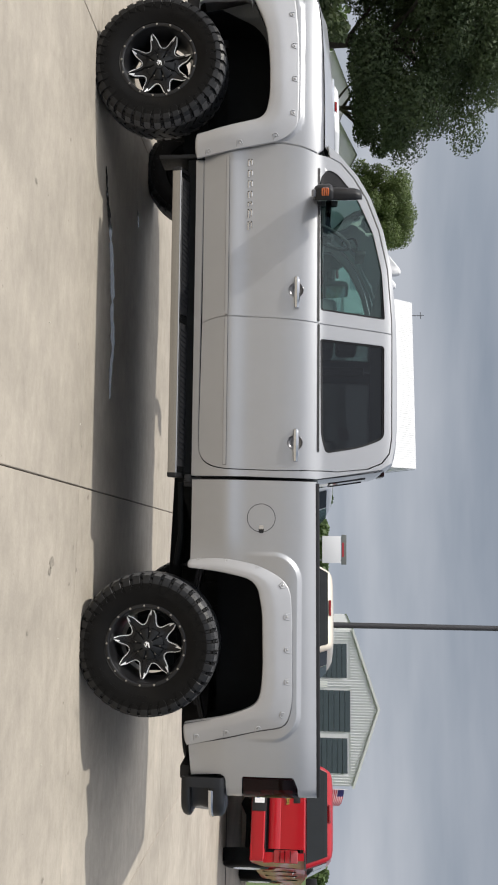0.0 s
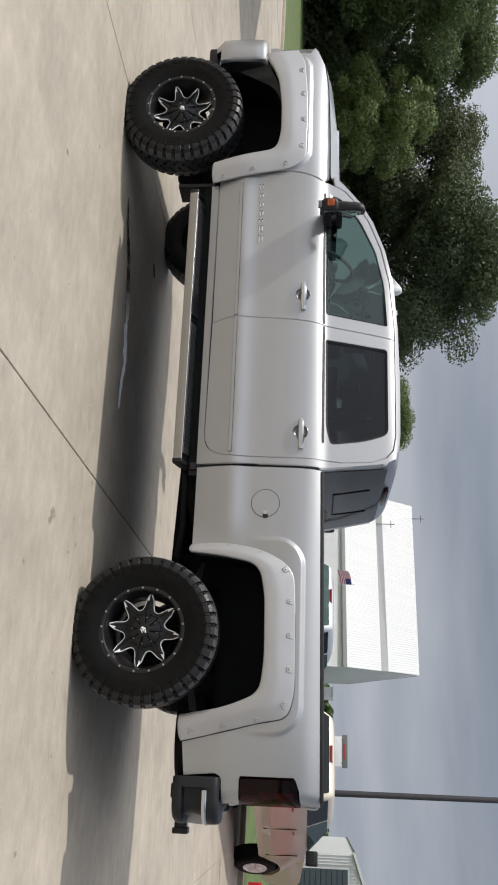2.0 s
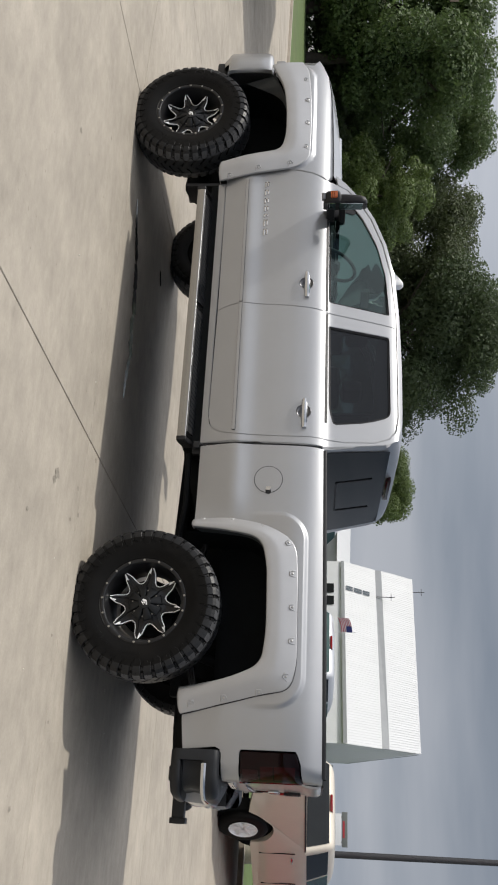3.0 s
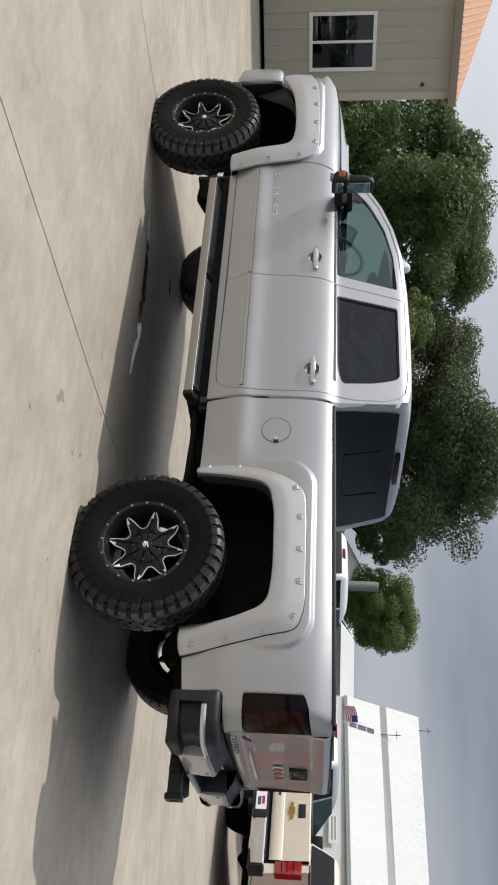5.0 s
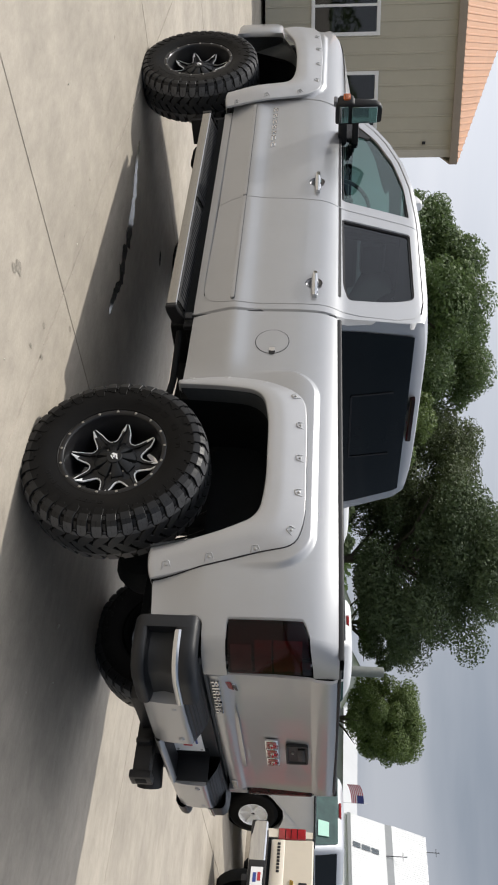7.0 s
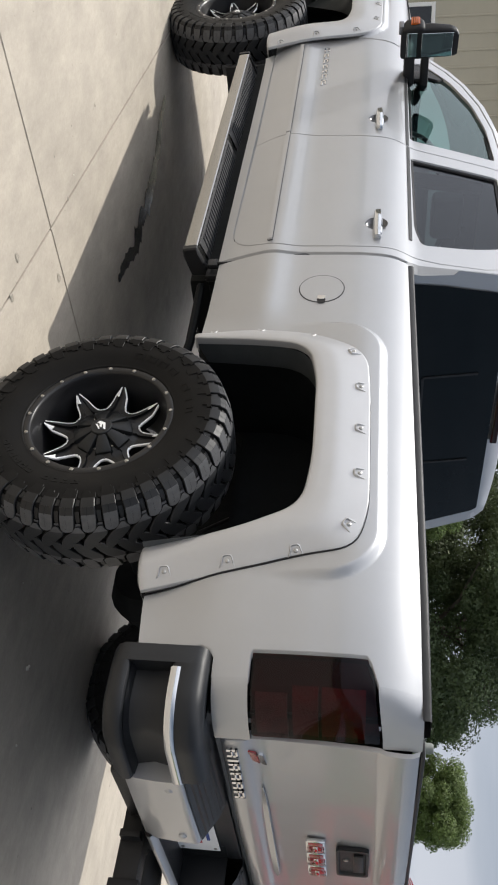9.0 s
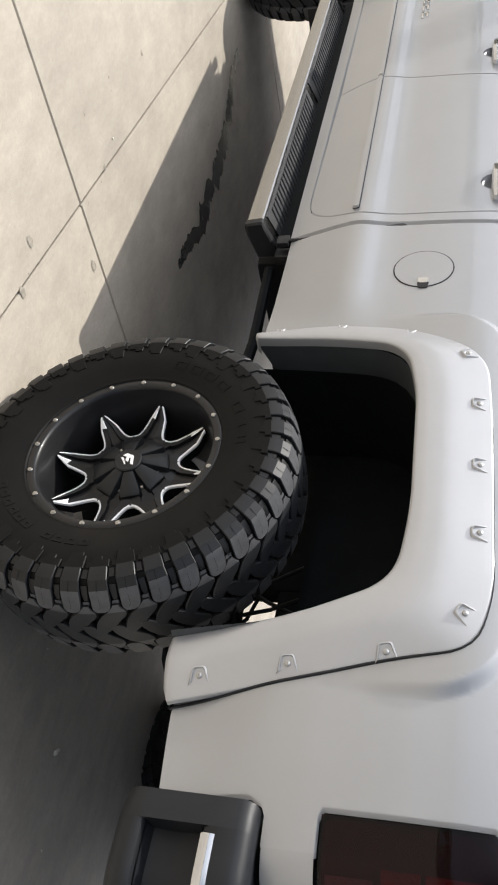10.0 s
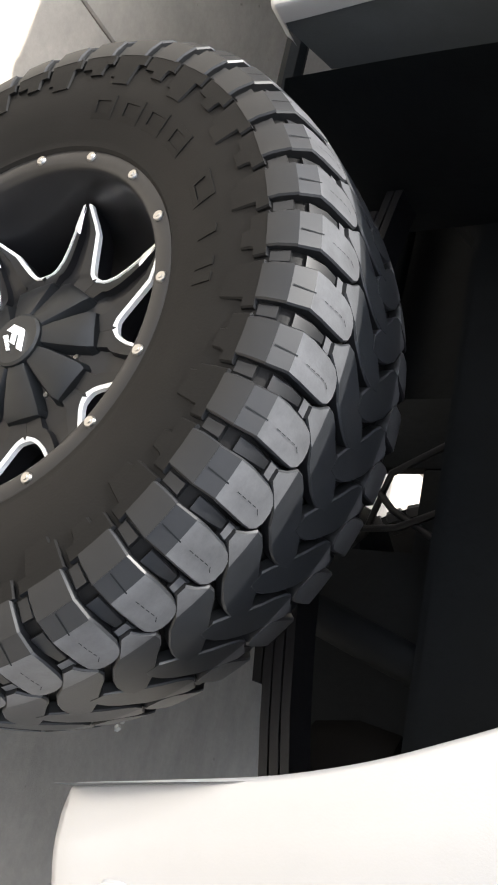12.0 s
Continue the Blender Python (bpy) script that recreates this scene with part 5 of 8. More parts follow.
part("headliner", boxed((-2.56, 0.30, 1.955), (-1.22, 1.70, 1.985), 0.01), CABIN_LIGHT, truck, "grey headliner")
part("inside_mirror", boxed((-2.86, 0.88, 1.80), (-2.82, 1.12, 1.87), 0.012), CABIN, truck, "rear-view mirror")
bm = bmesh.new()
add_tube(bm, [(-2.10, 0.215, 1.90), (-2.22, 0.30, 1.62), (-2.36, 0.42, 1.42)], 0.012, 6)
part("seat_belt", bm, CABIN_LIGHT, truck, "grey seat belt")
for y in (0.20, 1.80):
    bm = bmesh.new()
    add_tube(bm, [(-2.085, y + 0.01 if y < 1 else y - 0.01, 1.42), (-2.06, y + (0.075 if y < 1 else -0.075), 1.90)], 0.04, 8)
    part("door_pillar", bm, CABIN, truck, "inner door pillar")


# ---- wheels of the silver pickup ----
HUB_Z, TYRE_W, HUB_OUT = 0.424, 0.162, -0.036


def wheel_point(a, r, y):
    return Vector((r * math.sin(a), y, r * math.cos(a)))


# the line over the lugs' faces, from the sidewall to the tread's middle, as (radius, y)
ENVELOPE = [(0.330, -0.0752), (0.352, -0.0768), (0.372, -0.0785), (0.394, -0.0790), (0.412, -0.0772), (0.4275, -0.0715), (0.4290, -0.0705), (0.4465, -0.0545), (0.4480, -0.0520), (0.4560, -0.0200), (0.4612, 0.0120), (0.4630, 0.0600), (0.4635, 0.1030)]
_er, _ey = np.array([p[0] for p in ENVELOPE]), np.array([p[1] for p in ENVELOPE])
_es = np.concatenate([[0], np.cumsum(np.hypot(np.diff(_er), np.diff(_ey)))])
PITCH = 2 * math.pi / 40


def envelope(s, lift=0.0):
    """The (radius, y) at a way s along the envelope, pushed out along its normal."""
    r, y = float(np.interp(s, _es, _er)), float(np.interp(s, _es, _ey))
    h = 0.003
    dr = float(np.interp(s + h, _es, _er)) - float(np.interp(s - h, _es, _er))
    dy = float(np.interp(s + h, _es, _ey)) - float(np.interp(s - h, _es, _ey))
    n = math.hypot(dr, dy)
    return r + lift * dy / n, y - lift * dr / n


def s_at(r=None, y=None):
    return float(np.interp(r, _er, _es)) if r is not None else float(np.interp(y, _ey, _es))


def add_lug(bm, rows, lift, sink, far=False, shift=0.0):
    """A lug on the envelope: rows of (s, first angle, last angle) in pitches, with chamfered flanks that go down by sink."""
    c = 0.0021
    line = []
    rows = [(rows[0][0] + 0.0005, rows[0][1], rows[0][2])] + list(rows)
    last = len(rows) - 1
    for k, (s, a0, a1) in enumerate(rows):
        end = k in (0, last)
        w = c / 0.45 / PITCH
        p = []
        for a, l in ((a0, lift - sink), (a0, lift - c), (a0 + w, lift), (a0 * 0.5 + a1 * 0.5, lift), (a1 - w, lift), (a1, lift - c), (a1, lift - sink)):
            if k == 0:
                l = lift - sink
            r, y = envelope(s, l)
            if far:
                y = TYRE_W - y
            p.append(wheel_point((a + shift) * PITCH, r, y))
        line.append(p)
    s, a0, a1 = rows[-1]
    p = []
    for a in (a0, a0, a0, (a0 + a1) / 2, a1, a1, a1):
        r, y = envelope(s + 0.001, lift - sink)
        p.append(wheel_point((a + shift) * PITCH, r, TYRE_W - y if far else y))
    line.append(p)
    add_loft(bm, line)


def tyre_mesh():
    bm = bmesh.new()
    half = [(0.2515, -0.042), (0.260, -0.051), (0.2665, -0.0580), (0.271, -0.0585), (0.276, -0.0600), (0.284, -0.0628), (0.310, -0.0700), (0.330, -0.0744), (0.352, -0.0758), (0.372, -0.0758), (0.394, -0.0742), (0.410, -0.0705), (0.424, -0.060), (0.436, -0.046), (0.4425, -0.02), (0.446, 0.02), (0.447, 0.103)]
    prof = half + [(r, TYRE_W - y) for r, y in half[-2::-1]]
    add_lathe(bm, prof, 160)
    plain = len(bm.faces)
    s1, s2, s3, s4, s5 = s_at(r=0.394), s_at(r=0.4275), s_at(r=0.4465), s_at(r=0.4612), s_at(y=0.060)
    for k in range(40):
        for far in (False, True):
            o = k + (0.5 if far else 0.0)
            long = k % 2 == 0
            # tread face with a rounded inner end and a hooked trailing flank
            add_lug(bm, [(s2, -0.36, 0.33), (s3 - 0.001, -0.37, 0.31), (s3, -0.37, 0.31), (s3 + 0.018, -0.36, 0.33), (s4 - 0.022, -0.30, 0.36), (s4 - 0.010, -0.24, 0.36), (s4 - 0.003, -0.14, 0.30), (s4, -0.02, 0.20)], 0.0, 0.015, far, o)
            # shoulder pieces over the edge and down the sidewall
            add_lug(bm, [(s1 + 0.002, -0.38, 0.30), (s1 + 0.014, -0.39, 0.31), (s2 + 0.001, -0.37, 0.33)], 0.0012, 0.012, far, o)
            add_lug(bm, [(s1 + 0.006, 0.34, 0.58), (s2 - 0.006, 0.35, 0.60)], -0.0040, 0.006, far, o)
            low = s_at(r=0.352 if long else 0.366)
            add_lug(bm, [(low, -0.30 if long else -0.14, 0.24), (low + 0.010, -0.32 if long else -0.16, 0.26), (low + 0.0102, -0.44, 0.26), (s1 - 0.012, -0.45, 0.30), (s1 - 0.0118, -0.45, 0.47), (s1 + 0.003, -0.45, 0.46)], 0.0008, 0.006, far, o)
            # low tie bars in the groove
            add_lug(bm, [(s3 - 0.012, 0.36, 0.64), (s3 + 0.016, 0.38, 0.62), (s3 + 0.034, 0.42, 0.60)], -0.0065, 0.008, far, o)
            add_lug(bm, [(s3 + 0.036, 0.40, 0.66), (s4 - 0.012, 0.42, 0.72)], -0.0055, 0.008, far, o)
            # long leaf-shaped block of the inner row
            add_lug(bm, [(s4 - 0.022, 0.46, 0.66), (s4 - 0.010, 0.40, 0.80), (s4 + 0.003, 0.28, 0.96), (s4 + 0.014, 0.30, 1.16), (s4 + 0.026, 0.42, 1.28), (s5 - 0.010, 0.60, 1.40), (s5 + 0.006, 0.80, 1.50), (s5 + 0.022, 1.00, 1.54), (s5 + 0.036, 1.22, 1.50)], 0.0, 0.014, far, o)
    for v in bm.verts:
        if v.co.z < -HUB_Z:
            v.co.z = -HUB_Z
    bm.faces.index_update()
    bm.normal_update()
    # outer lug faces get the lit tone; flanks and groove floors the shaded ones
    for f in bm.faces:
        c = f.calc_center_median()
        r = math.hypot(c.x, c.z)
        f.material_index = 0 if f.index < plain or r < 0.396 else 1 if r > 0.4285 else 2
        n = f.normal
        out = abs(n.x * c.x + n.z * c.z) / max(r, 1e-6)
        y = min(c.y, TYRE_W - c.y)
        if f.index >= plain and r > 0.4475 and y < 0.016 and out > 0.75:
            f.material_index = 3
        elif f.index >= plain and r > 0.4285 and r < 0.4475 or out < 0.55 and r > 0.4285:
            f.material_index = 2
    return finish(bm, "tyre", [RUBBER, TREAD, SHOULDER, WORN_LIT], 30)


def sipe_mesh():
    """Fine dark slots across the lugs and dashes along them."""
    bm = bmesh.new()
    s2, s3, s4 = s_at(r=0.4275), s_at(r=0.4465), s_at(r=0.4612)

    def slot(k, s0, a0, s1, a1, w):
        p = []
        for s, a in ((s0, a0 - w), (s0, a0 + w), (s1, a1 + w), (s1, a1 - w)):
            r, y = envelope(s, 0.0007)
            p.append(bm.verts.new(wheel_point((k + a) * PITCH, r, y)))
        bm.faces.new(p)
    for k in range(40):
        slot(k, s2 + 0.003, 0.0, s3 + 0.002, 0.02, 0.011)
        for i in range(4):
            slot(k, s3 + 0.016 + 0.0082 * i, 0.035 + 0.006 * i, s3 + 0.0218 + 0.0082 * i, 0.040 + 0.006 * i, 0.0055)
        slot(k, s3 + 0.050, 0.06, s3 + 0.055, 0.13, 0.008)
    return finish(bm, "sipe", DARK, 0)


def mark_mesh(r0, r1, width, solid):
    """A plain raised bar on the sidewall; a broad one has a sunk middle."""
    bm = bmesh.new()
    w = width / 2

    def yb(r, up):
        return float(np.interp(r, [0.289, 0.293, 0.310, 0.330, 0.352], [-0.0600, -0.0628, -0.0700, -0.0744, -0.0758])) - up

    def piece(a0, a1, q0, q1):
        rows = []
        for a in np.linspace(a0, a1, 5):
            rows.append([wheel_point(a, q0 - 0.0006, yb(q0, -0.002)), wheel_point(a, q0, yb(q0, 0.0014)), wheel_point(a, (q0 + q1) / 2, yb((q0 + q1) / 2, 0.0014)), wheel_point(a, q1, yb(q1, 0.0014)), wheel_point(a, q1 + 0.0006, yb(q1, -0.002))])
        add_loft(bm, rows)
        for r in (rows[0], rows[-1]):
            bm.faces.new([bm.verts.new(p) for p in r])
    if solid:
        piece(-w, w, r0, r1)
    else:
        def loop(q, e, up):
            a0, a1, b0, b1 = -w + q / 0.32, w - q / 0.32, r0 + e, r1 - e
            pts = [(a, b0) for a in np.linspace(a0, a1, 6)] + [(a1, r) for r in np.linspace(b0, b1, 4)[1:]] + [(a, b1) for a in np.linspace(a1, a0, 6)[1:]] + [(a0, r) for r in np.linspace(b1, b0, 4)[1:-1]]
            return [wheel_point(a, r, yb(r, up)) for a, r in pts]
        add_loft(bm, [loop(-0.0006, -0.0006, -0.002), loop(0, 0, 0.0014), loop(0.0075, 0.0075, 0.0014), loop(0.0081, 0.0081, -0.002)], close=True)
    return finish(bm, "raised_mark", RUBBER, 30)


MARK_WIDE, MARK_THIN = mark_mesh(0.302, 0.334, 0.125, False), mark_mesh(0.306, 0.332, 0.035, True)
MARK_SMALL = mark_mesh(0.308, 0.330, 0.080, False)
SIDEWALL_MARKS = [(a, MARK_WIDE) for a in (-74, -64, -54.5, -44)] + [(-26, MARK_WIDE), (-14, MARK_THIN), (-6.5, MARK_THIN), (-3, MARK_THIN)]
SIDEWALL_MARKS += [(108 - 6.2 * i, MARK_SMALL) for i in range(4)] + [(152 - 6.2 * i, MARK_SMALL) for i in range(6)]


def rim_mesh():
    bm = bmesh.new()
    prof = [(0.259, -0.040), (0.2645, -0.047), (0.2640, -0.0525), (0.2605, -0.0545), (0.2430, -0.0545), (0.2400, -0.052), (0.2365, -0.042), (0.2325, -0.020), (0.2260, 0.012), (0.218, 0.046), (0.212, 0.075), (0.206, 0.160), (0.222, 0.20), (0.250, 0.225)]
    add_lathe(bm, prof, 96)
    return finish(bm, "rim", RIM_BLACK, 40)


# along a spoke: radius, half width, y of its face
SPOKE_RUN = ((0.060, 0.0247, 0.058), (0.100, 0.0412, 0.064), (0.1200, 0.0494, 0.067), (0.1250, 0.0405, 0.068), (0.1320, 0.0360, 0.0685), (0.146, 0.0312, 0.068), (0.166, 0.0272, 0.065), (0.186, 0.0240, 0.061), (0.199, 0.0180, 0.055), (0.211, 0.0118, 0.0485), (0.222, 0.0062, 0.0435))


def spoke_mesh():
    """One spoke: two satin flanks beside a deep black channel, narrowing to a tip at the rim."""
    bm = bmesh.new()
    rows = []
    for r, w, y in SPOKE_RUN:
        g = 0.40 * w
        d = 0.010 * smoothstep(r, 0.085, 0.115) * (1 - 0.5 * smoothstep(r, 0.19, 0.22))
        rows.append([(-w - 0.001, y + 0.034, r), (-w, y + 0.001, r), (-g, y - 0.003, r), (-g + 0.002, y - 0.003 + d, r), (g - 0.002, y - 0.003 + d, r), (g, y - 0.003, r), (w, y + 0.001, r), (w + 0.001, y + 0.034, r)])
    add_loft(bm, rows)
    bm.faces.new([bm.verts.new(p) for p in rows[-1]])
    me = finish(bm, "spoke", [SPOKE_SATIN, WHEEL_BLACK], 30)
    for f in me.polygons:
        c = f.center
        w = float(np.interp(c.z, [q[0] for q in SPOKE_RUN], [q[1] for q in SPOKE_RUN]))
        if abs(c.x) < 0.40 * w or abs(c.x) > w - 0.0005:
            f.material_index = 1
    return me


def milled_mesh():
    """The bright milled line along both edges of a spoke and the bright facet near its tip."""
    bm = bmesh.new()
    run = SPOKE_RUN[2:]
    for s in (-1, 1):
        rows = []
        for k, (r, w, y) in enumerate(run):
            e = 0.0040 if k > 1 else 0.0048
            cut = 0.0 if k else 0.004
            rows.append([(s * (w + 0.0016), y + 0.0060, r + cut * 0.3), (s * (w + 0.0008), y - 0.0006, r), (s * (w - e), y - 0.0026, r - cut), (s * (w - e - 0.0006), y + 0.001, r - cut)])
        add_loft(bm, rows)
    add_loft(bm, [[(-0.0225, 0.0570, 0.192), (-0.009, 0.0545, 0.183), (-0.006, 0.0560, 0.183)], [(-0.0150, 0.0495, 0.207), (-0.008, 0.0475, 0.205), (-0.005, 0.049, 0.205)], [(-0.0085, 0.0425, 0.2205), (-0.004, 0.0415, 0.2205), (-0.002, 0.043, 0.2205)]])
    return finish(bm, "milled_edge", MILLED, 40)


def hub_mesh():
    """A hub cover: a low cone with eight raised arms and a round cap."""
    bm = bmesh.new()
    n = 64
    rows = []
    for r, y in ((0.112, 0.100), (0.110, 0.078), (0.098, 0.070), (0.070, 0.060), (0.046, 0.050), (0.0395, 0.046), (0.0385, 0.0275), (0.035, 0.0250), (0.0001, 0.0245)):
        rows.append([(r * math.sin(2 * math.pi * k / n), y, r * math.cos(2 * math.pi * k / n)) for k in range(n)])
    add_loft(bm, rows, close=True)
    return finish(bm, "hub", HUB_SATIN, 30)


def arm_mesh():
    bm = bmesh.new()
    add_loft(bm, [[(-w - 0.007, y + d, r), (-w, y + 0.001, r), (-w + 0.002, y, r), (0, y - 0.001, r), (w - 0.002, y, r), (w, y + 0.001, r), (w + 0.007, y + d, r)]
                  for r, w, y, d in ((0.036, 0.0115, 0.031, 0.012), (0.050, 0.0160, 0.035, 0.018), (0.075, 0.0225, 0.043, 0.022), (0.096, 0.0270, 0.050, 0.022), (0.103, 0.0255, 0.056, 0.022), (0.107, 0.0245, 0.082, 0.010))])
    return finish(bm, "hub_arm", HUB_SATIN, 30)


def cap_mark_mesh():
    """A plain bright shape on the hub's cap."""
    bm = bmesh.new()
    add_prism(bm, [(-0.020, -0.006), (-0.012, 0.014), (0.020, 0.020), (0.016, 0.011), (-0.003, 0.008), (-0.005, 0.003), (0.010, 0.004), (0.006, -0.004), (-0.008, -0.005), (-0.012, -0.016)], 0.0218, 0.0244)
    for k in range(4):
        add_prism(bm, [(-0.004 + 0.006 * k, -0.020 + 0.004 * k), (0.0005 + 0.006 * k, -0.017 + 0.004 * k), (-0.001 + 0.006 * k, -0.010 + 0.003 * k), (-0.0055 + 0.006 * k, -0.013 + 0.003 * k)], 0.0222, 0.0244)
    return finish(bm, "cap_mark", MILLED, 0)


def brake_mesh():
    bm = bmesh.new()
    add_lathe(bm, [(0.05, 0.14), (0.175, 0.14), (0.175, 0.17), (0.05, 0.17)], 48, closed=True)
    add_box(bm, (0.06, 0.115, -0.05), (0.185, 0.195, 0.16), 0.015)
    return finish(bm, "brake", DARK, 40)


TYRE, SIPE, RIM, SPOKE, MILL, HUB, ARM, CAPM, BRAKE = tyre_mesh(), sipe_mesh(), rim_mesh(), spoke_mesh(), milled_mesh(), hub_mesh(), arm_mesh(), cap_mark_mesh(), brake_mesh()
rb = bmesh.new()
add_lathe(rb, [(0.0001, -0.0042), (0.0028, -0.0042), (0.0032, -0.0032), (0.0060, -0.0032), (0.0072, -0.0010), (0.0072, 0.003)], 14)
RIM_BOLT = finish(rb, "rim_bolt", STEEL, 40)
rb = bmesh.new()
add_lathe(rb, [(0.0001, -0.003), (0.0035, -0.003), (0.0045, 0.0), (0.0045, 0.006)], 10)
HUB_BOLT = finish(rb, "hub_bolt", STEEL, 40)


def wheel(x, y, right, spin, name):
    w = new(name)
    w.empty_display_size = 0.1
    w.parent = truck
    w.matrix_basis = pose(x, y, HUB_Z, 0, 0, 180 if right else 0)
    tagged(w, "black alloy wheel with milled spokes on a mud-terrain tyre")
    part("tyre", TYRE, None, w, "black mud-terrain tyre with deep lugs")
    tagged(part("sipe", SIPE, None, w), kind="stuff")
    for a, me in SIDEWALL_MARKS if not right else []:
        part("raised_mark", me, None, w, at=pose(0, 0, 0, 0, a, 0))
    part("rim", RIM, None, w, "gloss black rim with a deep lip")
    part("brake", BRAKE, None, w, "dark brake disc and calliper")
    part("hub", HUB, None, w, "black star-shaped hub cover", at=pose(0, HUB_OUT, 0))
    part("cap_mark", CAPM, None, w, "bright plain mark on the cap", at=pose(0, HUB_OUT, 0))
    for k in range(8):
        part("hub_arm", ARM, None, w, at=pose(0, HUB_OUT, 0, 0, spin + 45 * k + 22.5, 0))
        part("spoke", SPOKE, None, w, at=pose(0, HUB_OUT, 0, 0, spin + 45 * k, 0))
        part("milled_edge", MILL, None, w, "milled bright spoke edges", at=pose(0, HUB_OUT, 0, 0, spin + 45 * k, 0))
        a = radians(spin + 45 * k)
        part("hub_bolt", HUB_BOLT, None, w, at=pose(0.080 * math.sin(a), 0.062 + HUB_OUT, 0.080 * math.cos(a)))
    for k in range(17):
        a = radians(-72.1 + 360 / 17 * k)
        part("rim_bolt", RIM_BOLT, None, w, at=pose(0.2525 * math.sin(a), -0.0545, 0.2525 * math.cos(a)))
    return w


wheel(0.003, 0.0125, False, -82, "rear_wheel")
wheel(-3.902, 0.0035, False, -60, "front_wheel")
wheel(0.0, 2.0, True, 10, "rear_wheel")
wheel(-3.904, 2.02, True, 30, "front_wheel")


# ---- ground ----
def concrete_material(name, colour, joint=False):
    m = bpy.data.materials.new(name)
    m.use_nodes = True
    n, l = m.node_tree.nodes, m.node_tree.links
    p = n["Principled BSDF"]
    p.inputs["Roughness"].default_value = 0.82
    p.inputs["Specular IOR Level"].default_value = 0.35
    ge = n.new("ShaderNodeNewGeometry")
    info = n.new("ShaderNodeObjectInfo")

    def noise_tex(scale, detail=5.0, rough=0.6, stretch=None):
        src = ge.outputs["Position"]
        if stretch:
            mp = n.new("ShaderNodeMapping")
            mp.inputs["Scale"].default_value = stretch
            mp.inputs["Rotation"].default_value = (0, 0, radians(14))
            l.new(src, mp.inputs["Vector"])
            src = mp.outputs[0]
        tx = n.new("ShaderNodeTexNoise")
        tx.inputs["Scale"].default_value = scale
        tx.inputs["Detail"].default_value = detail
        tx.inputs["Roughness"].default_value = rough
        l.new(src, tx.inputs["Vector"])
        return tx.outputs["Fac"]

    def ranged(v, a, b, c, d):
        r = n.new("ShaderNodeMapRange")
        for key, x in zip(("From Min", "From Max", "To Min", "To Max"), (a, b, c, d)):
            r.inputs[key].default_value = x
        l.new(v, r.inputs["Value"])
        return r.outputs[0]

    def times(a, b):
        mu = n.new("ShaderNodeMath")
        mu.operation = "MULTIPLY"
        l.new(a, mu.inputs[0])
        l.new(b, mu.inputs[1])
        return mu.outputs[0]
    v = times(ranged(noise_tex(1.1, 7, 0.68), 0.3, 0.70, 0.79, 1.16), ranged(noise_tex(5, 7, 0.72, (1, 2.2, 1)), 0.3, 0.7, 0.88, 1.10))
    v = times(v, ranged(noise_tex(70, 4, 0.7), 0.3, 0.7, 0.95, 1.05))
    v = times(v, ranged(noise_tex(3.3, 3, 0.5), 0.66, 0.80, 1.0, 0.80))
    v = times(v, ranged(noise_tex(26, 2, 0.5), 0.735, 0.78, 1.0, 0.62))
    v = times(v, ranged(info.outputs["Random"], 0, 1, 0.96, 1.04))
    hs = n.new("ShaderNodeHueSaturation")
    hs.inputs["Color"].default_value = (*colour, 1)
    l.new(v, hs.inputs["Value"])
    l.new(hs.outputs[0], p.inputs["Base Color"])
    bp = n.new("ShaderNodeBump")
    bp.inputs["Strength"].default_value = 0.25
    bp.inputs["Distance"].default_value = 0.004
    l.new(noise_tex(160, 5, 0.7), bp.inputs["Height"])
    l.new(bp.outputs[0], p.inputs["Normal"])
    return m


CONCRETE = concrete_material("pale_broomed_concrete", (0.398, 0.354, 0.291))
JOINT = material("joint_dirt", (0.05, 0.045, 0.04), 0.9, vary=0.3, scale=20)
GRASS = material("mown_grass", (0.088, 0.130, 0.034), 0.85, vary=0.35, scale=0.9, bump=0.6, bump_scale=14, second=(0.10, 0.115, 0.04), patch=0.6, patch_scale=0.12)
ROAD = material("grey_road", (0.24, 0.235, 0.23), 0.85, vary=0.1, scale=3, bump=0.2, bump_scale=60)

EDGE_N = Vector((0.21, 0.978))          # the lot's far edge lies across this direction
EDGE_T = Vector((0.978, -0.21))


def strip(d0, d1, z, mat, name, label, cat, t0=-400, t1=400):
    bm = bmesh.new()
    bm.faces.new([bm.verts.new((*(EDGE_N * d + EDGE_T * t), z)) for d, t in ((d0, t0), (d0, t1), (d1, t1), (d1, t0))])
    return solo(name, bm, mat, label, cat, kind="structure")


bm = bmesh.new()
bmesh.ops.create_grid(bm, x_segments=2, y_segments=2, size=2500)
for v in bm.verts:
    v.co.z = -0.05
solo("ground", bm, GRASS, "mown green grass reaching the horizon", "ground", kind="structure")
strip(-60, 14.2, -0.014, JOINT, "lot_bed", "dark bedding under the concrete slabs", "ground")
strip(14.2, 14.5, 0.10, CONCRETE, "kerb_top", "pale concrete kerb", "kerb")
strip(39, 62, -0.03, ROAD, "road", "grey road beyond the grass", "road")
bm = bmesh.new()
bm.faces.new([bm.verts.new((*(EDGE_N * 14.2 + EDGE_T * t), z)) for t, z in ((-400, -0.02), (400, -0.02), (400, 0.10), (-400, 0.10))])
solo("kerb", bm, CONCRETE, "pale concrete kerb face", "kerb", kind="structure", smooth=0)

# flags of ground that stand for the rest of the concrete, then single slabs where the camera passes
lot = thing("pavement", (-1.003, -0.169, 0), "pale sunlit concrete slabs with dark narrow joints", "pavement", kind="structure", turn=-2.2)
SX, SY, GAP, SKEW = 3.11, 3.45, 0.0074, -0.035
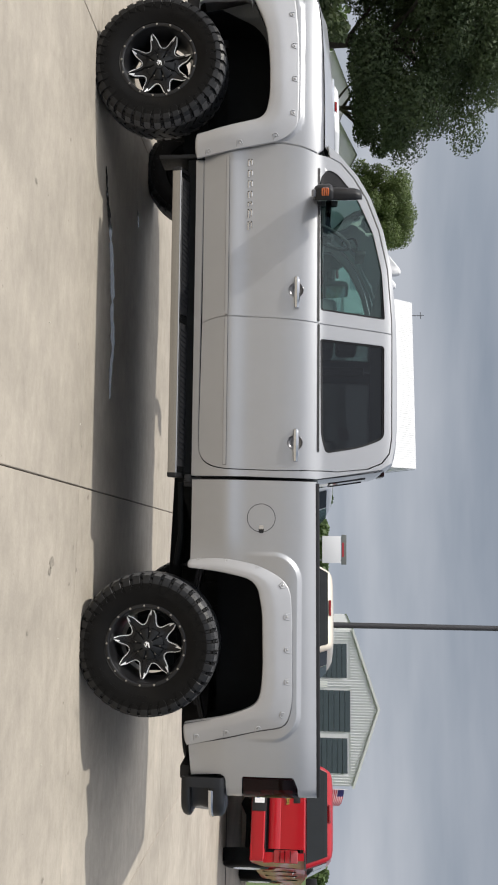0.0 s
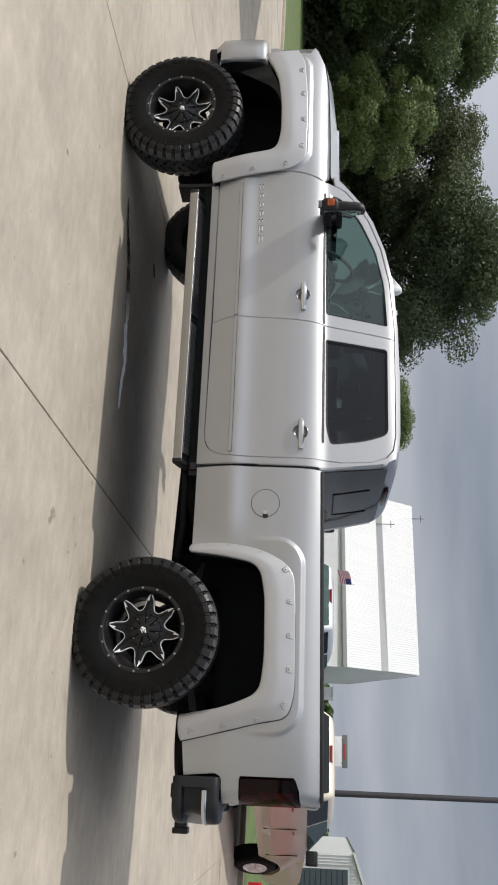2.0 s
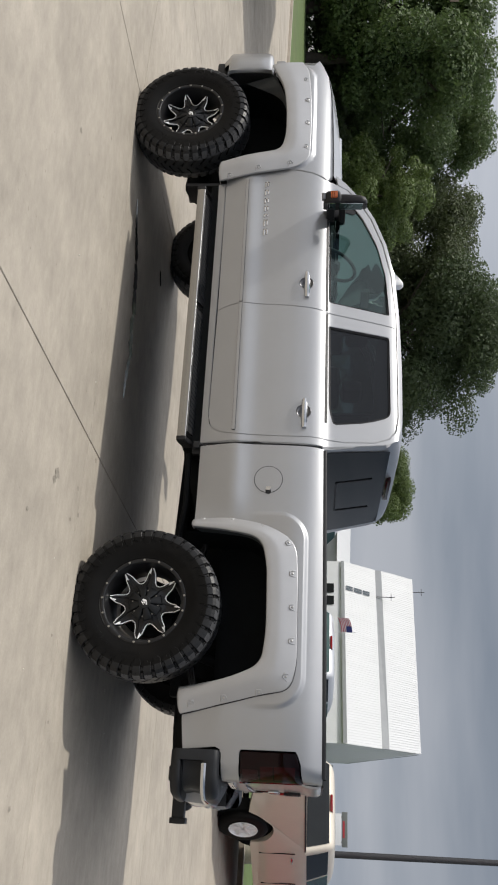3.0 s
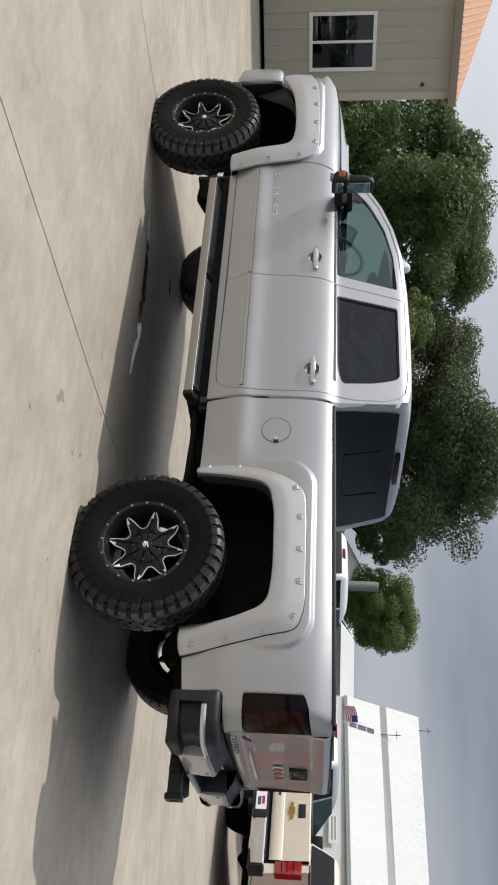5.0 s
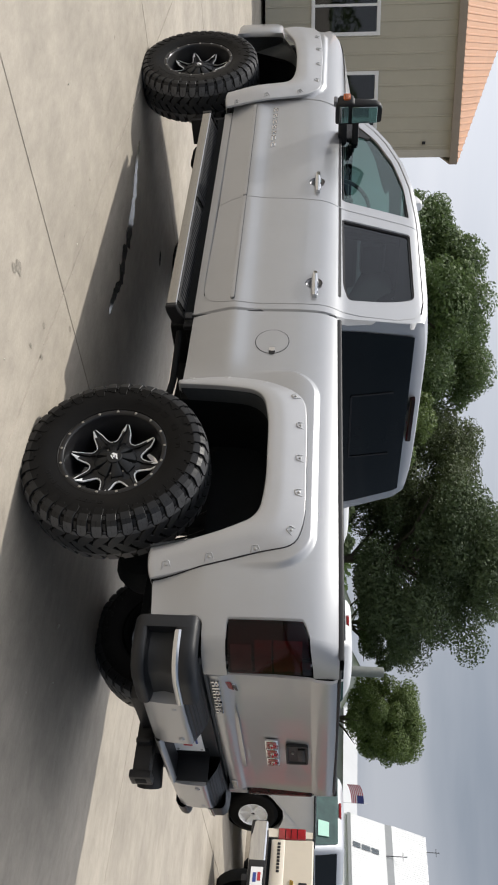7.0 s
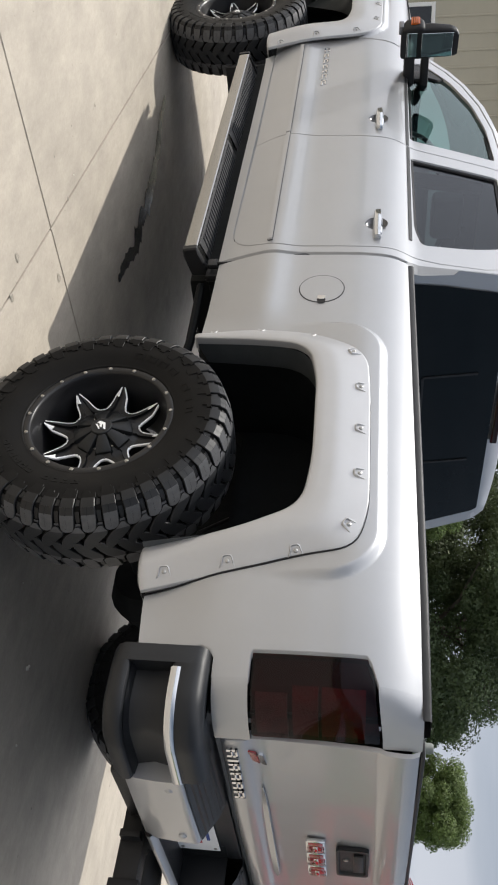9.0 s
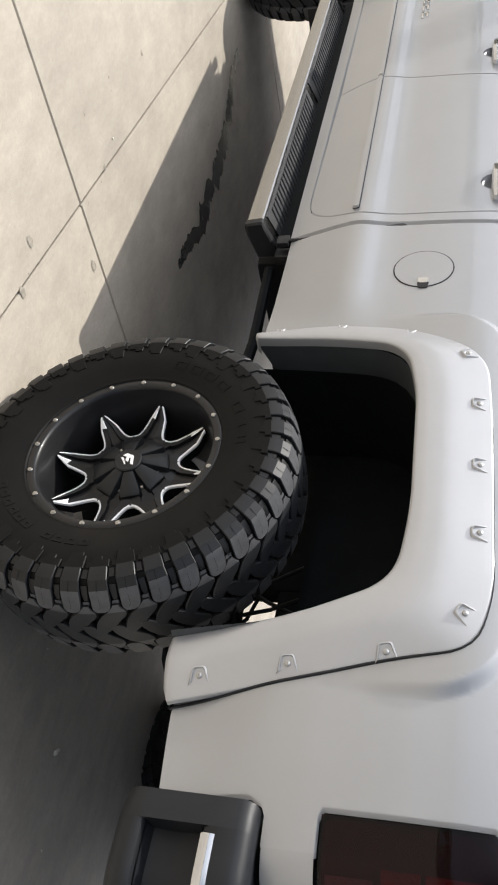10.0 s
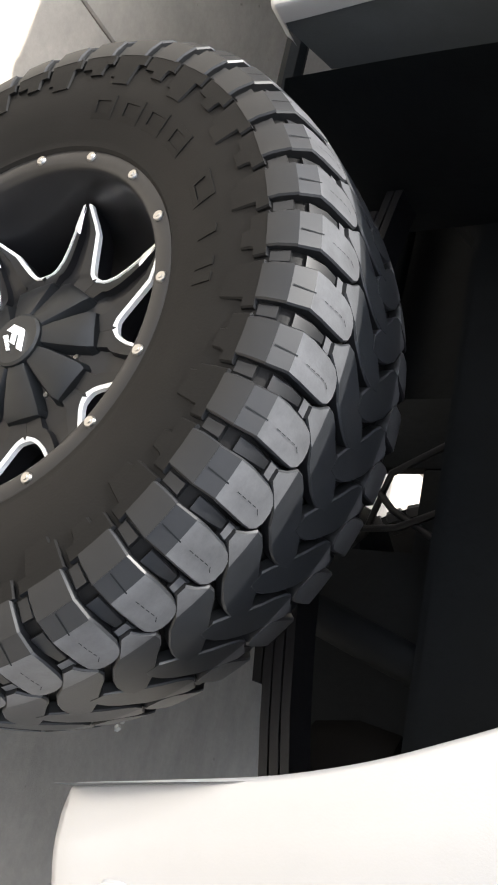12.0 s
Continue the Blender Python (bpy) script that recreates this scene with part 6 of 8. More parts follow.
bm = bmesh.new()
top = [(sx * (SX - GAP) / 2, sy * (SY - GAP) / 2 + SKEW * sx * SX / 2) for sx, sy in ((-1, -1), (1, -1), (1, 1), (-1, 1))]
add_loft(bm, [[(x, y, -0.10) for x, y in top], [(x, y, -0.005) for x, y in top], [(x * 0.9975, y * 0.998, 0.0) for x, y in top]], close=True)
bm.faces.new([bm.verts.new((x * 0.9975, y * 0.998, 0.0)) for x, y in top])
SLAB = finish(bm, "slab", CONCRETE, 0)
for i in range(-16, 9):
    for j in range(-9, 7):
        c = Vector((i * SX + SX / 2, j * SY + SY / 2 + SKEW * (i * SX + SX / 2)))
        w = pose(-1.003, -0.169, 0, 0, 0, -2.2) @ Vector((c.x, c.y, 0))
        if w.x * EDGE_N.x + w.y * EDGE_N.y < 14.2 - 2.4:
            part("slab", SLAB, None, lot, at=pose(c.x, c.y, 0))
bm = bmesh.new()
for lo, hi in (((-50.1, 3 * SY), (26.65, 24.2)), ((-400, -400), (-50.1, 60)), ((26.65, -400), (400, 60)), ((-50.1, -400), (26.65, -31.06)), ((-50.1, 24.2), (26.65, 60))):
    bm.faces.new([bm.verts.new((x, y, -0.006)) for x, y in ((lo[0], lo[1]), (hi[0], lo[1]), (hi[0], hi[1]), (lo[0], hi[1]))])
cut = [f for f in bm.faces]
inv = pose(-1.003, -0.169, 0, 0, 0, -2.2).inverted()
co = inv @ Vector((EDGE_N.x * 14.19, EDGE_N.y * 14.19, 0))
no = inv.to_3x3() @ Vector((EDGE_N.x, EDGE_N.y, 0))
bmesh.ops.bisect_plane(bm, geom=bm.verts[:] + bm.edges[:] + bm.faces[:], plane_co=co, plane_no=no, clear_outer=True)
part("outer_concrete", bm, CONCRETE, lot, "", smooth=0)


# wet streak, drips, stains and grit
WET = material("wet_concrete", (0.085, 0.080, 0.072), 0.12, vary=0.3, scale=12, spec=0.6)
STAIN = material("oil_stain", (0.245, 0.218, 0.178), 0.8, vary=0.3, scale=60, second=(0.37, 0.33, 0.27), patch=1.0, patch_scale=45)
GRIT = material("pale_grit", (0.62, 0.58, 0.50), 0.8, vary=0.2, scale=60)


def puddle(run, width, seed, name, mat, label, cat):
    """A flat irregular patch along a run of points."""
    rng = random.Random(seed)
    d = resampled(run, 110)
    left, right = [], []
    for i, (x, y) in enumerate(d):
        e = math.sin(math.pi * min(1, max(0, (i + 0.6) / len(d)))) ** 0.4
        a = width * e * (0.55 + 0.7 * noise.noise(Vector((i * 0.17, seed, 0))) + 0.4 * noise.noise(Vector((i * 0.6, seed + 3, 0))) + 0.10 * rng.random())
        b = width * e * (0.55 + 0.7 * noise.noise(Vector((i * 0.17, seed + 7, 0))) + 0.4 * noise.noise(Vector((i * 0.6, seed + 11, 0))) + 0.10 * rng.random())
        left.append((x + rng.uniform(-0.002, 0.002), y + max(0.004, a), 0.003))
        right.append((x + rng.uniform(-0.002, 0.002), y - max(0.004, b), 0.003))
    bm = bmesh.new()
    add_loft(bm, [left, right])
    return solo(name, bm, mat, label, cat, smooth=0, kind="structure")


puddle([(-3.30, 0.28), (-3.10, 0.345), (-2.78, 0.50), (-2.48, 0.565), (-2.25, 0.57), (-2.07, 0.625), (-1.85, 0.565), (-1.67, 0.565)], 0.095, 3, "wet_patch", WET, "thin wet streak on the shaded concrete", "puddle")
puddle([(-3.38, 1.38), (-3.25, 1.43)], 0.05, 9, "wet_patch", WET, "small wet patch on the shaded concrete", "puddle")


def blot(x, y, r, seed, name, mat, label, cat):
    bm = bmesh.new()
    ring = []
    for a in np.linspace(0, 2 * math.pi, 37)[:-1]:
        q = r * (0.92 + 0.5 * noise.noise(Vector((1.2 * math.cos(a), 1.2 * math.sin(a), seed))) + 0.22 * noise.noise(Vector((3.5 * math.cos(a), 3.5 * math.sin(a), seed))))
        ring.append(bm.verts.new((x + q * math.cos(a) * 0.75, y + q * math.sin(a), 0.0025)))
    bm.faces.new(ring)
    return solo(name, bm, mat, label, cat, smooth=0, kind="structure")


for k, (x, y, r) in enumerate([(-0.55, -0.71, 0.045), (-0.50, -0.75, 0.03), (-0.94, 0.036, 0.022), (-1.265, -0.158, 0.014), (-0.476, -0.198, 0.02), (-0.62, -0.28, 0.02), (-0.40, -0.35, 0.018),
                               (-1.9, -0.3, 0.012), (-2.6, -1.2, 0.02), (0.3, -0.4, 0.012), (1.2, -0.7, 0.02), (0.75, -0.25, 0.014), (-0.2, -1.1, 0.016), (-3.1, -0.6, 0.015), (1.9, 0.4, 0.02)]):
    blot(x, y, r, 40 + k, "stain", STAIN, "small dark stain on the concrete", "stain")
rng = random.Random(12)
for k, (x, y, r) in enumerate([(0.416, 0.986, 0.011), (0.40, 1.0, 0.008), (0.68, 1.12, 0.006), (-0.2, 0.9, 0.004), (0.2, 0.7, 0.004), (0.9, 0.75, 0.005), (-1.4, -0.2, 0.005), (-0.1, -0.55, 0.005), (-1.9, -0.9, 0.006), (0.55, -0.8, 0.005)]):
    bm = bmesh.new()
    bmesh.ops.create_icosphere(bm, subdivisions=1, radius=r)
    for v in bm.verts:
        v.co = Vector((v.co.x * rng.uniform(0.7, 1.3) + x, v.co.y * rng.uniform(0.7, 1.3) + y, max(0.0, v.co.z * 0.7 + 0.5 * r)))
    solo("pebble", bm, GRIT, "small pale chip on the concrete", "pebble", group="grit on the concrete", smooth=0)


# ---- parked pickups behind ----
PAINTS = {
    "red": material("red_paint", (0.36, 0.004, 0.010), 0.3, vary=0.05, scale=3, coat=0.4, spec=0.3),
    "cream": material("champagne_paint", (0.66, 0.595, 0.49), 0.36, 0.15, vary=0.04, scale=3, coat=0.7),
    "silver": material("pale_silver_paint", (0.66, 0.67, 0.69), 0.32, 0.45, vary=0.04, scale=3, coat=0.7),
    "dark": material("dark_blue_paint", (0.02, 0.024, 0.03), 0.3, vary=0.05, scale=3, coat=0.6),
    "white": material("white_paint", (0.78, 0.78, 0.77), 0.3, vary=0.03, scale=3, coat=0.7),
}
CAR_GLASS = material("dark_car_glass", (0.010, 0.012, 0.013), 0.04, vary=0.2, scale=3, spec=0.28)
CAR_GLASS_GREEN = material("green_car_glass", (0.035, 0.075, 0.066), 0.05, vary=0.4, scale=2.5, coat=0.2)
GOLD = material("gold_emblem", (0.62, 0.42, 0.12), 0.25, 0.9, vary=0.1, scale=30)
PAPER_GREEN = material("pale_green_card", (0.45, 0.72, 0.60), 0.7, vary=0.05, scale=20)


def slab_on(bm, quad, lift, thick=0.012):
    """A thin plate over four corners, lifted along their normal."""
    q = [Vector(p) for p in quad]
    nrm = (q[1] - q[0]).cross(q[3] - q[0]).normalized()
    a = [bm.verts.new(p + nrm * (lift - thick)) for p in q]
    b = [bm.verts.new(p + nrm * lift) for p in q]
    bm.faces.new(a[::-1])
    bm.faces.new(b)
    for i in range(4):
        bm.faces.new((a[i], a[(i + 1) % 4], b[(i + 1) % 4], b[i]))


def car_wheel(parent, x, y, right, r=0.395):
    w = new("wheel")
    w.empty_display_size = 0.1
    w.parent = parent
    w.matrix_basis = pose(x, y, r, 0, 0, 90 if right else -90)
    bm = bmesh.new()
    add_lathe(bm, [(0.225, -0.02), (0.24, -0.012), (0.30, -0.012), (0.35, -0.008), (r - 0.012, 0.01), (r, 0.03), (r, 0.22), (r - 0.02, 0.245), (0.225, 0.25)], 40)
    part("tyre", bm, RUBBER, w, "black tyre", smooth=40)
    bm = bmesh.new()
    add_lathe(bm, [(0.232, -0.016), (0.225, -0.022), (0.215, -0.012), (0.205, 0.03), (0.0001, 0.045)], 40)
    for k in range(6):
        a = radians(60 * k)
        d = Vector((math.sin(a), 0, math.cos(a)))
        t = Vector((math.cos(a), 0, -math.sin(a)))
        add_loft(bm, [[tuple(d * 0.03 + t * s * 0.035 + Vector((0, yy, 0))) for s, yy in ((-1, 0.03), (-0.7, -0.008), (0.7, -0.008), (1, 0.03))],
                      [tuple(d * 0.213 + t * s * 0.028 + Vector((0, yy, 0))) for s, yy in ((-1, 0.03), (-0.7, -0.010), (0.7, -0.010), (1, 0.03))]])
    part("rim", bm, MILLED, w, "bright alloy rim", smooth=40)


def parked_pickup(at, turn, paint, label, chrome_bumper=True, card=False, letters=9, tall=1.0):
    """A crew-cab pickup seen from behind. Its own y runs forward from the tailgate."""
    mt = PAINTS[paint]
    LOW = pose(0, 0, -0.05)
    p = thing("parked_pickup", at, label, "truck", group="row of parked pickups", turn=turn)
    # lower body with wheel arches
    def arch(c, r=0.475, z=0.50):
        return [(c + r * math.cos(a), 0.40 + r * math.sin(a)) for a in np.linspace(math.asin((z - 0.40) / r), math.pi - math.asin((z - 0.40) / r), 13)][::-1]
    side = [(0.02, 0.60), (0.0, 0.75), (0.0, 1.36), (1.90, 1.375), (1.92, 1.36), (4.30, 1.345), (4.45, 1.33), (5.50, 1.24), (5.68, 1.16), (5.72, 0.95), (5.72, 0.62), (5.50, 0.50)]
    outline = side + arch(4.83)[::-1] + [(4.30, 0.48), (1.75, 0.48)] + arch(1.18)[::-1]
    for nm, x0, x1 in (("body_side", -1.0, -0.84), ("body_side", 0.84, 1.0)):
        bm = bmesh.new()
        add_prism(bm, outline, x0, x1, "x")
        out = -1.0 if x0 < 0 else 1.0
        for v in bm.verts:
            if abs(v.co.x) > 0.95:
                z = v.co.z
                v.co.x = out * (0.99 - 0.05 * max(0, (z - 1.2) / 0.17) ** 2 - 0.04 * max(0, (0.7 - z) / 0.2))
        bmesh.ops.triangulate(bm, faces=[f for f in bm.faces if len(f.verts) > 4])
        part(nm, bm, mt, p, smooth=30)
    bm = bmesh.new()
    add_box(bm, (-0.86, 0.02, 0.70), (0.86, 1.90, 0.90))
    add_box(bm, (-0.86, 1.88, 0.60), (0.86, 5.60, 1.22))
    part("under_body", bm, DARK, p, smooth=0)
    bm = bmesh.new()
    add_loft(bm, [[(-0.86, 4.35, 1.34), (-0.5, 4.30, 1.39), (0, 4.28, 1.40), (0.5, 4.30, 1.39), (0.86, 4.35, 1.34)], [(-0.86, 5.45, 1.25), (-0.5, 5.48, 1.30), (0, 5.50, 1.31), (0.5, 5.48, 1.30), (0.86, 5.45, 1.25)], [(-0.84, 5.70, 1.13), (-0.5, 5.72, 1.15), (0, 5.73, 1.15), (0.5, 5.72, 1.15), (0.84, 5.70, 1.13)]])
    part("hood", bm, mt, p, smooth=60)
    part("front_end", boxed((-0.93, 5.60, 0.55), (0.93, 5.76, 1.12), 0.05), CHROME, p, "front bumper and grille")
    # cab: rings from belt to roof
    def up(z):
        return 1.36 + (z - 1.36) * tall if z > 1.36 else z
    rings = []
    for z, y0, y1, hw in ((1.33, 1.95, 4.38, 0.935), (1.36, 1.96, 4.33, 0.930), (1.55, 2.02, 3.98, 0.860), (1.70, 2.07, 3.66, 0.800), (1.785, 2.11, 3.46, 0.755), (1.835, 2.19, 3.30, 0.690), (1.858, 2.36, 3.14, 0.560), (1.868, 2.6, 2.95, 0.30)):
        ring = rounded([(-hw, y0, 0.10), (hw, y0, 0.10), (hw, y1, 0.18), (-hw, y1, 0.18)], 0.1, 4)
        rings.append([(x, y, up(z)) for x, y in ring])
    bm = bmesh.new()
    add_loft(bm, rings, close=True)
    bm.faces.new([bm.verts.new(q) for q in rings[-1]])
    part("cab", bm, mt, p, smooth=40)
    bm = bmesh.new()
    add_loft(bm, [[(u * hw, y - 0.014 - 0.004 * (1 - u * u), up(z)) for u in np.linspace(-1, 1, 7)] for z, y, hw in ((1.385, 1.966, 0.84), (1.55, 2.020, 0.785), (1.70, 2.070, 0.725), (1.755, 2.096, 0.700))])
    rg = part("rear_window", bm, CAR_GLASS_GREEN if card else CAR_GLASS, p, "tinted rear window", smooth=0)
    if card:
        bm = bmesh.new()
        slab_on(bm, [(0.34, 1.952, up(1.42)), (0.66, 1.952, up(1.42)), (0.63, 2.012, up(1.60)), (0.34, 2.012, up(1.60))], 0.012, 0.004)
        part("card", bm, PAPER_GREEN, rg, "pale green card in the window", smooth=0)
    bm = boxed((-0.15, 2.085, up(1.772)), (0.15, 2.16, up(1.815)), 0.006)
    part("high_brake_light", bm, RED_LIT, p, "red high brake light")
    for s in (-1, 1):
        for y0, y1, ya, yb, gm in ((2.10, 2.95, 2.20, 2.98, CAR_GLASS), (3.03, 4.12, 3.04, 3.50, CAR_GLASS_GREEN)):
            bm = bmesh.new()
            quad = [(s * 0.924, y0, up(1.385)), (s * 0.924, y1, up(1.385)), (s * 0.787, yb, up(1.735)), (s * 0.787, ya, up(1.735))]
            if s < 0:
                quad = [quad[1], quad[0], quad[3], quad[2]]
            slab_on(bm, quad, 0.008)
            part("side_window", bm, gm, p, "side window", smooth=0)
        for y in (1.93, 2.99, 4.18):
            part("door_gap", boxed((s * 0.982 - 0.006, y - 0.004, 0.62), (s * 0.982 + 0.0105, y + 0.004, 1.20), 0.001, 1), DARK, p)
        for y in (2.16, 3.16):
            part("door_handle", boxed((s * 0.992 - 0.012, y - 0.10, 1.13), (s * 0.992 + 0.012, y + 0.08, 1.165), 0.008), CHROME, p, "door handle")
        part("side_mirror", boxed((min(s * 0.95, s * 1.20), 3.98, 1.36), (max(s * 0.95, s * 1.20), 4.09, 1.58), 0.03), BLACK_TRIM, p, "black side mirror")
        part("tail_lamp", boxed((min(s * 0.80, s * 0.992), -0.018, 0.885), (max(s * 0.80, s * 0.992), 0.12, 1.265), 0.022, 3), RED_LIT, p, "red tail lamp")
        for z in (0.985, 1.06, 1.145):
            part("lamp_divider", boxed((min(s * 0.815, s * 0.975), -0.0205, z - 0.006), (max(s * 0.815, s * 0.975), -0.010, z + 0.006), 0.002, 1), RED_LENS, p, "dark red lamp divider")
        part("bumper_cap", boxed((min(s * 0.70, s * 0.985), -0.16, 0.57), (max(s * 0.70, s * 0.985), 0.10, 0.79), 0.03), BLACK_TRIM if paint == "cream" else mt, p, "bumper end", at=LOW)
        part("rail_cap", boxed((min(s * 0.83, s * 0.955), 0.0, 1.352), (max(s * 0.83, s * 0.955), 1.92, 1.378), 0.006), BLACK_TRIM, p, "black rail cap")
        for y in (1.18, 4.83):
            car_wheel(p, s * 0.985, y, s > 0)
            bm = bmesh.new()
            add_lathe(bm, [(0.462, -0.10), (0.462, 0.10)], 28)
            add_lathe(bm, [(0.0001, 0.10), (0.462, 0.10)], 28)
            bmesh.ops.transform(bm, matrix=pose(s * 0.82, y, 0.40, 0, 0, 90 if s > 0 else -90), verts=bm.verts)
            part("wheel_well", bm, DARK, p, smooth=40)
    # tailgate
    bm = bmesh.new()
    rows = []
    for z, d in ((0.80, 0.0), (0.82, -0.012), (0.97, -0.014), (0.985, -0.004), (1.00, -0.006), (1.25, -0.014), (1.30, -0.020), (1.355, -0.020), (1.372, 0.0), (1.372, 0.06)):
        rows.append([(x, d, z) for x in np.linspace(-0.79, 0.79, 13)])
    add_loft(bm, rows)
    tg = part("tailgate", bm, mt, p, smooth=40)
    part("tailgate_back", boxed((-0.79, 0.004, 0.80), (0.79, 0.05, 1.36)), DARK, tg)
    part("tailgate_handle", boxed((-0.115, -0.026, 1.185), (0.115, -0.002, 1.295), 0.012), BLACK_TRIM, tg, "black handle")
    bm = bmesh.new()
    add_prism(bm, [(-0.15, 1.072), (-0.055, 1.072), (-0.055, 1.05), (0.055, 1.05), (0.055, 1.072), (0.15, 1.072), (0.13, 1.118), (0.055, 1.118), (0.055, 1.14), (-0.055, 1.14), (-0.055, 1.118), (-0.13, 1.118)], -0.028, -0.004)
    part("emblem", bm, GOLD, tg, "plain gold emblem shape", smooth=0)
    for k in range(letters):
        part("letter_bar", boxed((-0.74 + 0.055 * k, -0.020, 0.885), (-0.70 + 0.055 * k, -0.008, 0.925), 0.002, 1), CHROME if paint == "red" else BLACK_TRIM, tg)
    # bumper with plate
    bm = bmesh.new()
    rows = []
    for x in np.linspace(-0.95, 0.95, 15):
        y = -0.17 - 0.03 * (1 - (x / 0.95) ** 2)
        rows.append([(x, 0.0, 0.80), (x, y + 0.02, 0.795), (x, y, 0.775), (x, y, 0.64), (x, y + 0.03, 0.58), (x, 0.0, 0.56)])
    add_loft(bm, rows)
    part("rear_bumper", bm, mt if paint == "red" else CHROME if chrome_bumper else mt, p, "rear bumper", smooth=40, at=LOW)
    part("bumper_pad", boxed((-0.80, -0.165, 0.794), (0.80, -0.01, 0.808), 0.004), BLACK_TRIM, p, "black bumper top pad", at=LOW)
    part("plate_pocket", boxed((-0.27, -0.212, 0.585), (0.27, -0.195, 0.80), 0.01), BLACK_TRIM, p, at=LOW)
    part("dealer_plate", boxed((-0.152, -0.222, 0.625), (0.152, -0.214, 0.78), 0.003, 1), PLATE_WHITE, p, "white dealer plate with plain bars", at=LOW)
    part("plate_bar", boxed((-0.07, -0.226, 0.715), (0.06, -0.2215, 0.755), 0.001, 1), BAR_RED, p, at=LOW)
    part("plate_bar", boxed((-0.06, -0.226, 0.655), (0.08, -0.2215, 0.70), 0.001, 1), BAR_BLUE, p, at=LOW)
    part("hitch", boxed((-0.05, -0.20, 0.46), (0.05, 0.10, 0.54), 0.006), BLACK_TRIM, p)
    bm = bmesh.new()
    add_tube(bm, [(-0.95, 1.18, 0.40), (0.95, 1.18, 0.40)], 0.05, 10)
    add_tube(bm, [(-0.16, 1.18, 0.40), (0, 1.18, 0.40), (0.16, 1.18, 0.40)], [0.06, 0.15, 0.06], 12)
    part("axle", bm, DARK, p)
    return p


def parked(x, y, *args, turn=25, **kw):
    """Places a pickup by the middle of its cab's rear edge."""
    return parked_pickup((x - 2.05 * math.sin(radians(turn)), y - 2.05 * math.cos(radians(turn)), 0.0), -turn, *args, **kw)


parked(4.49, 10.66, "red", "bright red crew-cab pickup parked in a row on concrete")
parked(0.81, 10.79, "cream", "champagne crew-cab pickup parked in a row on concrete", turn=27)
parked(-2.18, 12.22, "silver", "pale silver crew-cab pickup with a green card in its window", chrome_bumper=False, card=True)
parked(-6.2, 12.9, "white", "white crew-cab pickup parked further along the row", tall=1.38)
parked(-10.1, 13.2, "white", "white crew-cab pickup at the far end of the row", chrome_bumper=False, tall=1.30)

# flags over two cabs
FLAG_RED = material("flag_red", (0.42, 0.03, 0.05), 0.8, vary=0.1, scale=30)
FLAG_WHITE = material("flag_white", (0.70, 0.69, 0.68), 0.8, vary=0.05, scale=30)
FLAG_BLUE = material("flag_blue", (0.03, 0.04, 0.16), 0.8, vary=0.1, scale=30)


def flag(x, y, z, turn, label):
    f = thing("flag", (x, y, z), label, "flag", group="small flags on cabs", turn=turn)
    bm = bmesh.new()
    add_tube(bm, [(0, 0, -0.22), (0, 0, 0.32)], 0.006, 8)
    part("flag_pole", bm, PLATE_WHITE, f, "thin white pole")

    def cloth(u0, u1, v0, v1, lift):
        bm = bmesh.new()
        rows = []
        for u in np.linspace(u0, u1, 9):
            rows.append([(0.36 * u, lift + 0.035 * math.sin(7 * u) * u + 0.01 * v, 0.02 + 0.22 * v - 0.09 * u * u) for v in (v0, v1)])
        add_loft(bm, rows)
        return bm
    for k in range(13):
        part("stripe", cloth(0, 1, k / 13, (k + 1) / 13, 0), FLAG_WHITE if k % 2 else FLAG_RED, f, smooth=60)
    part("canton", cloth(0, 0.42, 6 / 13, 1, -0.003), FLAG_BLUE, f, "blue canton", smooth=60)
    part("canton", cloth(0, 0.42, 6 / 13, 1, 0.003), FLAG_BLUE, f, "blue canton", smooth=60)


flag(4.28, 11.4, 1.84, 15, "small striped flag on a thin pole at a red cab")
flag(-2.50, 12.9, 1.99, 225, "small striped flag on a thin pole at a silver cab")

# ---- poles, post, sign ----
POLE = material("dark_bronze_pole", (0.055, 0.055, 0.06), 0.5, 0.3, vary=0.15, scale=3)
GALV = material("grey_galvanised", (0.17, 0.18, 0.17), 0.6, 0.2, vary=0.15, scale=6)
lamp_pole = thing("light_pole", (1.75, 15.93, 0), "tall dark slender light pole beyond the parked trucks", "pole")
bm = bmesh.new()
add_tube(bm, [(0, 0, 0.6), (0, 0, 4), (0, 0, 11)], [0.075, 0.068, 0.050], 12)
part("shaft", bm, POLE, lamp_pole, "dark tapered shaft")
bm = bmesh.new()
add_tube(bm, [(0, 0, -0.05), (0, 0, 0.6)], 0.28, 20)
part("pole_base", bm, CONCRETE, lamp_pole, "concrete pole base")
post = thing("pipe_post", (-9.5, 22.35, 0), "thick grey metal post beyond the trucks", "post")
bm = bmesh.new()
add_tube(bm, [(0, 0, -0.05), (0, 0, 3.30), (0, 0, 3.37)], [0.16, 0.16, 0.13], 18)
part("post_pipe", bm, GALV, post)


def from_eye(eye, az, dist):
    return Vector((eye[0] + dist * math.sin(radians(az)), eye[1] + dist * math.cos(radians(az))))


sg = from_eye((0.23, -5.37), 1.0, 62)
sign = thing("road_sign", (sg.x, sg.y, 0), "white panel sign on two thin posts", "sign", turn=-2)
for x in (-0.75, 0.75):
    part("sign_post", boxed((x - 0.05, -0.05, -0.05), (x + 0.05, 0.05, 3.6), 0.01), GALV, sign, "grey post")
part("sign_panel", boxed((-0.95, -0.09, 2.05), (0.95, -0.04, 3.36), 0.01), PLATE_WHITE, sign, "white panel")
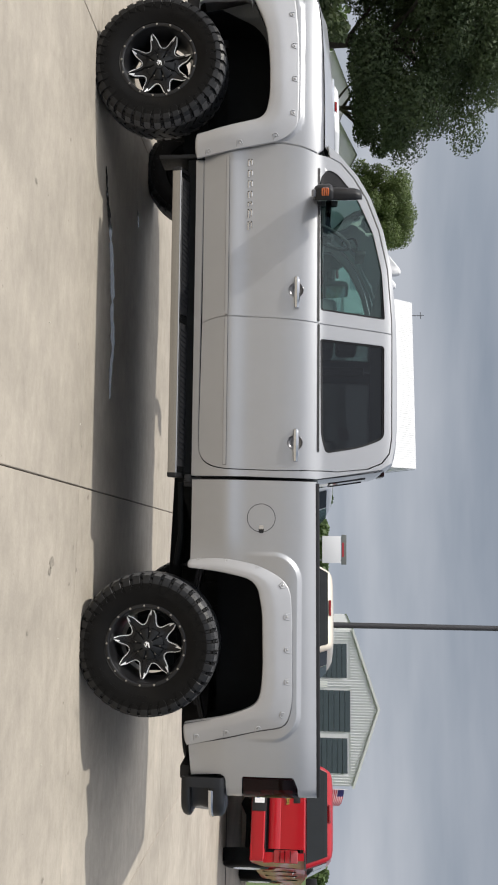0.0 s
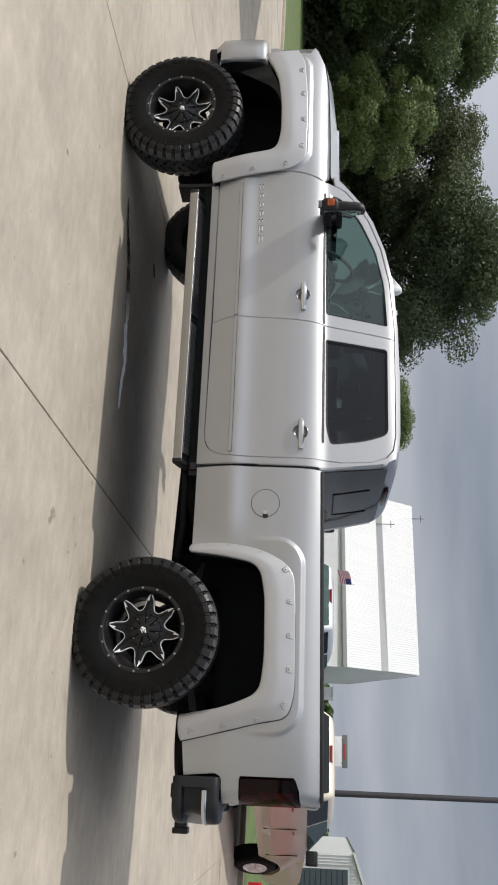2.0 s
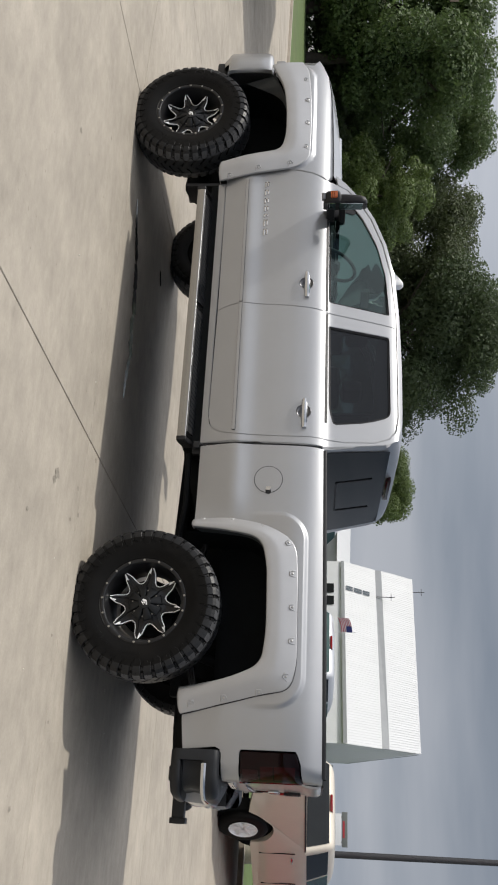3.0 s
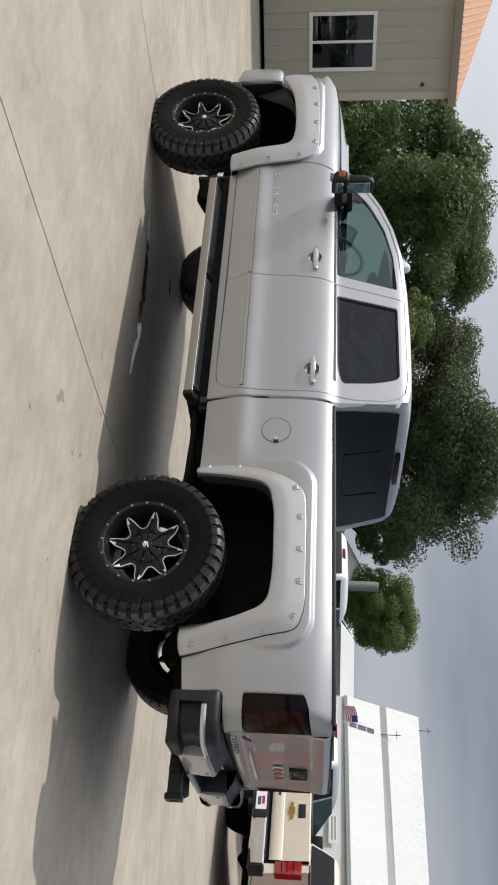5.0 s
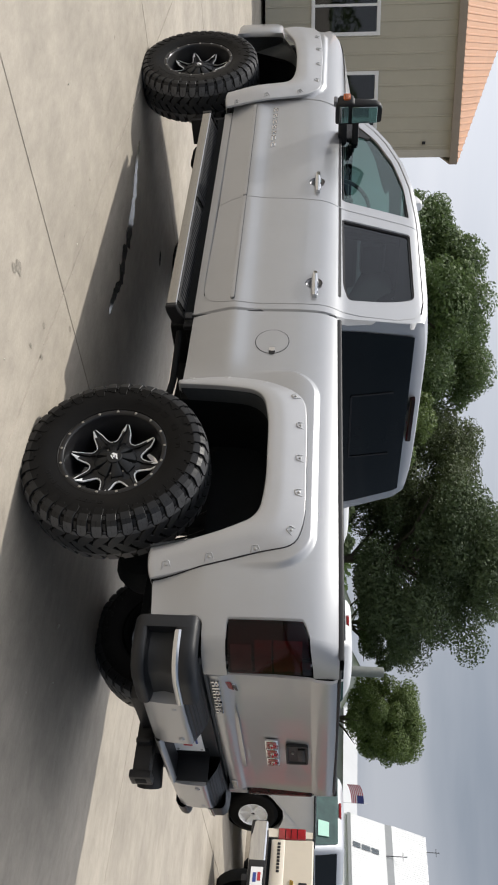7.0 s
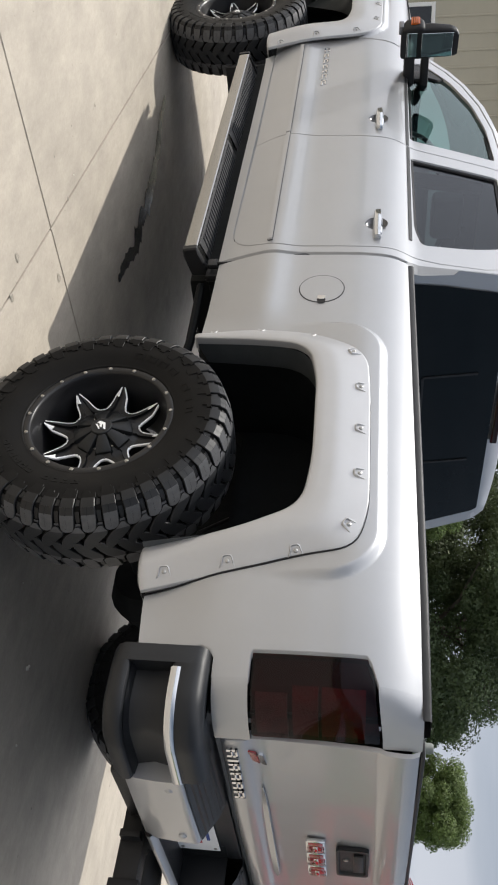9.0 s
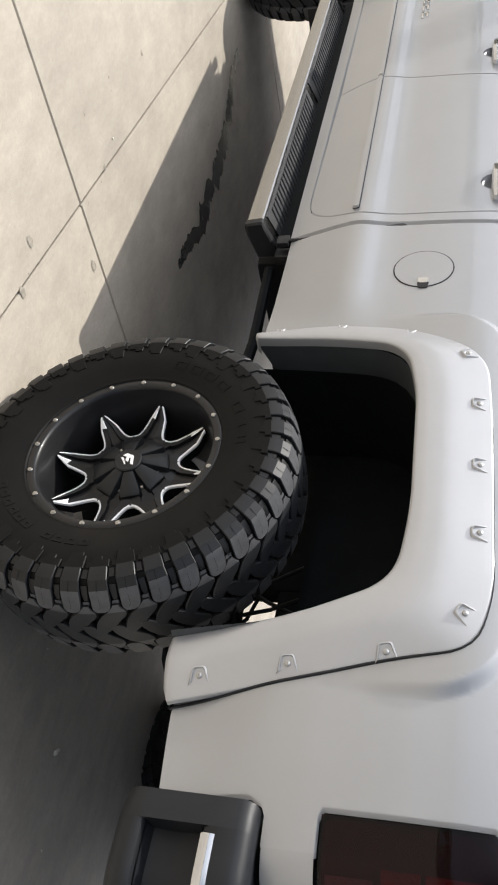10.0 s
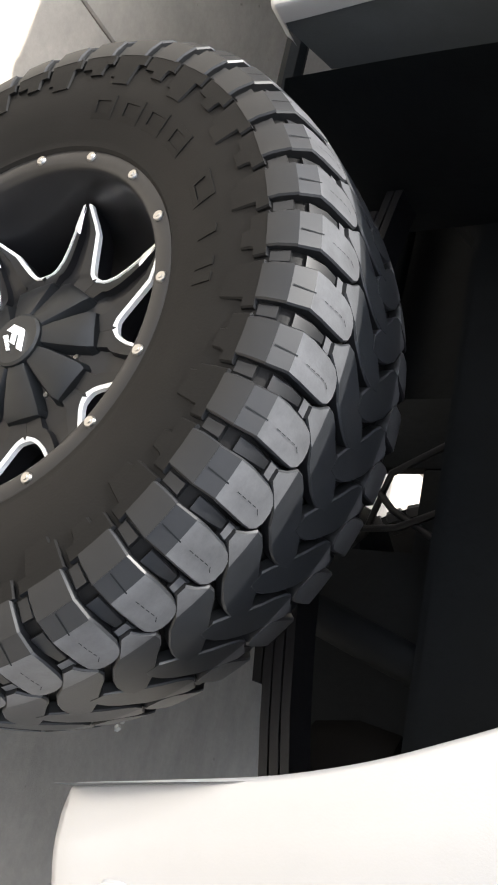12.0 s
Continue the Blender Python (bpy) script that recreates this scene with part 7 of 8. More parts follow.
part("sign_top", boxed((-1.05, -0.10, 3.40), (1.05, -0.04, 3.76), 0.01), GALV, sign, "pale top board")
part("sign_bar", boxed((-0.5, -0.105, 3.45), (0.5, -0.099, 3.58), 0.002, 1), BAR_RED, sign, "faded red bar")

# ---- buildings ----
TAN = material("tan_metal_siding", (0.41, 0.385, 0.305), 0.6, vary=0.06, scale=2, bump=0.05, bump_scale=40)
TAN_PALE = material("pale_tan_trim", (0.46, 0.43, 0.36), 0.6, vary=0.06, scale=4)
TAN_TRIM = material("brown_fascia", (0.27, 0.225, 0.175), 0.6, vary=0.08, scale=5)
ORANGE = material("copper_metal_roof", (0.62, 0.33, 0.175), 0.42, 0.1, vary=0.08, scale=3, patch=0.4, patch_scale=1.5)
WHITE_WALL = material("white_metal_siding", (0.67, 0.67, 0.69), 0.55, vary=0.04, scale=0.6)
WHITE_ROOF = material("white_ribbed_roof", (0.60, 0.605, 0.60), 0.5, vary=0.05, scale=1.2, stretch=(1, 0.05, 0.05))
GREY_TRIM = material("grey_trim", (0.30, 0.31, 0.32), 0.6, vary=0.08, scale=1)
SLATE_DOOR = material("slate_blue_door", (0.045, 0.062, 0.075), 0.5, vary=0.15, scale=0.8, stretch=(4, 1, 1))
FRAME_WHITE = material("white_window_frame", (0.74, 0.74, 0.72), 0.5, vary=0.04, scale=8)
ROOM = material("dim_room", (0.10, 0.10, 0.095), 0.9, vary=0.4, scale=1.4)

# tan building: its own x runs along the wall away from the corner, y into the building
tan_dir = Vector((-0.455, -0.890))
tan = thing("office_building", (-13.97, 7.07, 0.09), "single-storey tan metal building with a copper hip roof", "building", turn=math.degrees(math.atan2(tan_dir.y, tan_dir.x)))
L, Wd, EZ = 15.0, 11.0, 3.98
# the wall's inside lies on the far side from the camera: own +y is to the left of the wall's run, so depth is -y
WIN = [(0.62, 1.62), (2.40, 3.40), (5.6, 6.6), (7.4, 8.4), (10.5, 11.5)]
xs = [0.0] + [v for w in WIN for v in w] + [L]
for k in range(0, len(xs) - 1):
    for z0, z1 in (((0, EZ),) if k % 2 == 0 else ((0, 0.99), (2.25, EZ))):
        part("wall_panel", boxed((xs[k], -0.16, z0), (xs[k + 1], 0.0, z1)), TAN, tan, "tan ribbed wall", smooth=0)
for lo, hi in (((0, -Wd, 0), (0.16, -0.16, EZ)), ((L - 0.16, -Wd, 0), (L, -0.16, EZ)), ((0.16, -Wd, 0), (L - 0.16, -Wd + 0.16, EZ))):
    part("wall", boxed(lo, hi), TAN, tan, "tan ribbed wall", smooth=0)
part("floor_slab", boxed((0.16, -Wd + 0.16, 0.0), (L - 0.16, -0.16, 0.1)), ROOM, tan)
part("inner_wall", boxed((0.16, -3.2, 0.1), (L - 0.16, -3.1, EZ)), ROOM, tan, "dim inner wall")
x = 0.20
while x < L:
    lo_hi = [(0.02, EZ)]
    for a, b in WIN:
        if a - 0.06 < x < b + 0.06:
            lo_hi = [(0.02, 0.93), (2.31, EZ)]
    for z0, z1 in lo_hi:
        bm = bmesh.new()
        add_loft(bm, [[(x - 0.020, 0.0, z), (x - 0.012, 0.016, z), (x + 0.012, 0.016, z), (x + 0.020, 0.0, z)] for z in (z0, z1)])
        part("siding_rib", bm, TAN, tan, smooth=0)
    x += 0.30
part("corner_trim", boxed((-0.02, -0.10, 0), (0.13, 0.025, EZ), 0.004), TAN_PALE, tan, "pale corner trim")
for a, b in WIN:
    w = new("window")
    w.parent = tan
    bm = bmesh.new()
    add_box(bm, (a - 0.06, -0.06, 0.93), (b + 0.06, 0.03, 1.00), 0.004)
    add_box(bm, (a - 0.06, -0.06, 2.24), (b + 0.06, 0.03, 2.31), 0.004)
    add_box(bm, (a - 0.06, -0.06, 1.0), (a + 0.01, 0.03, 2.24), 0.004)
    add_box(bm, (b - 0.01, -0.06, 1.0), (b + 0.06, 0.03, 2.24), 0.004)
    add_box(bm, ((a + b) / 2 - 0.025, -0.05, 1.0), ((a + b) / 2 + 0.025, 0.02, 2.24), 0.004)
    part("frame", bm, FRAME_WHITE, w, "white frame")
    for c, d in ((a + 0.01, (a + b) / 2 - 0.025), ((a + b) / 2 + 0.025, b - 0.01)):
        g = part("pane", boxed((c, -0.03, 1.0), (d, -0.022, 2.24)), GLASS_SHOP, w, "dim glass pane", smooth=0)
        g.visible_shadow = False
part("outlet", boxed((0.24, 0.0, 3.26), (0.30, 0.05, 3.33), 0.006), BLACK_TRIM, tan, "small dark fitting")
OV, SLOPE = 0.14, 0.46
rise = (Wd / 2 + OV) * SLOPE
hip = Wd / 2 + OV
ridge0, ridge1 = (-OV + hip, -Wd / 2), (L + OV - hip, -Wd / 2)
e = [(-OV, OV), (L + OV, OV), (L + OV, -Wd - OV), (-OV, -Wd - OV)]
bm = bmesh.new()
ev = [bm.verts.new((x, y, EZ + 0.02)) for x, y in e]
r0, r1 = bm.verts.new((*ridge0, EZ + 0.02 + rise)), bm.verts.new((*ridge1, EZ + 0.02 + rise))
for f in ((ev[0], ev[1], r1, r0), (ev[1], ev[2], r1), (ev[2], ev[3], r0, r1), (ev[3], ev[0], r0)):
    bm.faces.new(f)
roof = part("roof", bm, ORANGE, tan, "copper-coloured ribbed metal roof", smooth=0)
x = -OV + 0.12
while x < L + OV:
    d = min(x + OV, L + OV - x, hip)
    bm = bmesh.new()
    add_loft(bm, [[(x - 0.022, OV - t, EZ + 0.02 + t * SLOPE), (x - 0.012, OV - t, EZ + 0.036 + t * SLOPE), (x + 0.012, OV - t, EZ + 0.036 + t * SLOPE), (x + 0.022, OV - t, EZ + 0.02 + t * SLOPE)] for t in (0.0, d)])
    part("roof_rib", bm, ORANGE, roof, smooth=0)
    x += 0.13
bm = bmesh.new()
add_box(bm, (-OV, OV - 0.02, EZ - 0.14), (L + OV, OV + 0.02, EZ + 0.02), 0.004)
add_box(bm, (-OV - 0.02, -Wd - OV, EZ - 0.14), (-OV + 0.02, OV - 0.02, EZ + 0.02), 0.004)
part("fascia", bm, TAN_TRIM, tan, "brown fascia")
part("soffit", boxed((-OV + 0.02, -Wd - OV, EZ - 0.02), (L + OV, OV - 0.02, EZ)), TAN_TRIM, tan, "brown soffit")

# white hall with a stepped roof
EYE_W = (0.86, -5.22)
El, Er = from_eye(EYE_W, -15.95, 122), from_eye(EYE_W, -4.60, 98)
Rl, Rr = from_eye(EYE_W, -14.9, 131), from_eye(EYE_W, -4.20, 116)
hall = thing("hall", (El.x, El.y, 0), "large white metal hall with a stepped ribbed roof", "building")
EH, RH = 5.2, 15.1


def hall_point(s, t, z):
    a, b = El.lerp(Er, s), Rl.lerp(Rr, s)
    q = a.lerp(b, t)
    return (q.x - El.x, q.y - El.y, z * (1 - 0.048 * s))


def roof_z(t):
    return EH + (RH - EH) * t


for nm, t0, t1, dz in (("lower_roof", -0.02, 0.47, 0.0), ("upper_roof", 0.50, 1.0, 0.55)):
    bm = bmesh.new()
    add_loft(bm, [[hall_point(s, t, roof_z(t) + dz) for s in np.linspace(0, 1, 25)] for t in np.linspace(t0, t1, 5)])
    rf = part(nm, bm, WHITE_ROOF, hall, "white ribbed roof", smooth=60)
    bm = bmesh.new()
    for s in np.linspace(0.004, 0.996, 84):
        add_loft(bm, [[hall_point(s + o, t, roof_z(t) + dz + h) for o, h in ((-0.0016, 0.0), (-0.0007, 0.03), (0.0007, 0.03), (0.0016, 0.0))] for t in np.linspace(t0, t1, 5)])
    tagged(part("roof_ribs", bm, WHITE_ROOF, rf, smooth=0), kind="stuff")
bm = bmesh.new()
add_loft(bm, [[hall_point(s, 0.47, roof_z(0.47) - 0.2), hall_point(s, 0.50, roof_z(0.50) + 0.62)] for s in (0, 1)])
part("clerestory", bm, GREY_TRIM, hall, "grey band between the roofs", smooth=0)
bm = bmesh.new()
add_loft(bm, [[hall_point(s, 0.01, 0), hall_point(s, 0.01, EH)] for s in (0, 1)])
add_loft(bm, [[hall_point(1, 0.01, 0), hall_point(1, 0.01, EH), hall_point(1, 0.5, roof_z(0.5)), hall_point(1, 1, RH)], [hall_point(1, 1, 0)] * 4])
add_loft(bm, [[hall_point(0, 0.01, 0), hall_point(0, 0.01, EH), hall_point(0, 0.5, roof_z(0.5)), hall_point(0, 1, RH)], [hall_point(0, 1, 0)] * 4])
add_loft(bm, [[hall_point(s, 1, 0), hall_point(s, 1, RH + 0.5)] for s in (0, 1)])
part("wall", bm, WHITE_WALL, hall, "white wall", smooth=0)
back_corner = from_eye(EYE_W, -3.49, 140) - El
bm = bmesh.new()
bm.faces.new([bm.verts.new(q) for q in (hall_point(1, 0.01, 0), hall_point(1, 0.01, EH), hall_point(1, 0.5, roof_z(0.5)), hall_point(1, 1, RH), (back_corner.x, back_corner.y, 6.2), (back_corner.x, back_corner.y, 0))])
part("gable_wall", bm, WHITE_WALL, hall, "white gable end", smooth=0)
bm = bmesh.new()
add_loft(bm, [[hall_point(1.004, 1, RH + 0.5), hall_point(1.004, 1, RH - 0.1)], [(back_corner.x, back_corner.y, 6.7), (back_corner.x, back_corner.y, 6.1)]])
part("gable_trim", bm, GREY_TRIM, hall, "grey gable edge", smooth=0)
bm = bmesh.new()
add_loft(bm, [[hall_point(s, -0.02, EH - 0.35), hall_point(s, -0.021, EH + 0.10)] for s in (0, 1)])
part("eave_band", bm, GREY_TRIM, hall, "grey eave band", smooth=0)
for s0, s1, z0, z1 in ((0.155, 0.215, 0.2, 3.9), (0.235, 0.29, 0.2, 3.9)):
    bm = bmesh.new()
    add_loft(bm, [[hall_point(s, -0.004, z0), hall_point(s, -0.004, z1)] for s in (s0, s1)])
    part("hall_door", bm, DARK, hall, "dark doorway", smooth=0)
for k, (s0, s1) in enumerate(((0.162, 0.174), (0.177, 0.190))):
    for t0, t1 in ((0.02, 0.115), (0.135, 0.245), (0.262, 0.36)):
        bm = bmesh.new()
        add_loft(bm, [[hall_point(s, t, roof_z(t) + 0.14) for s in (s0, s1)] for t in (t0, t1)])
        part("roof_sign_bar", bm, SLATE_DOOR, hall, "dark sign block on the roof", smooth=0)
bm = bmesh.new()
add_loft(bm, [[hall_point(s, -0.022, z) for s in (0.665, 0.80)] for z in (2.9, 3.9)])
part("sign_board", bm, PLATE_WHITE, hall, "white board with plain bars", smooth=0)
for z in (3.2, 3.55):
    bm = bmesh.new()
    add_loft(bm, [[hall_point(s, -0.024, zz) for s in (0.68, 0.785)] for zz in (z, z + 0.16)])
    part("sign_bar", bm, GREY_TRIM, hall, smooth=0)
for s, t, h in ((0.085, 1.0, 2.2), (0.18, 0.47, 2.6)):
    bm = bmesh.new()
    q = Vector(hall_point(s, t, roof_z(t)))
    add_tube(bm, [q, q + Vector((0, 0, h))], 0.06, 6)
    add_tube(bm, [q + Vector((-0.5, 0, h * 0.8)), q + Vector((0.5, 0, h * 0.8))], 0.04, 6)
    part("antenna", bm, POLE, hall, "thin roof antenna")
# the low white wing at its left
wl0, wl1 = from_eye((2.31, -4.22), -22.8, 128), from_eye((2.31, -4.22), -15.6, 130)
wing = thing("hall_wing", (wl0.x, wl0.y, 0), "long low white building with a pale roof", "building")
dx = wl1 - wl0
bk = Vector((-dx.y, dx.x)).normalized() * 12
bm = bmesh.new()
add_loft(bm, [[(0, 0, 0), (0, 0, 4.6)], [(dx.x, dx.y, 0), (dx.x, dx.y, 4.6)]])
add_loft(bm, [[(0, 0, 0), (0, 0, 4.6), (bk.x / 2, bk.y / 2, 6.6), (bk.x, bk.y, 4.6)], [(bk.x, bk.y, 0)] * 4])
part("wall", bm, GREY_TRIM, wing, "grey wall", smooth=0)
bm = bmesh.new()
add_loft(bm, [[(-bk.x * 0.05, -bk.y * 0.05, 4.5), (dx.x - bk.x * 0.05, dx.y - bk.y * 0.05, 4.5)], [(bk.x / 2, bk.y / 2, 6.7), (dx.x + bk.x / 2, dx.y + bk.y / 2, 6.7)], [(bk.x, bk.y, 4.5), (dx.x + bk.x, dx.y + bk.y, 4.5)]])
part("roof", bm, WHITE_ROOF, wing, "pale roof", smooth=0)
for k in range(9):
    q0, q1 = dx * (0.06 + 0.1 * k), dx * (0.12 + 0.1 * k)
    bm = bmesh.new()
    o = -bk.normalized() * 0.06
    add_loft(bm, [[(q.x + o.x, q.y + o.y, z) for z in (1.0, 3.0)] for q in (q0, q1)])
    part("window", bm, DARK if k % 2 else WHITE_WALL, wing, "window bay", smooth=0)

# vehicles and trailers standing before the low wing
def far_van(az, dist, turn, paint, length, height, label):
    c = from_eye((2.31, -4.22), az, dist)
    v = thing("far_vehicle", (c.x, c.y, 0), label, "vehicle", group="vehicles before the low building", turn=turn)
    w, h = 0.92, height
    bm = bmesh.new()
    add_prism(bm, rounded([(0, 0.42), (0, h * 0.56), (length * 0.16, h * 0.60), (length * 0.28, h), (length * 0.92, h), (length, h * 0.62), (length, 0.42)], 0.12, 4), -w, w, "y")
    part("body", bm, PAINTS[paint], v, smooth=40)
    for y0 in (-w - 0.01, w - 0.01):
        for a, b in ((0.31, 0.57), (0.60, 0.88)):
            part("window", boxed((length * a, y0, h * 0.64), (length * b, y0 + 0.02, h * 0.92), 0.01, 1), CAR_GLASS, v)
        for x in (0.2, 0.8):
            bm = bmesh.new()
            add_lathe(bm, [(0.0001, -0.02), (0.2, -0.02), (0.36, 0.0), (0.36, 0.2)], 18)
            bmesh.ops.transform(bm, matrix=pose(length * x, y0 + (0.0 if y0 < 0 else 0.02), 0.36, 0, 0, 0 if y0 < 0 else 180), verts=bm.verts)
            part("wheel", bm, RUBBER, v)


for az, dist, turn, paint, length, height, label in (
        (-21.0, 108, 70, "white", 4.6, 1.9, "white van parked before the low building"), (-20.0, 110, 30, "dark", 4.4, 1.6, "dark car parked before the low building"),
        (-19.1, 107, 60, "silver", 4.8, 1.8, "silver truck parked before the low building"), (-18.1, 111, 20, "dark", 4.6, 1.7, "dark van parked before the low building"),
        (-17.2, 108, 75, "white", 5.2, 2.2, "white van parked before the low building"), (-16.3, 106, 35, "silver", 4.5, 1.6, "silver car parked before the low building")):
    far_van(az, dist, turn, paint, length, height, label)

# a small white store between the hall and the shed
store = thing("storage_shed", (-4.55, 100, 0), "small plain white storage shed on the grass", "shed")
part("wall", boxed((-0.68, 0, 0), (0.68, 2.4, 3.55), 0.02), WHITE_WALL, store, "white metal wall")
part("roof", boxed((-0.74, -0.06, 3.55), (0.74, 2.46, 3.72), 0.02), WHITE_ROOF, store, "white flat roof")
part("door", boxed((-0.40, -0.03, 0.05), (0.40, 0.0, 2.1), 0.01), GREY_TRIM, store, "grey door")

# fire-station style shed with three slate doors
EYE_G = (-0.81, -5.55)
Gl, Gr, Gb = from_eye(EYE_G, 7.10, 112), from_eye(EYE_G, 16.49, 113), from_eye(EYE_G, 6.08, 139)
shed = thing("shed", (Gl.x, Gl.y, 0), "pale ribbed metal shed with three slate-blue doors", "building")
gx = Gr - Gl
gb = Gb - Gl


def shed_point(s, z, back=0.0):
    q = gx * s + gb * back
    return (q.x, q.y, z)


GE, GP = 6.50, 9.50
bm = bmesh.new()
bm.faces.new([bm.verts.new(shed_point(*p)) for p in ((0, 0), (1, 0), (1, GE), (0.51, GP), (0, GE))])
bm.faces.new([bm.verts.new(shed_point(*p, 1)) for p in ((0, 0), (1, 0), (1, GE), (0.51, GP), (0, GE))])
add_loft(bm, [[shed_point(0, 0), shed_point(0, GE)], [shed_point(0, 0, 1), shed_point(0, GE, 1)]])
add_loft(bm, [[shed_point(1, 0), shed_point(1, GE)], [shed_point(1, 0, 1), shed_point(1, GE, 1)]])
part("wall", bm, WHITE_WALL, shed, "pale ribbed wall", smooth=0)
bm = bmesh.new()
add_loft(bm, [[shed_point(-0.01, GE - 0.05, b), shed_point(0.51, GP + 0.15, b), shed_point(1.01, GE - 0.05, b)] for b in (-0.012, 1)])
add_loft(bm, [[shed_point(-0.01, GE - 0.35, -0.012), shed_point(0.51, GP - 0.15, -0.012), shed_point(1.01, GE - 0.35, -0.012)], [shed_point(-0.01, GE - 0.05, -0.012), shed_point(0.51, GP + 0.15, -0.012), shed_point(1.01, GE - 0.05, -0.012)]])
part("roof", bm, WHITE_ROOF, shed, "white roof with a deep edge", smooth=0)
bm = bmesh.new()
for s in np.linspace(0.01, 0.99, 56):
    z1 = GE + (GP - GE) * (s / 0.51 if s < 0.51 else (1 - s) / 0.49) - 0.3
    z0 = 0.0 if not any(a - 0.01 < s < b + 0.01 for a, b in ((0.085, 0.319), (0.39, 0.663), (0.695, 0.925))) else 6.0
    add_loft(bm, [[shed_point(s - 0.0035, z), shed_point(s - 0.002, z, -0.006), shed_point(s + 0.002, z, -0.006), shed_point(s + 0.0035, z)] for z in (z0, max(z0 + 0.1, z1))])
tagged(part("wall_ribs", bm, WHITE_WALL, shed, smooth=0), kind="stuff")
for s0, s1, z1 in ((0.090, 0.314, 5.60), (0.395, 0.658, 6.0), (0.700, 0.920, 5.65)):
    d = new("roller_door")
    d.parent = shed
    n = 9
    for k in range(n):
        z0, zz = z1 * k / n, z1 * (k + 1) / n - 0.04
        bm = bmesh.new()
        add_loft(bm, [[shed_point(s0, z0, -0.004), shed_point(s1, z0, -0.004)], [shed_point(s0, z0 + 0.03, -0.007), shed_point(s1, z0 + 0.03, -0.007)], [shed_point(s0, zz, -0.007), shed_point(s1, zz, -0.007)], [shed_point(s0, zz + 0.03, -0.004), shed_point(s1, zz + 0.03, -0.004)]])
        part("door_panel", bm, SLATE_DOOR, d, "slate-blue door panel", smooth=0)
bm = bmesh.new()
add_loft(bm, [[shed_point(s, z, -0.006) for s in (0.335, 0.378)] for z in (0, 3.2)])
part("side_door", bm, FRAME_WHITE, shed, "white door", smooth=0)


def house(az, dist, w, d, eave, peak, turn, label, mats, eye=(2.31, -4.22)):
    c = from_eye(eye, az, dist)
    h = thing("house", (c.x, c.y, 0), label, "house", turn=turn)
    bm = bmesh.new()
    for y in (0, d):
        bm.faces.new([bm.verts.new(p) for p in ((-w / 2, y, 0), (w / 2, y, 0), (w / 2, y, eave), (0, y, peak), (-w / 2, y, eave))])
    for x in (-w / 2, w / 2):
        add_loft(bm, [[(x, 0, 0), (x, 0, eave)], [(x, d, 0), (x, d, eave)]])
    part("wall", bm, mats[0], h, smooth=0)
    bm = bmesh.new()
    add_loft(bm, [[(-w / 2 - 0.3, y, eave - 0.15), (0, y, peak + 0.12), (w / 2 + 0.3, y, eave - 0.15)] for y in (-0.4, d + 0.4)])
    part("roof", bm, mats[1], h, smooth=0)
    for x in (-w / 4, w / 4):
        win = part("window", boxed((x - 0.5, -0.06, 1.0), (x + 0.5, 0.02, 2.2), 0.01), FRAME_WHITE, h, "white-framed window")
        part("pane", boxed((x - 0.42, -0.075, 1.08), (x + 0.42, -0.055, 2.12)), CAR_GLASS, win)


ROOF_GREY = material("grey_shingles", (0.16, 0.16, 0.165), 0.85, vary=0.2, scale=2, bump=0.3, bump_scale=8)
house(-25.0, 118, 9, 14, 4.2, 6.6, 25, "white gabled house beyond the trees", (WHITE_WALL, WHITE_ROOF))
house(-28.5, 122, 10, 12, 3.8, 5.8, 30, "grey-roofed house behind the trees", (WHITE_WALL, ROOF_GREY))
house(-43.0, 92, 12, 10, 4.5, 8.0, 45, "pale house half hidden by trees", (WHITE_WALL, ROOF_GREY), (0.86, -5.22))
house(-36.0, 95, 10, 10, 4.0, 6.5, 35, "pale house half hidden by trees", (WHITE_WALL, ROOF_GREY), (0.86, -5.22))

# ---- trees ----
BARK = material("grey_bark", (0.075, 0.062, 0.050), 0.9, vary=0.35, scale=3, bump=0.6, bump_scale=9)


def leaf_material(name, colour, second):
    m = material(name, colour, 0.6, vary=0.15, scale=0.5, island=0.26, second=second, patch=0.7, patch_scale=0.35)
    n, l = m.node_tree.nodes, m.node_tree.links
    p, out = n["Principled BSDF"], n["Material Output"]
    tl = n.new("ShaderNodeBsdfTranslucent")
    mx = n.new("ShaderNodeMixShader")
    mx.inputs["Fac"].default_value = 0.35
    l.new(p.inputs["Base Color"].links[0].from_socket, tl.inputs["Color"])
    l.new(p.outputs[0], mx.inputs[1])
    l.new(tl.outputs[0], mx.inputs[2])
    l.new(mx.outputs[0], out.inputs["Surface"])
    return m


LEAF_DARK = leaf_material("dark_oak_leaves", (0.076, 0.108, 0.046), (0.102, 0.126, 0.052))
LEAF_MID = leaf_material("green_leaves", (0.105, 0.155, 0.055), (0.135, 0.180, 0.060))
LEAF_LIGHT = leaf_material("light_green_leaves", (0.140, 0.190, 0.058), (0.100, 0.148, 0.050))
LEAF_BROWN = leaf_material("brownish_leaves", (0.098, 0.122, 0.052), (0.080, 0.106, 0.044))


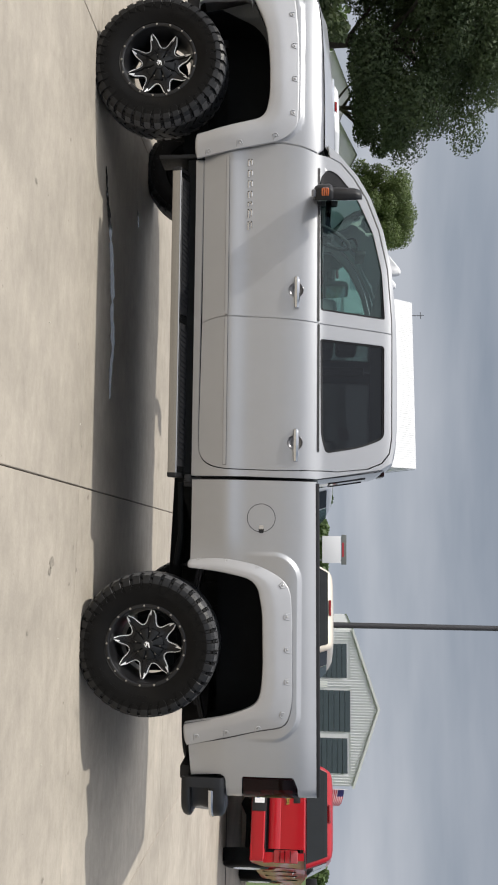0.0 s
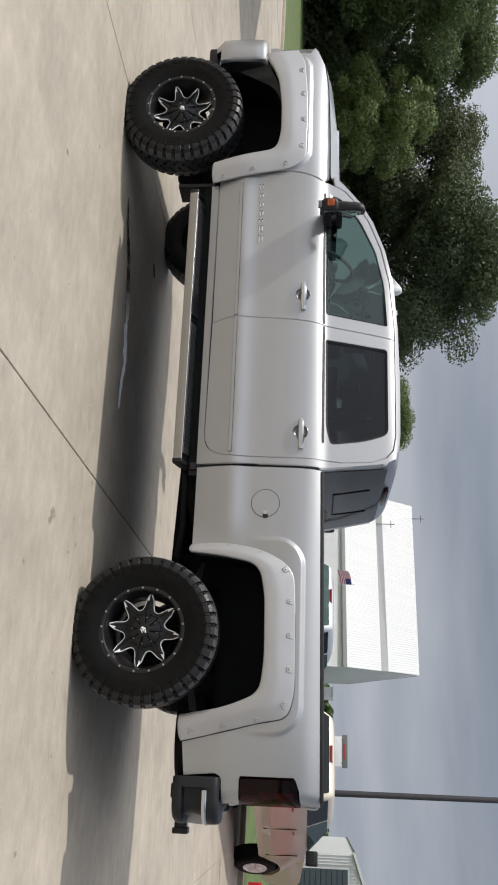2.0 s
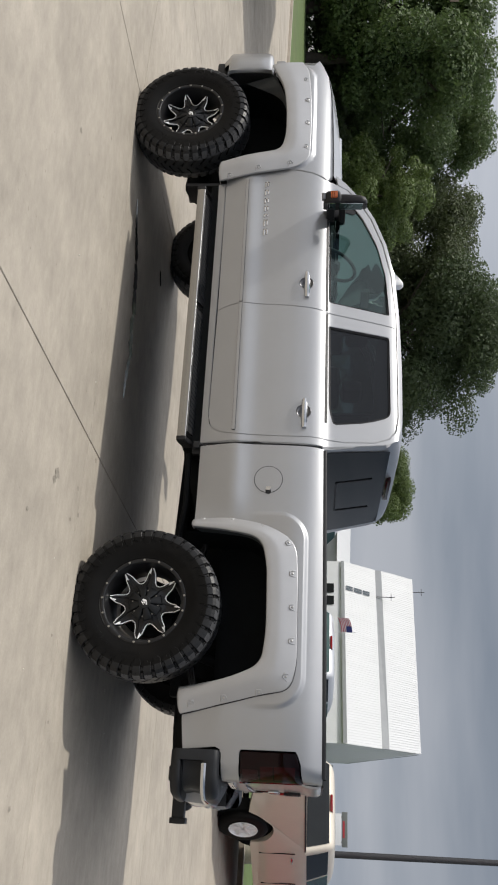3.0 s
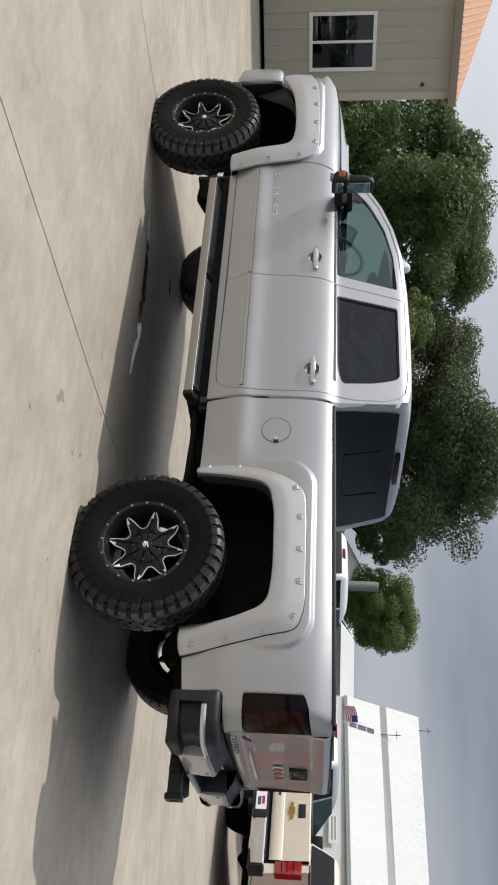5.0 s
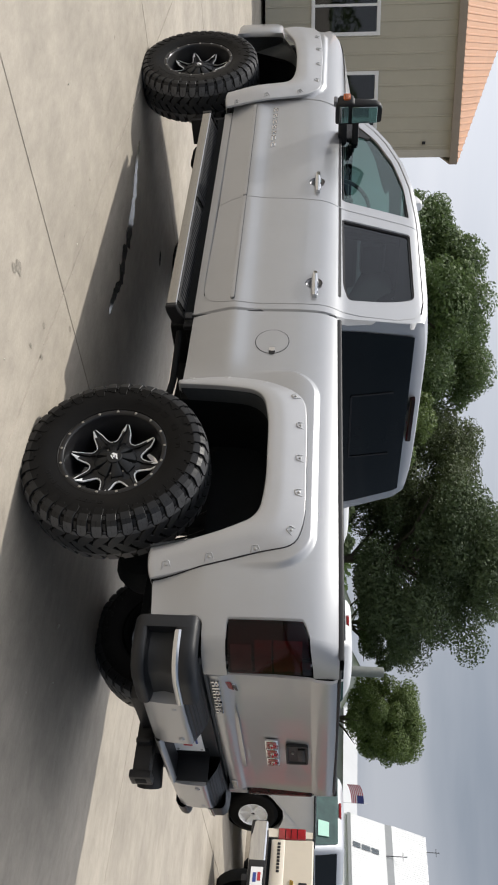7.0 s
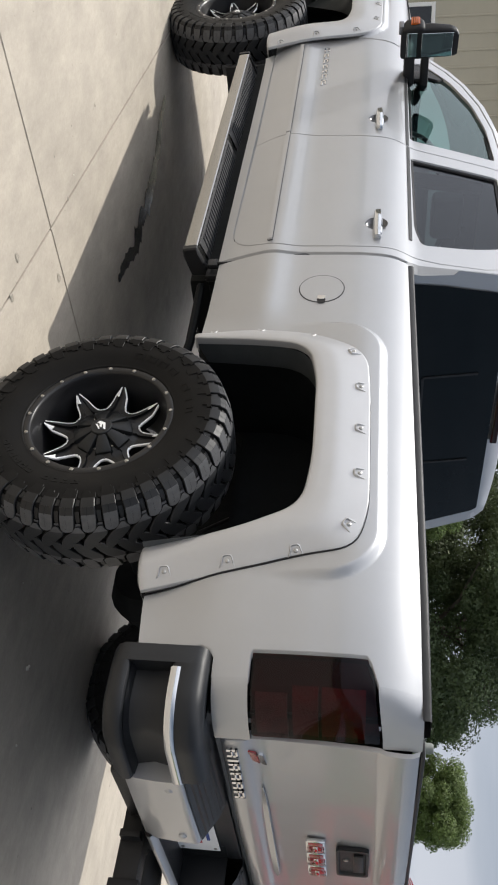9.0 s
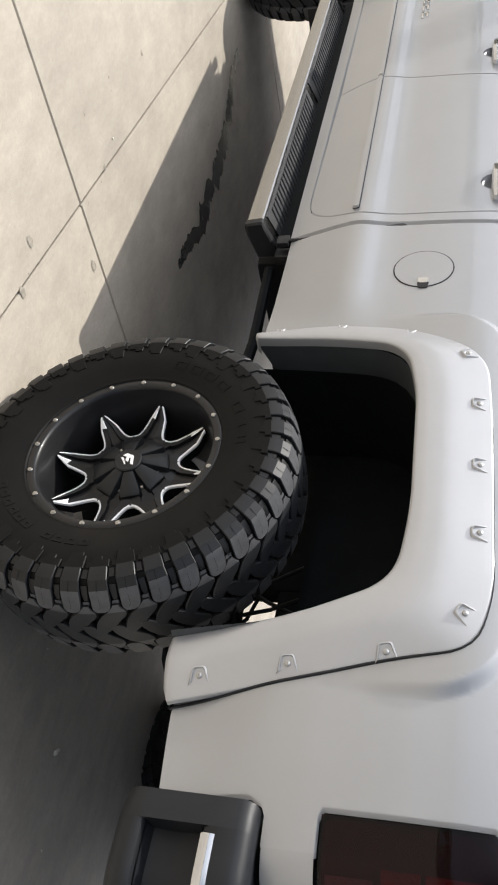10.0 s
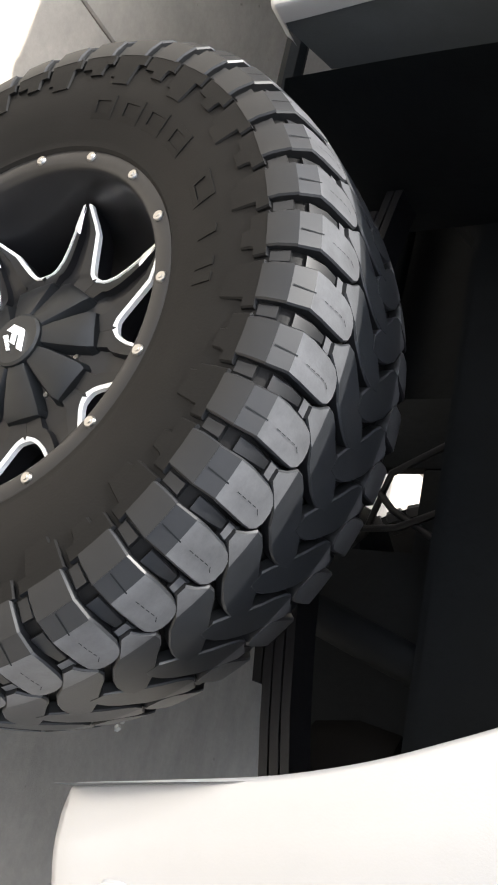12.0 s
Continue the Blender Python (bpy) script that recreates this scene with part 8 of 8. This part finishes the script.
def tree(at, height, radius, seed, leaf, label, trunk=0.25, blobs=26, leaves=13050, size=0.319, low=0.18, flat=1.0, parent_name="tree"):
    """A trunk with limbs, and a crown of leaf blades gathered in uneven clumps."""
    rng = random.Random(seed)
    t = thing(parent_name, (at[0], at[1], -0.05), label, "tree", group="trees beyond the grass")
    bm = bmesh.new()
    r0 = height * 0.022 + 0.08
    add_tube(bm, [(0, 0, 0), (0.05, 0.02, height * 0.10), (0.1, -0.05, height * 0.3), (0.0, 0.1, height * 0.62)], [r0 * 1.4, r0, r0 * 0.8, r0 * 0.25], 9)
    for k in range(7):
        a = 2 * math.pi * k / 7 + rng.random()
        z0 = height * rng.uniform(trunk * 0.8, 0.5)
        reach = radius * rng.uniform(0.5, 0.85)
        add_tube(bm, [(0, 0, z0), (reach * 0.45 * math.cos(a), reach * 0.45 * math.sin(a), z0 + height * 0.12), (reach * math.cos(a), reach * math.sin(a), z0 + height * rng.uniform(0.12, 0.3))], [r0 * 0.5, r0 * 0.3, r0 * 0.08], 6)
    part("trunk", bm, BARK, t, "grey branching trunk", smooth=60)
    clumps = []
    for k in range(int(blobs * 1.6)):
        a = rng.uniform(0, 2 * math.pi)
        h = rng.uniform(low, 1.0)
        wide = radius * (math.sin(math.pi * min(1, 0.12 + 0.80 * (h - low) / (1 - low))) ** 0.6)
        d = wide * math.sqrt(rng.uniform(0.02, 1.0)) * 0.85
        clumps.append((Vector((d * math.cos(a), d * math.sin(a), height * h * 0.94)), radius * rng.uniform(0.13, 0.34)))
    total = sum(r * r for _, r in clumps)
    verts, faces = [], []
    for c, r in clumps:
        for _ in range(int(1.35 * leaves * r * r / total)):
            v = Vector((rng.gauss(0, 1), rng.gauss(0, 1), rng.gauss(0, 1)))
            v.normalize()
            p = c + Vector((v.x, v.y, v.z * 0.75 * flat)) * r * (0.42 + 0.54 * rng.random() ** 0.6)
            if p.z < height * low * 0.7:
                continue
            s = size * rng.uniform(0.55, 1.25)
            n = (v + Vector((rng.gauss(0, 0.6), rng.gauss(0, 0.6), rng.gauss(0, 0.6) + 0.3))).normalized()
            a = n.orthogonal().normalized()
            a = (a * math.cos(6.283 * rng.random()) + n.cross(a) * math.sin(6.283 * rng.random())).normalized()
            b = n.cross(a)
            k = len(verts)
            verts += [p - a * s * 0.5, p + b * s * 0.33, p + a * s * 0.6, p - b * s * 0.33]
            faces.append((k, k + 1, k + 2, k + 3))
    me = bpy.data.meshes.new("crown")
    me.from_pydata([tuple(v) for v in verts], [], faces)
    me.materials.append(leaf)
    part("crown", me, None, t, "uneven leafy crown")
    return t


def tree_az(az, dist, *args, eye=(2.31, -4.22), **kw):
    return tree(from_eye(eye, az, dist), *args, **kw)


tree_az(-32.0, 88, 20.5, 10.4, 1, LEAF_DARK, "large dark spreading oak on the grass", blobs=66, leaves=68000, size=0.29, low=0.30)
tree_az(-38.0, 92, 17.5, 8.6, 2, LEAF_BROWN, "tall brownish-green tree among others", blobs=50, leaves=52000, size=0.28, low=0.26)
tree_az(-22.1, 96, 11.6, 5.6, 3, LEAF_LIGHT, "rounded light-green tree by the houses", blobs=46, leaves=50000, size=0.22, low=0.46)
tree_az(-44.5, 90, 17.7, 8.0, 4, LEAF_MID, "tall green tree among others", blobs=54, leaves=55000, size=0.285, low=0.24)
tree_az(-51.5, 80, 14.6, 6.6, 5, LEAF_MID, "broad green tree behind the tan building", blobs=54, leaves=36540, size=0.302, low=0.12)
tree_az(-39.5, 74, 10.5, 4.6, 7, LEAF_LIGHT, "light-green round tree in front of taller ones", eye=(0.86, -5.22), blobs=44, leaves=27405, size=0.244, low=0.05)
tree_az(-47.5, 78, 15.6, 7.5, 8, LEAF_MID, "leafy tree over the road", eye=(0.86, -5.22), blobs=44, leaves=30450, size=0.302, low=0.16)
tree_az(-28.0, 104, 13.0, 6.0, 9, LEAF_DARK, "dark tree behind the oak", blobs=26, leaves=24360, size=0.302, low=0.52)

# low hedges and far woods that close the horizon
def woods(name, label, az0, az1, dist, h0, h1, count, seed, leaf, eye=(0.86, -5.22)):
    rng = random.Random(seed)
    verts, faces = [], []
    for _ in range(count):
        az = rng.uniform(az0, az1)
        c = from_eye(eye, az, dist + rng.uniform(-6, 6))
        top = h0 + (h1 - h0) * (0.5 + 0.5 * noise.noise(Vector((az * 0.9, seed, 0)))) 
        p = Vector((c.x, c.y, top * rng.random() ** 0.7))
        s = dist * 0.003 * rng.uniform(0.6, 1.4)
        n = Vector((rng.gauss(0, 1), rng.gauss(0, 1), rng.gauss(0, 1))).normalized()
        a = n.orthogonal().normalized()
        b = n.cross(a)
        k = len(verts)
        verts += [tuple(p - a * s), tuple(p + b * s * 0.7), tuple(p + a * s), tuple(p - b * s * 0.7)]
        faces.append((k, k + 1, k + 2, k + 3))
    me = bpy.data.meshes.new(name)
    me.from_pydata(verts, [], faces)
    me.materials.append(leaf)
    return solo(name, me, None, label, "trees", kind="stuff")


woods("hedge", "dark hedge below the trees", -62, -31, 84, 2.2, 5.2, 24000, 21, LEAF_DARK)
woods("far_woods", "far green woods along the horizon", -30, 60, 300, 3.0, 9.0, 26000, 22, LEAF_MID)
woods("far_woods", "far green woods behind the lot", 60, 330, 300, 6.0, 14.0, 24000, 23, LEAF_MID)
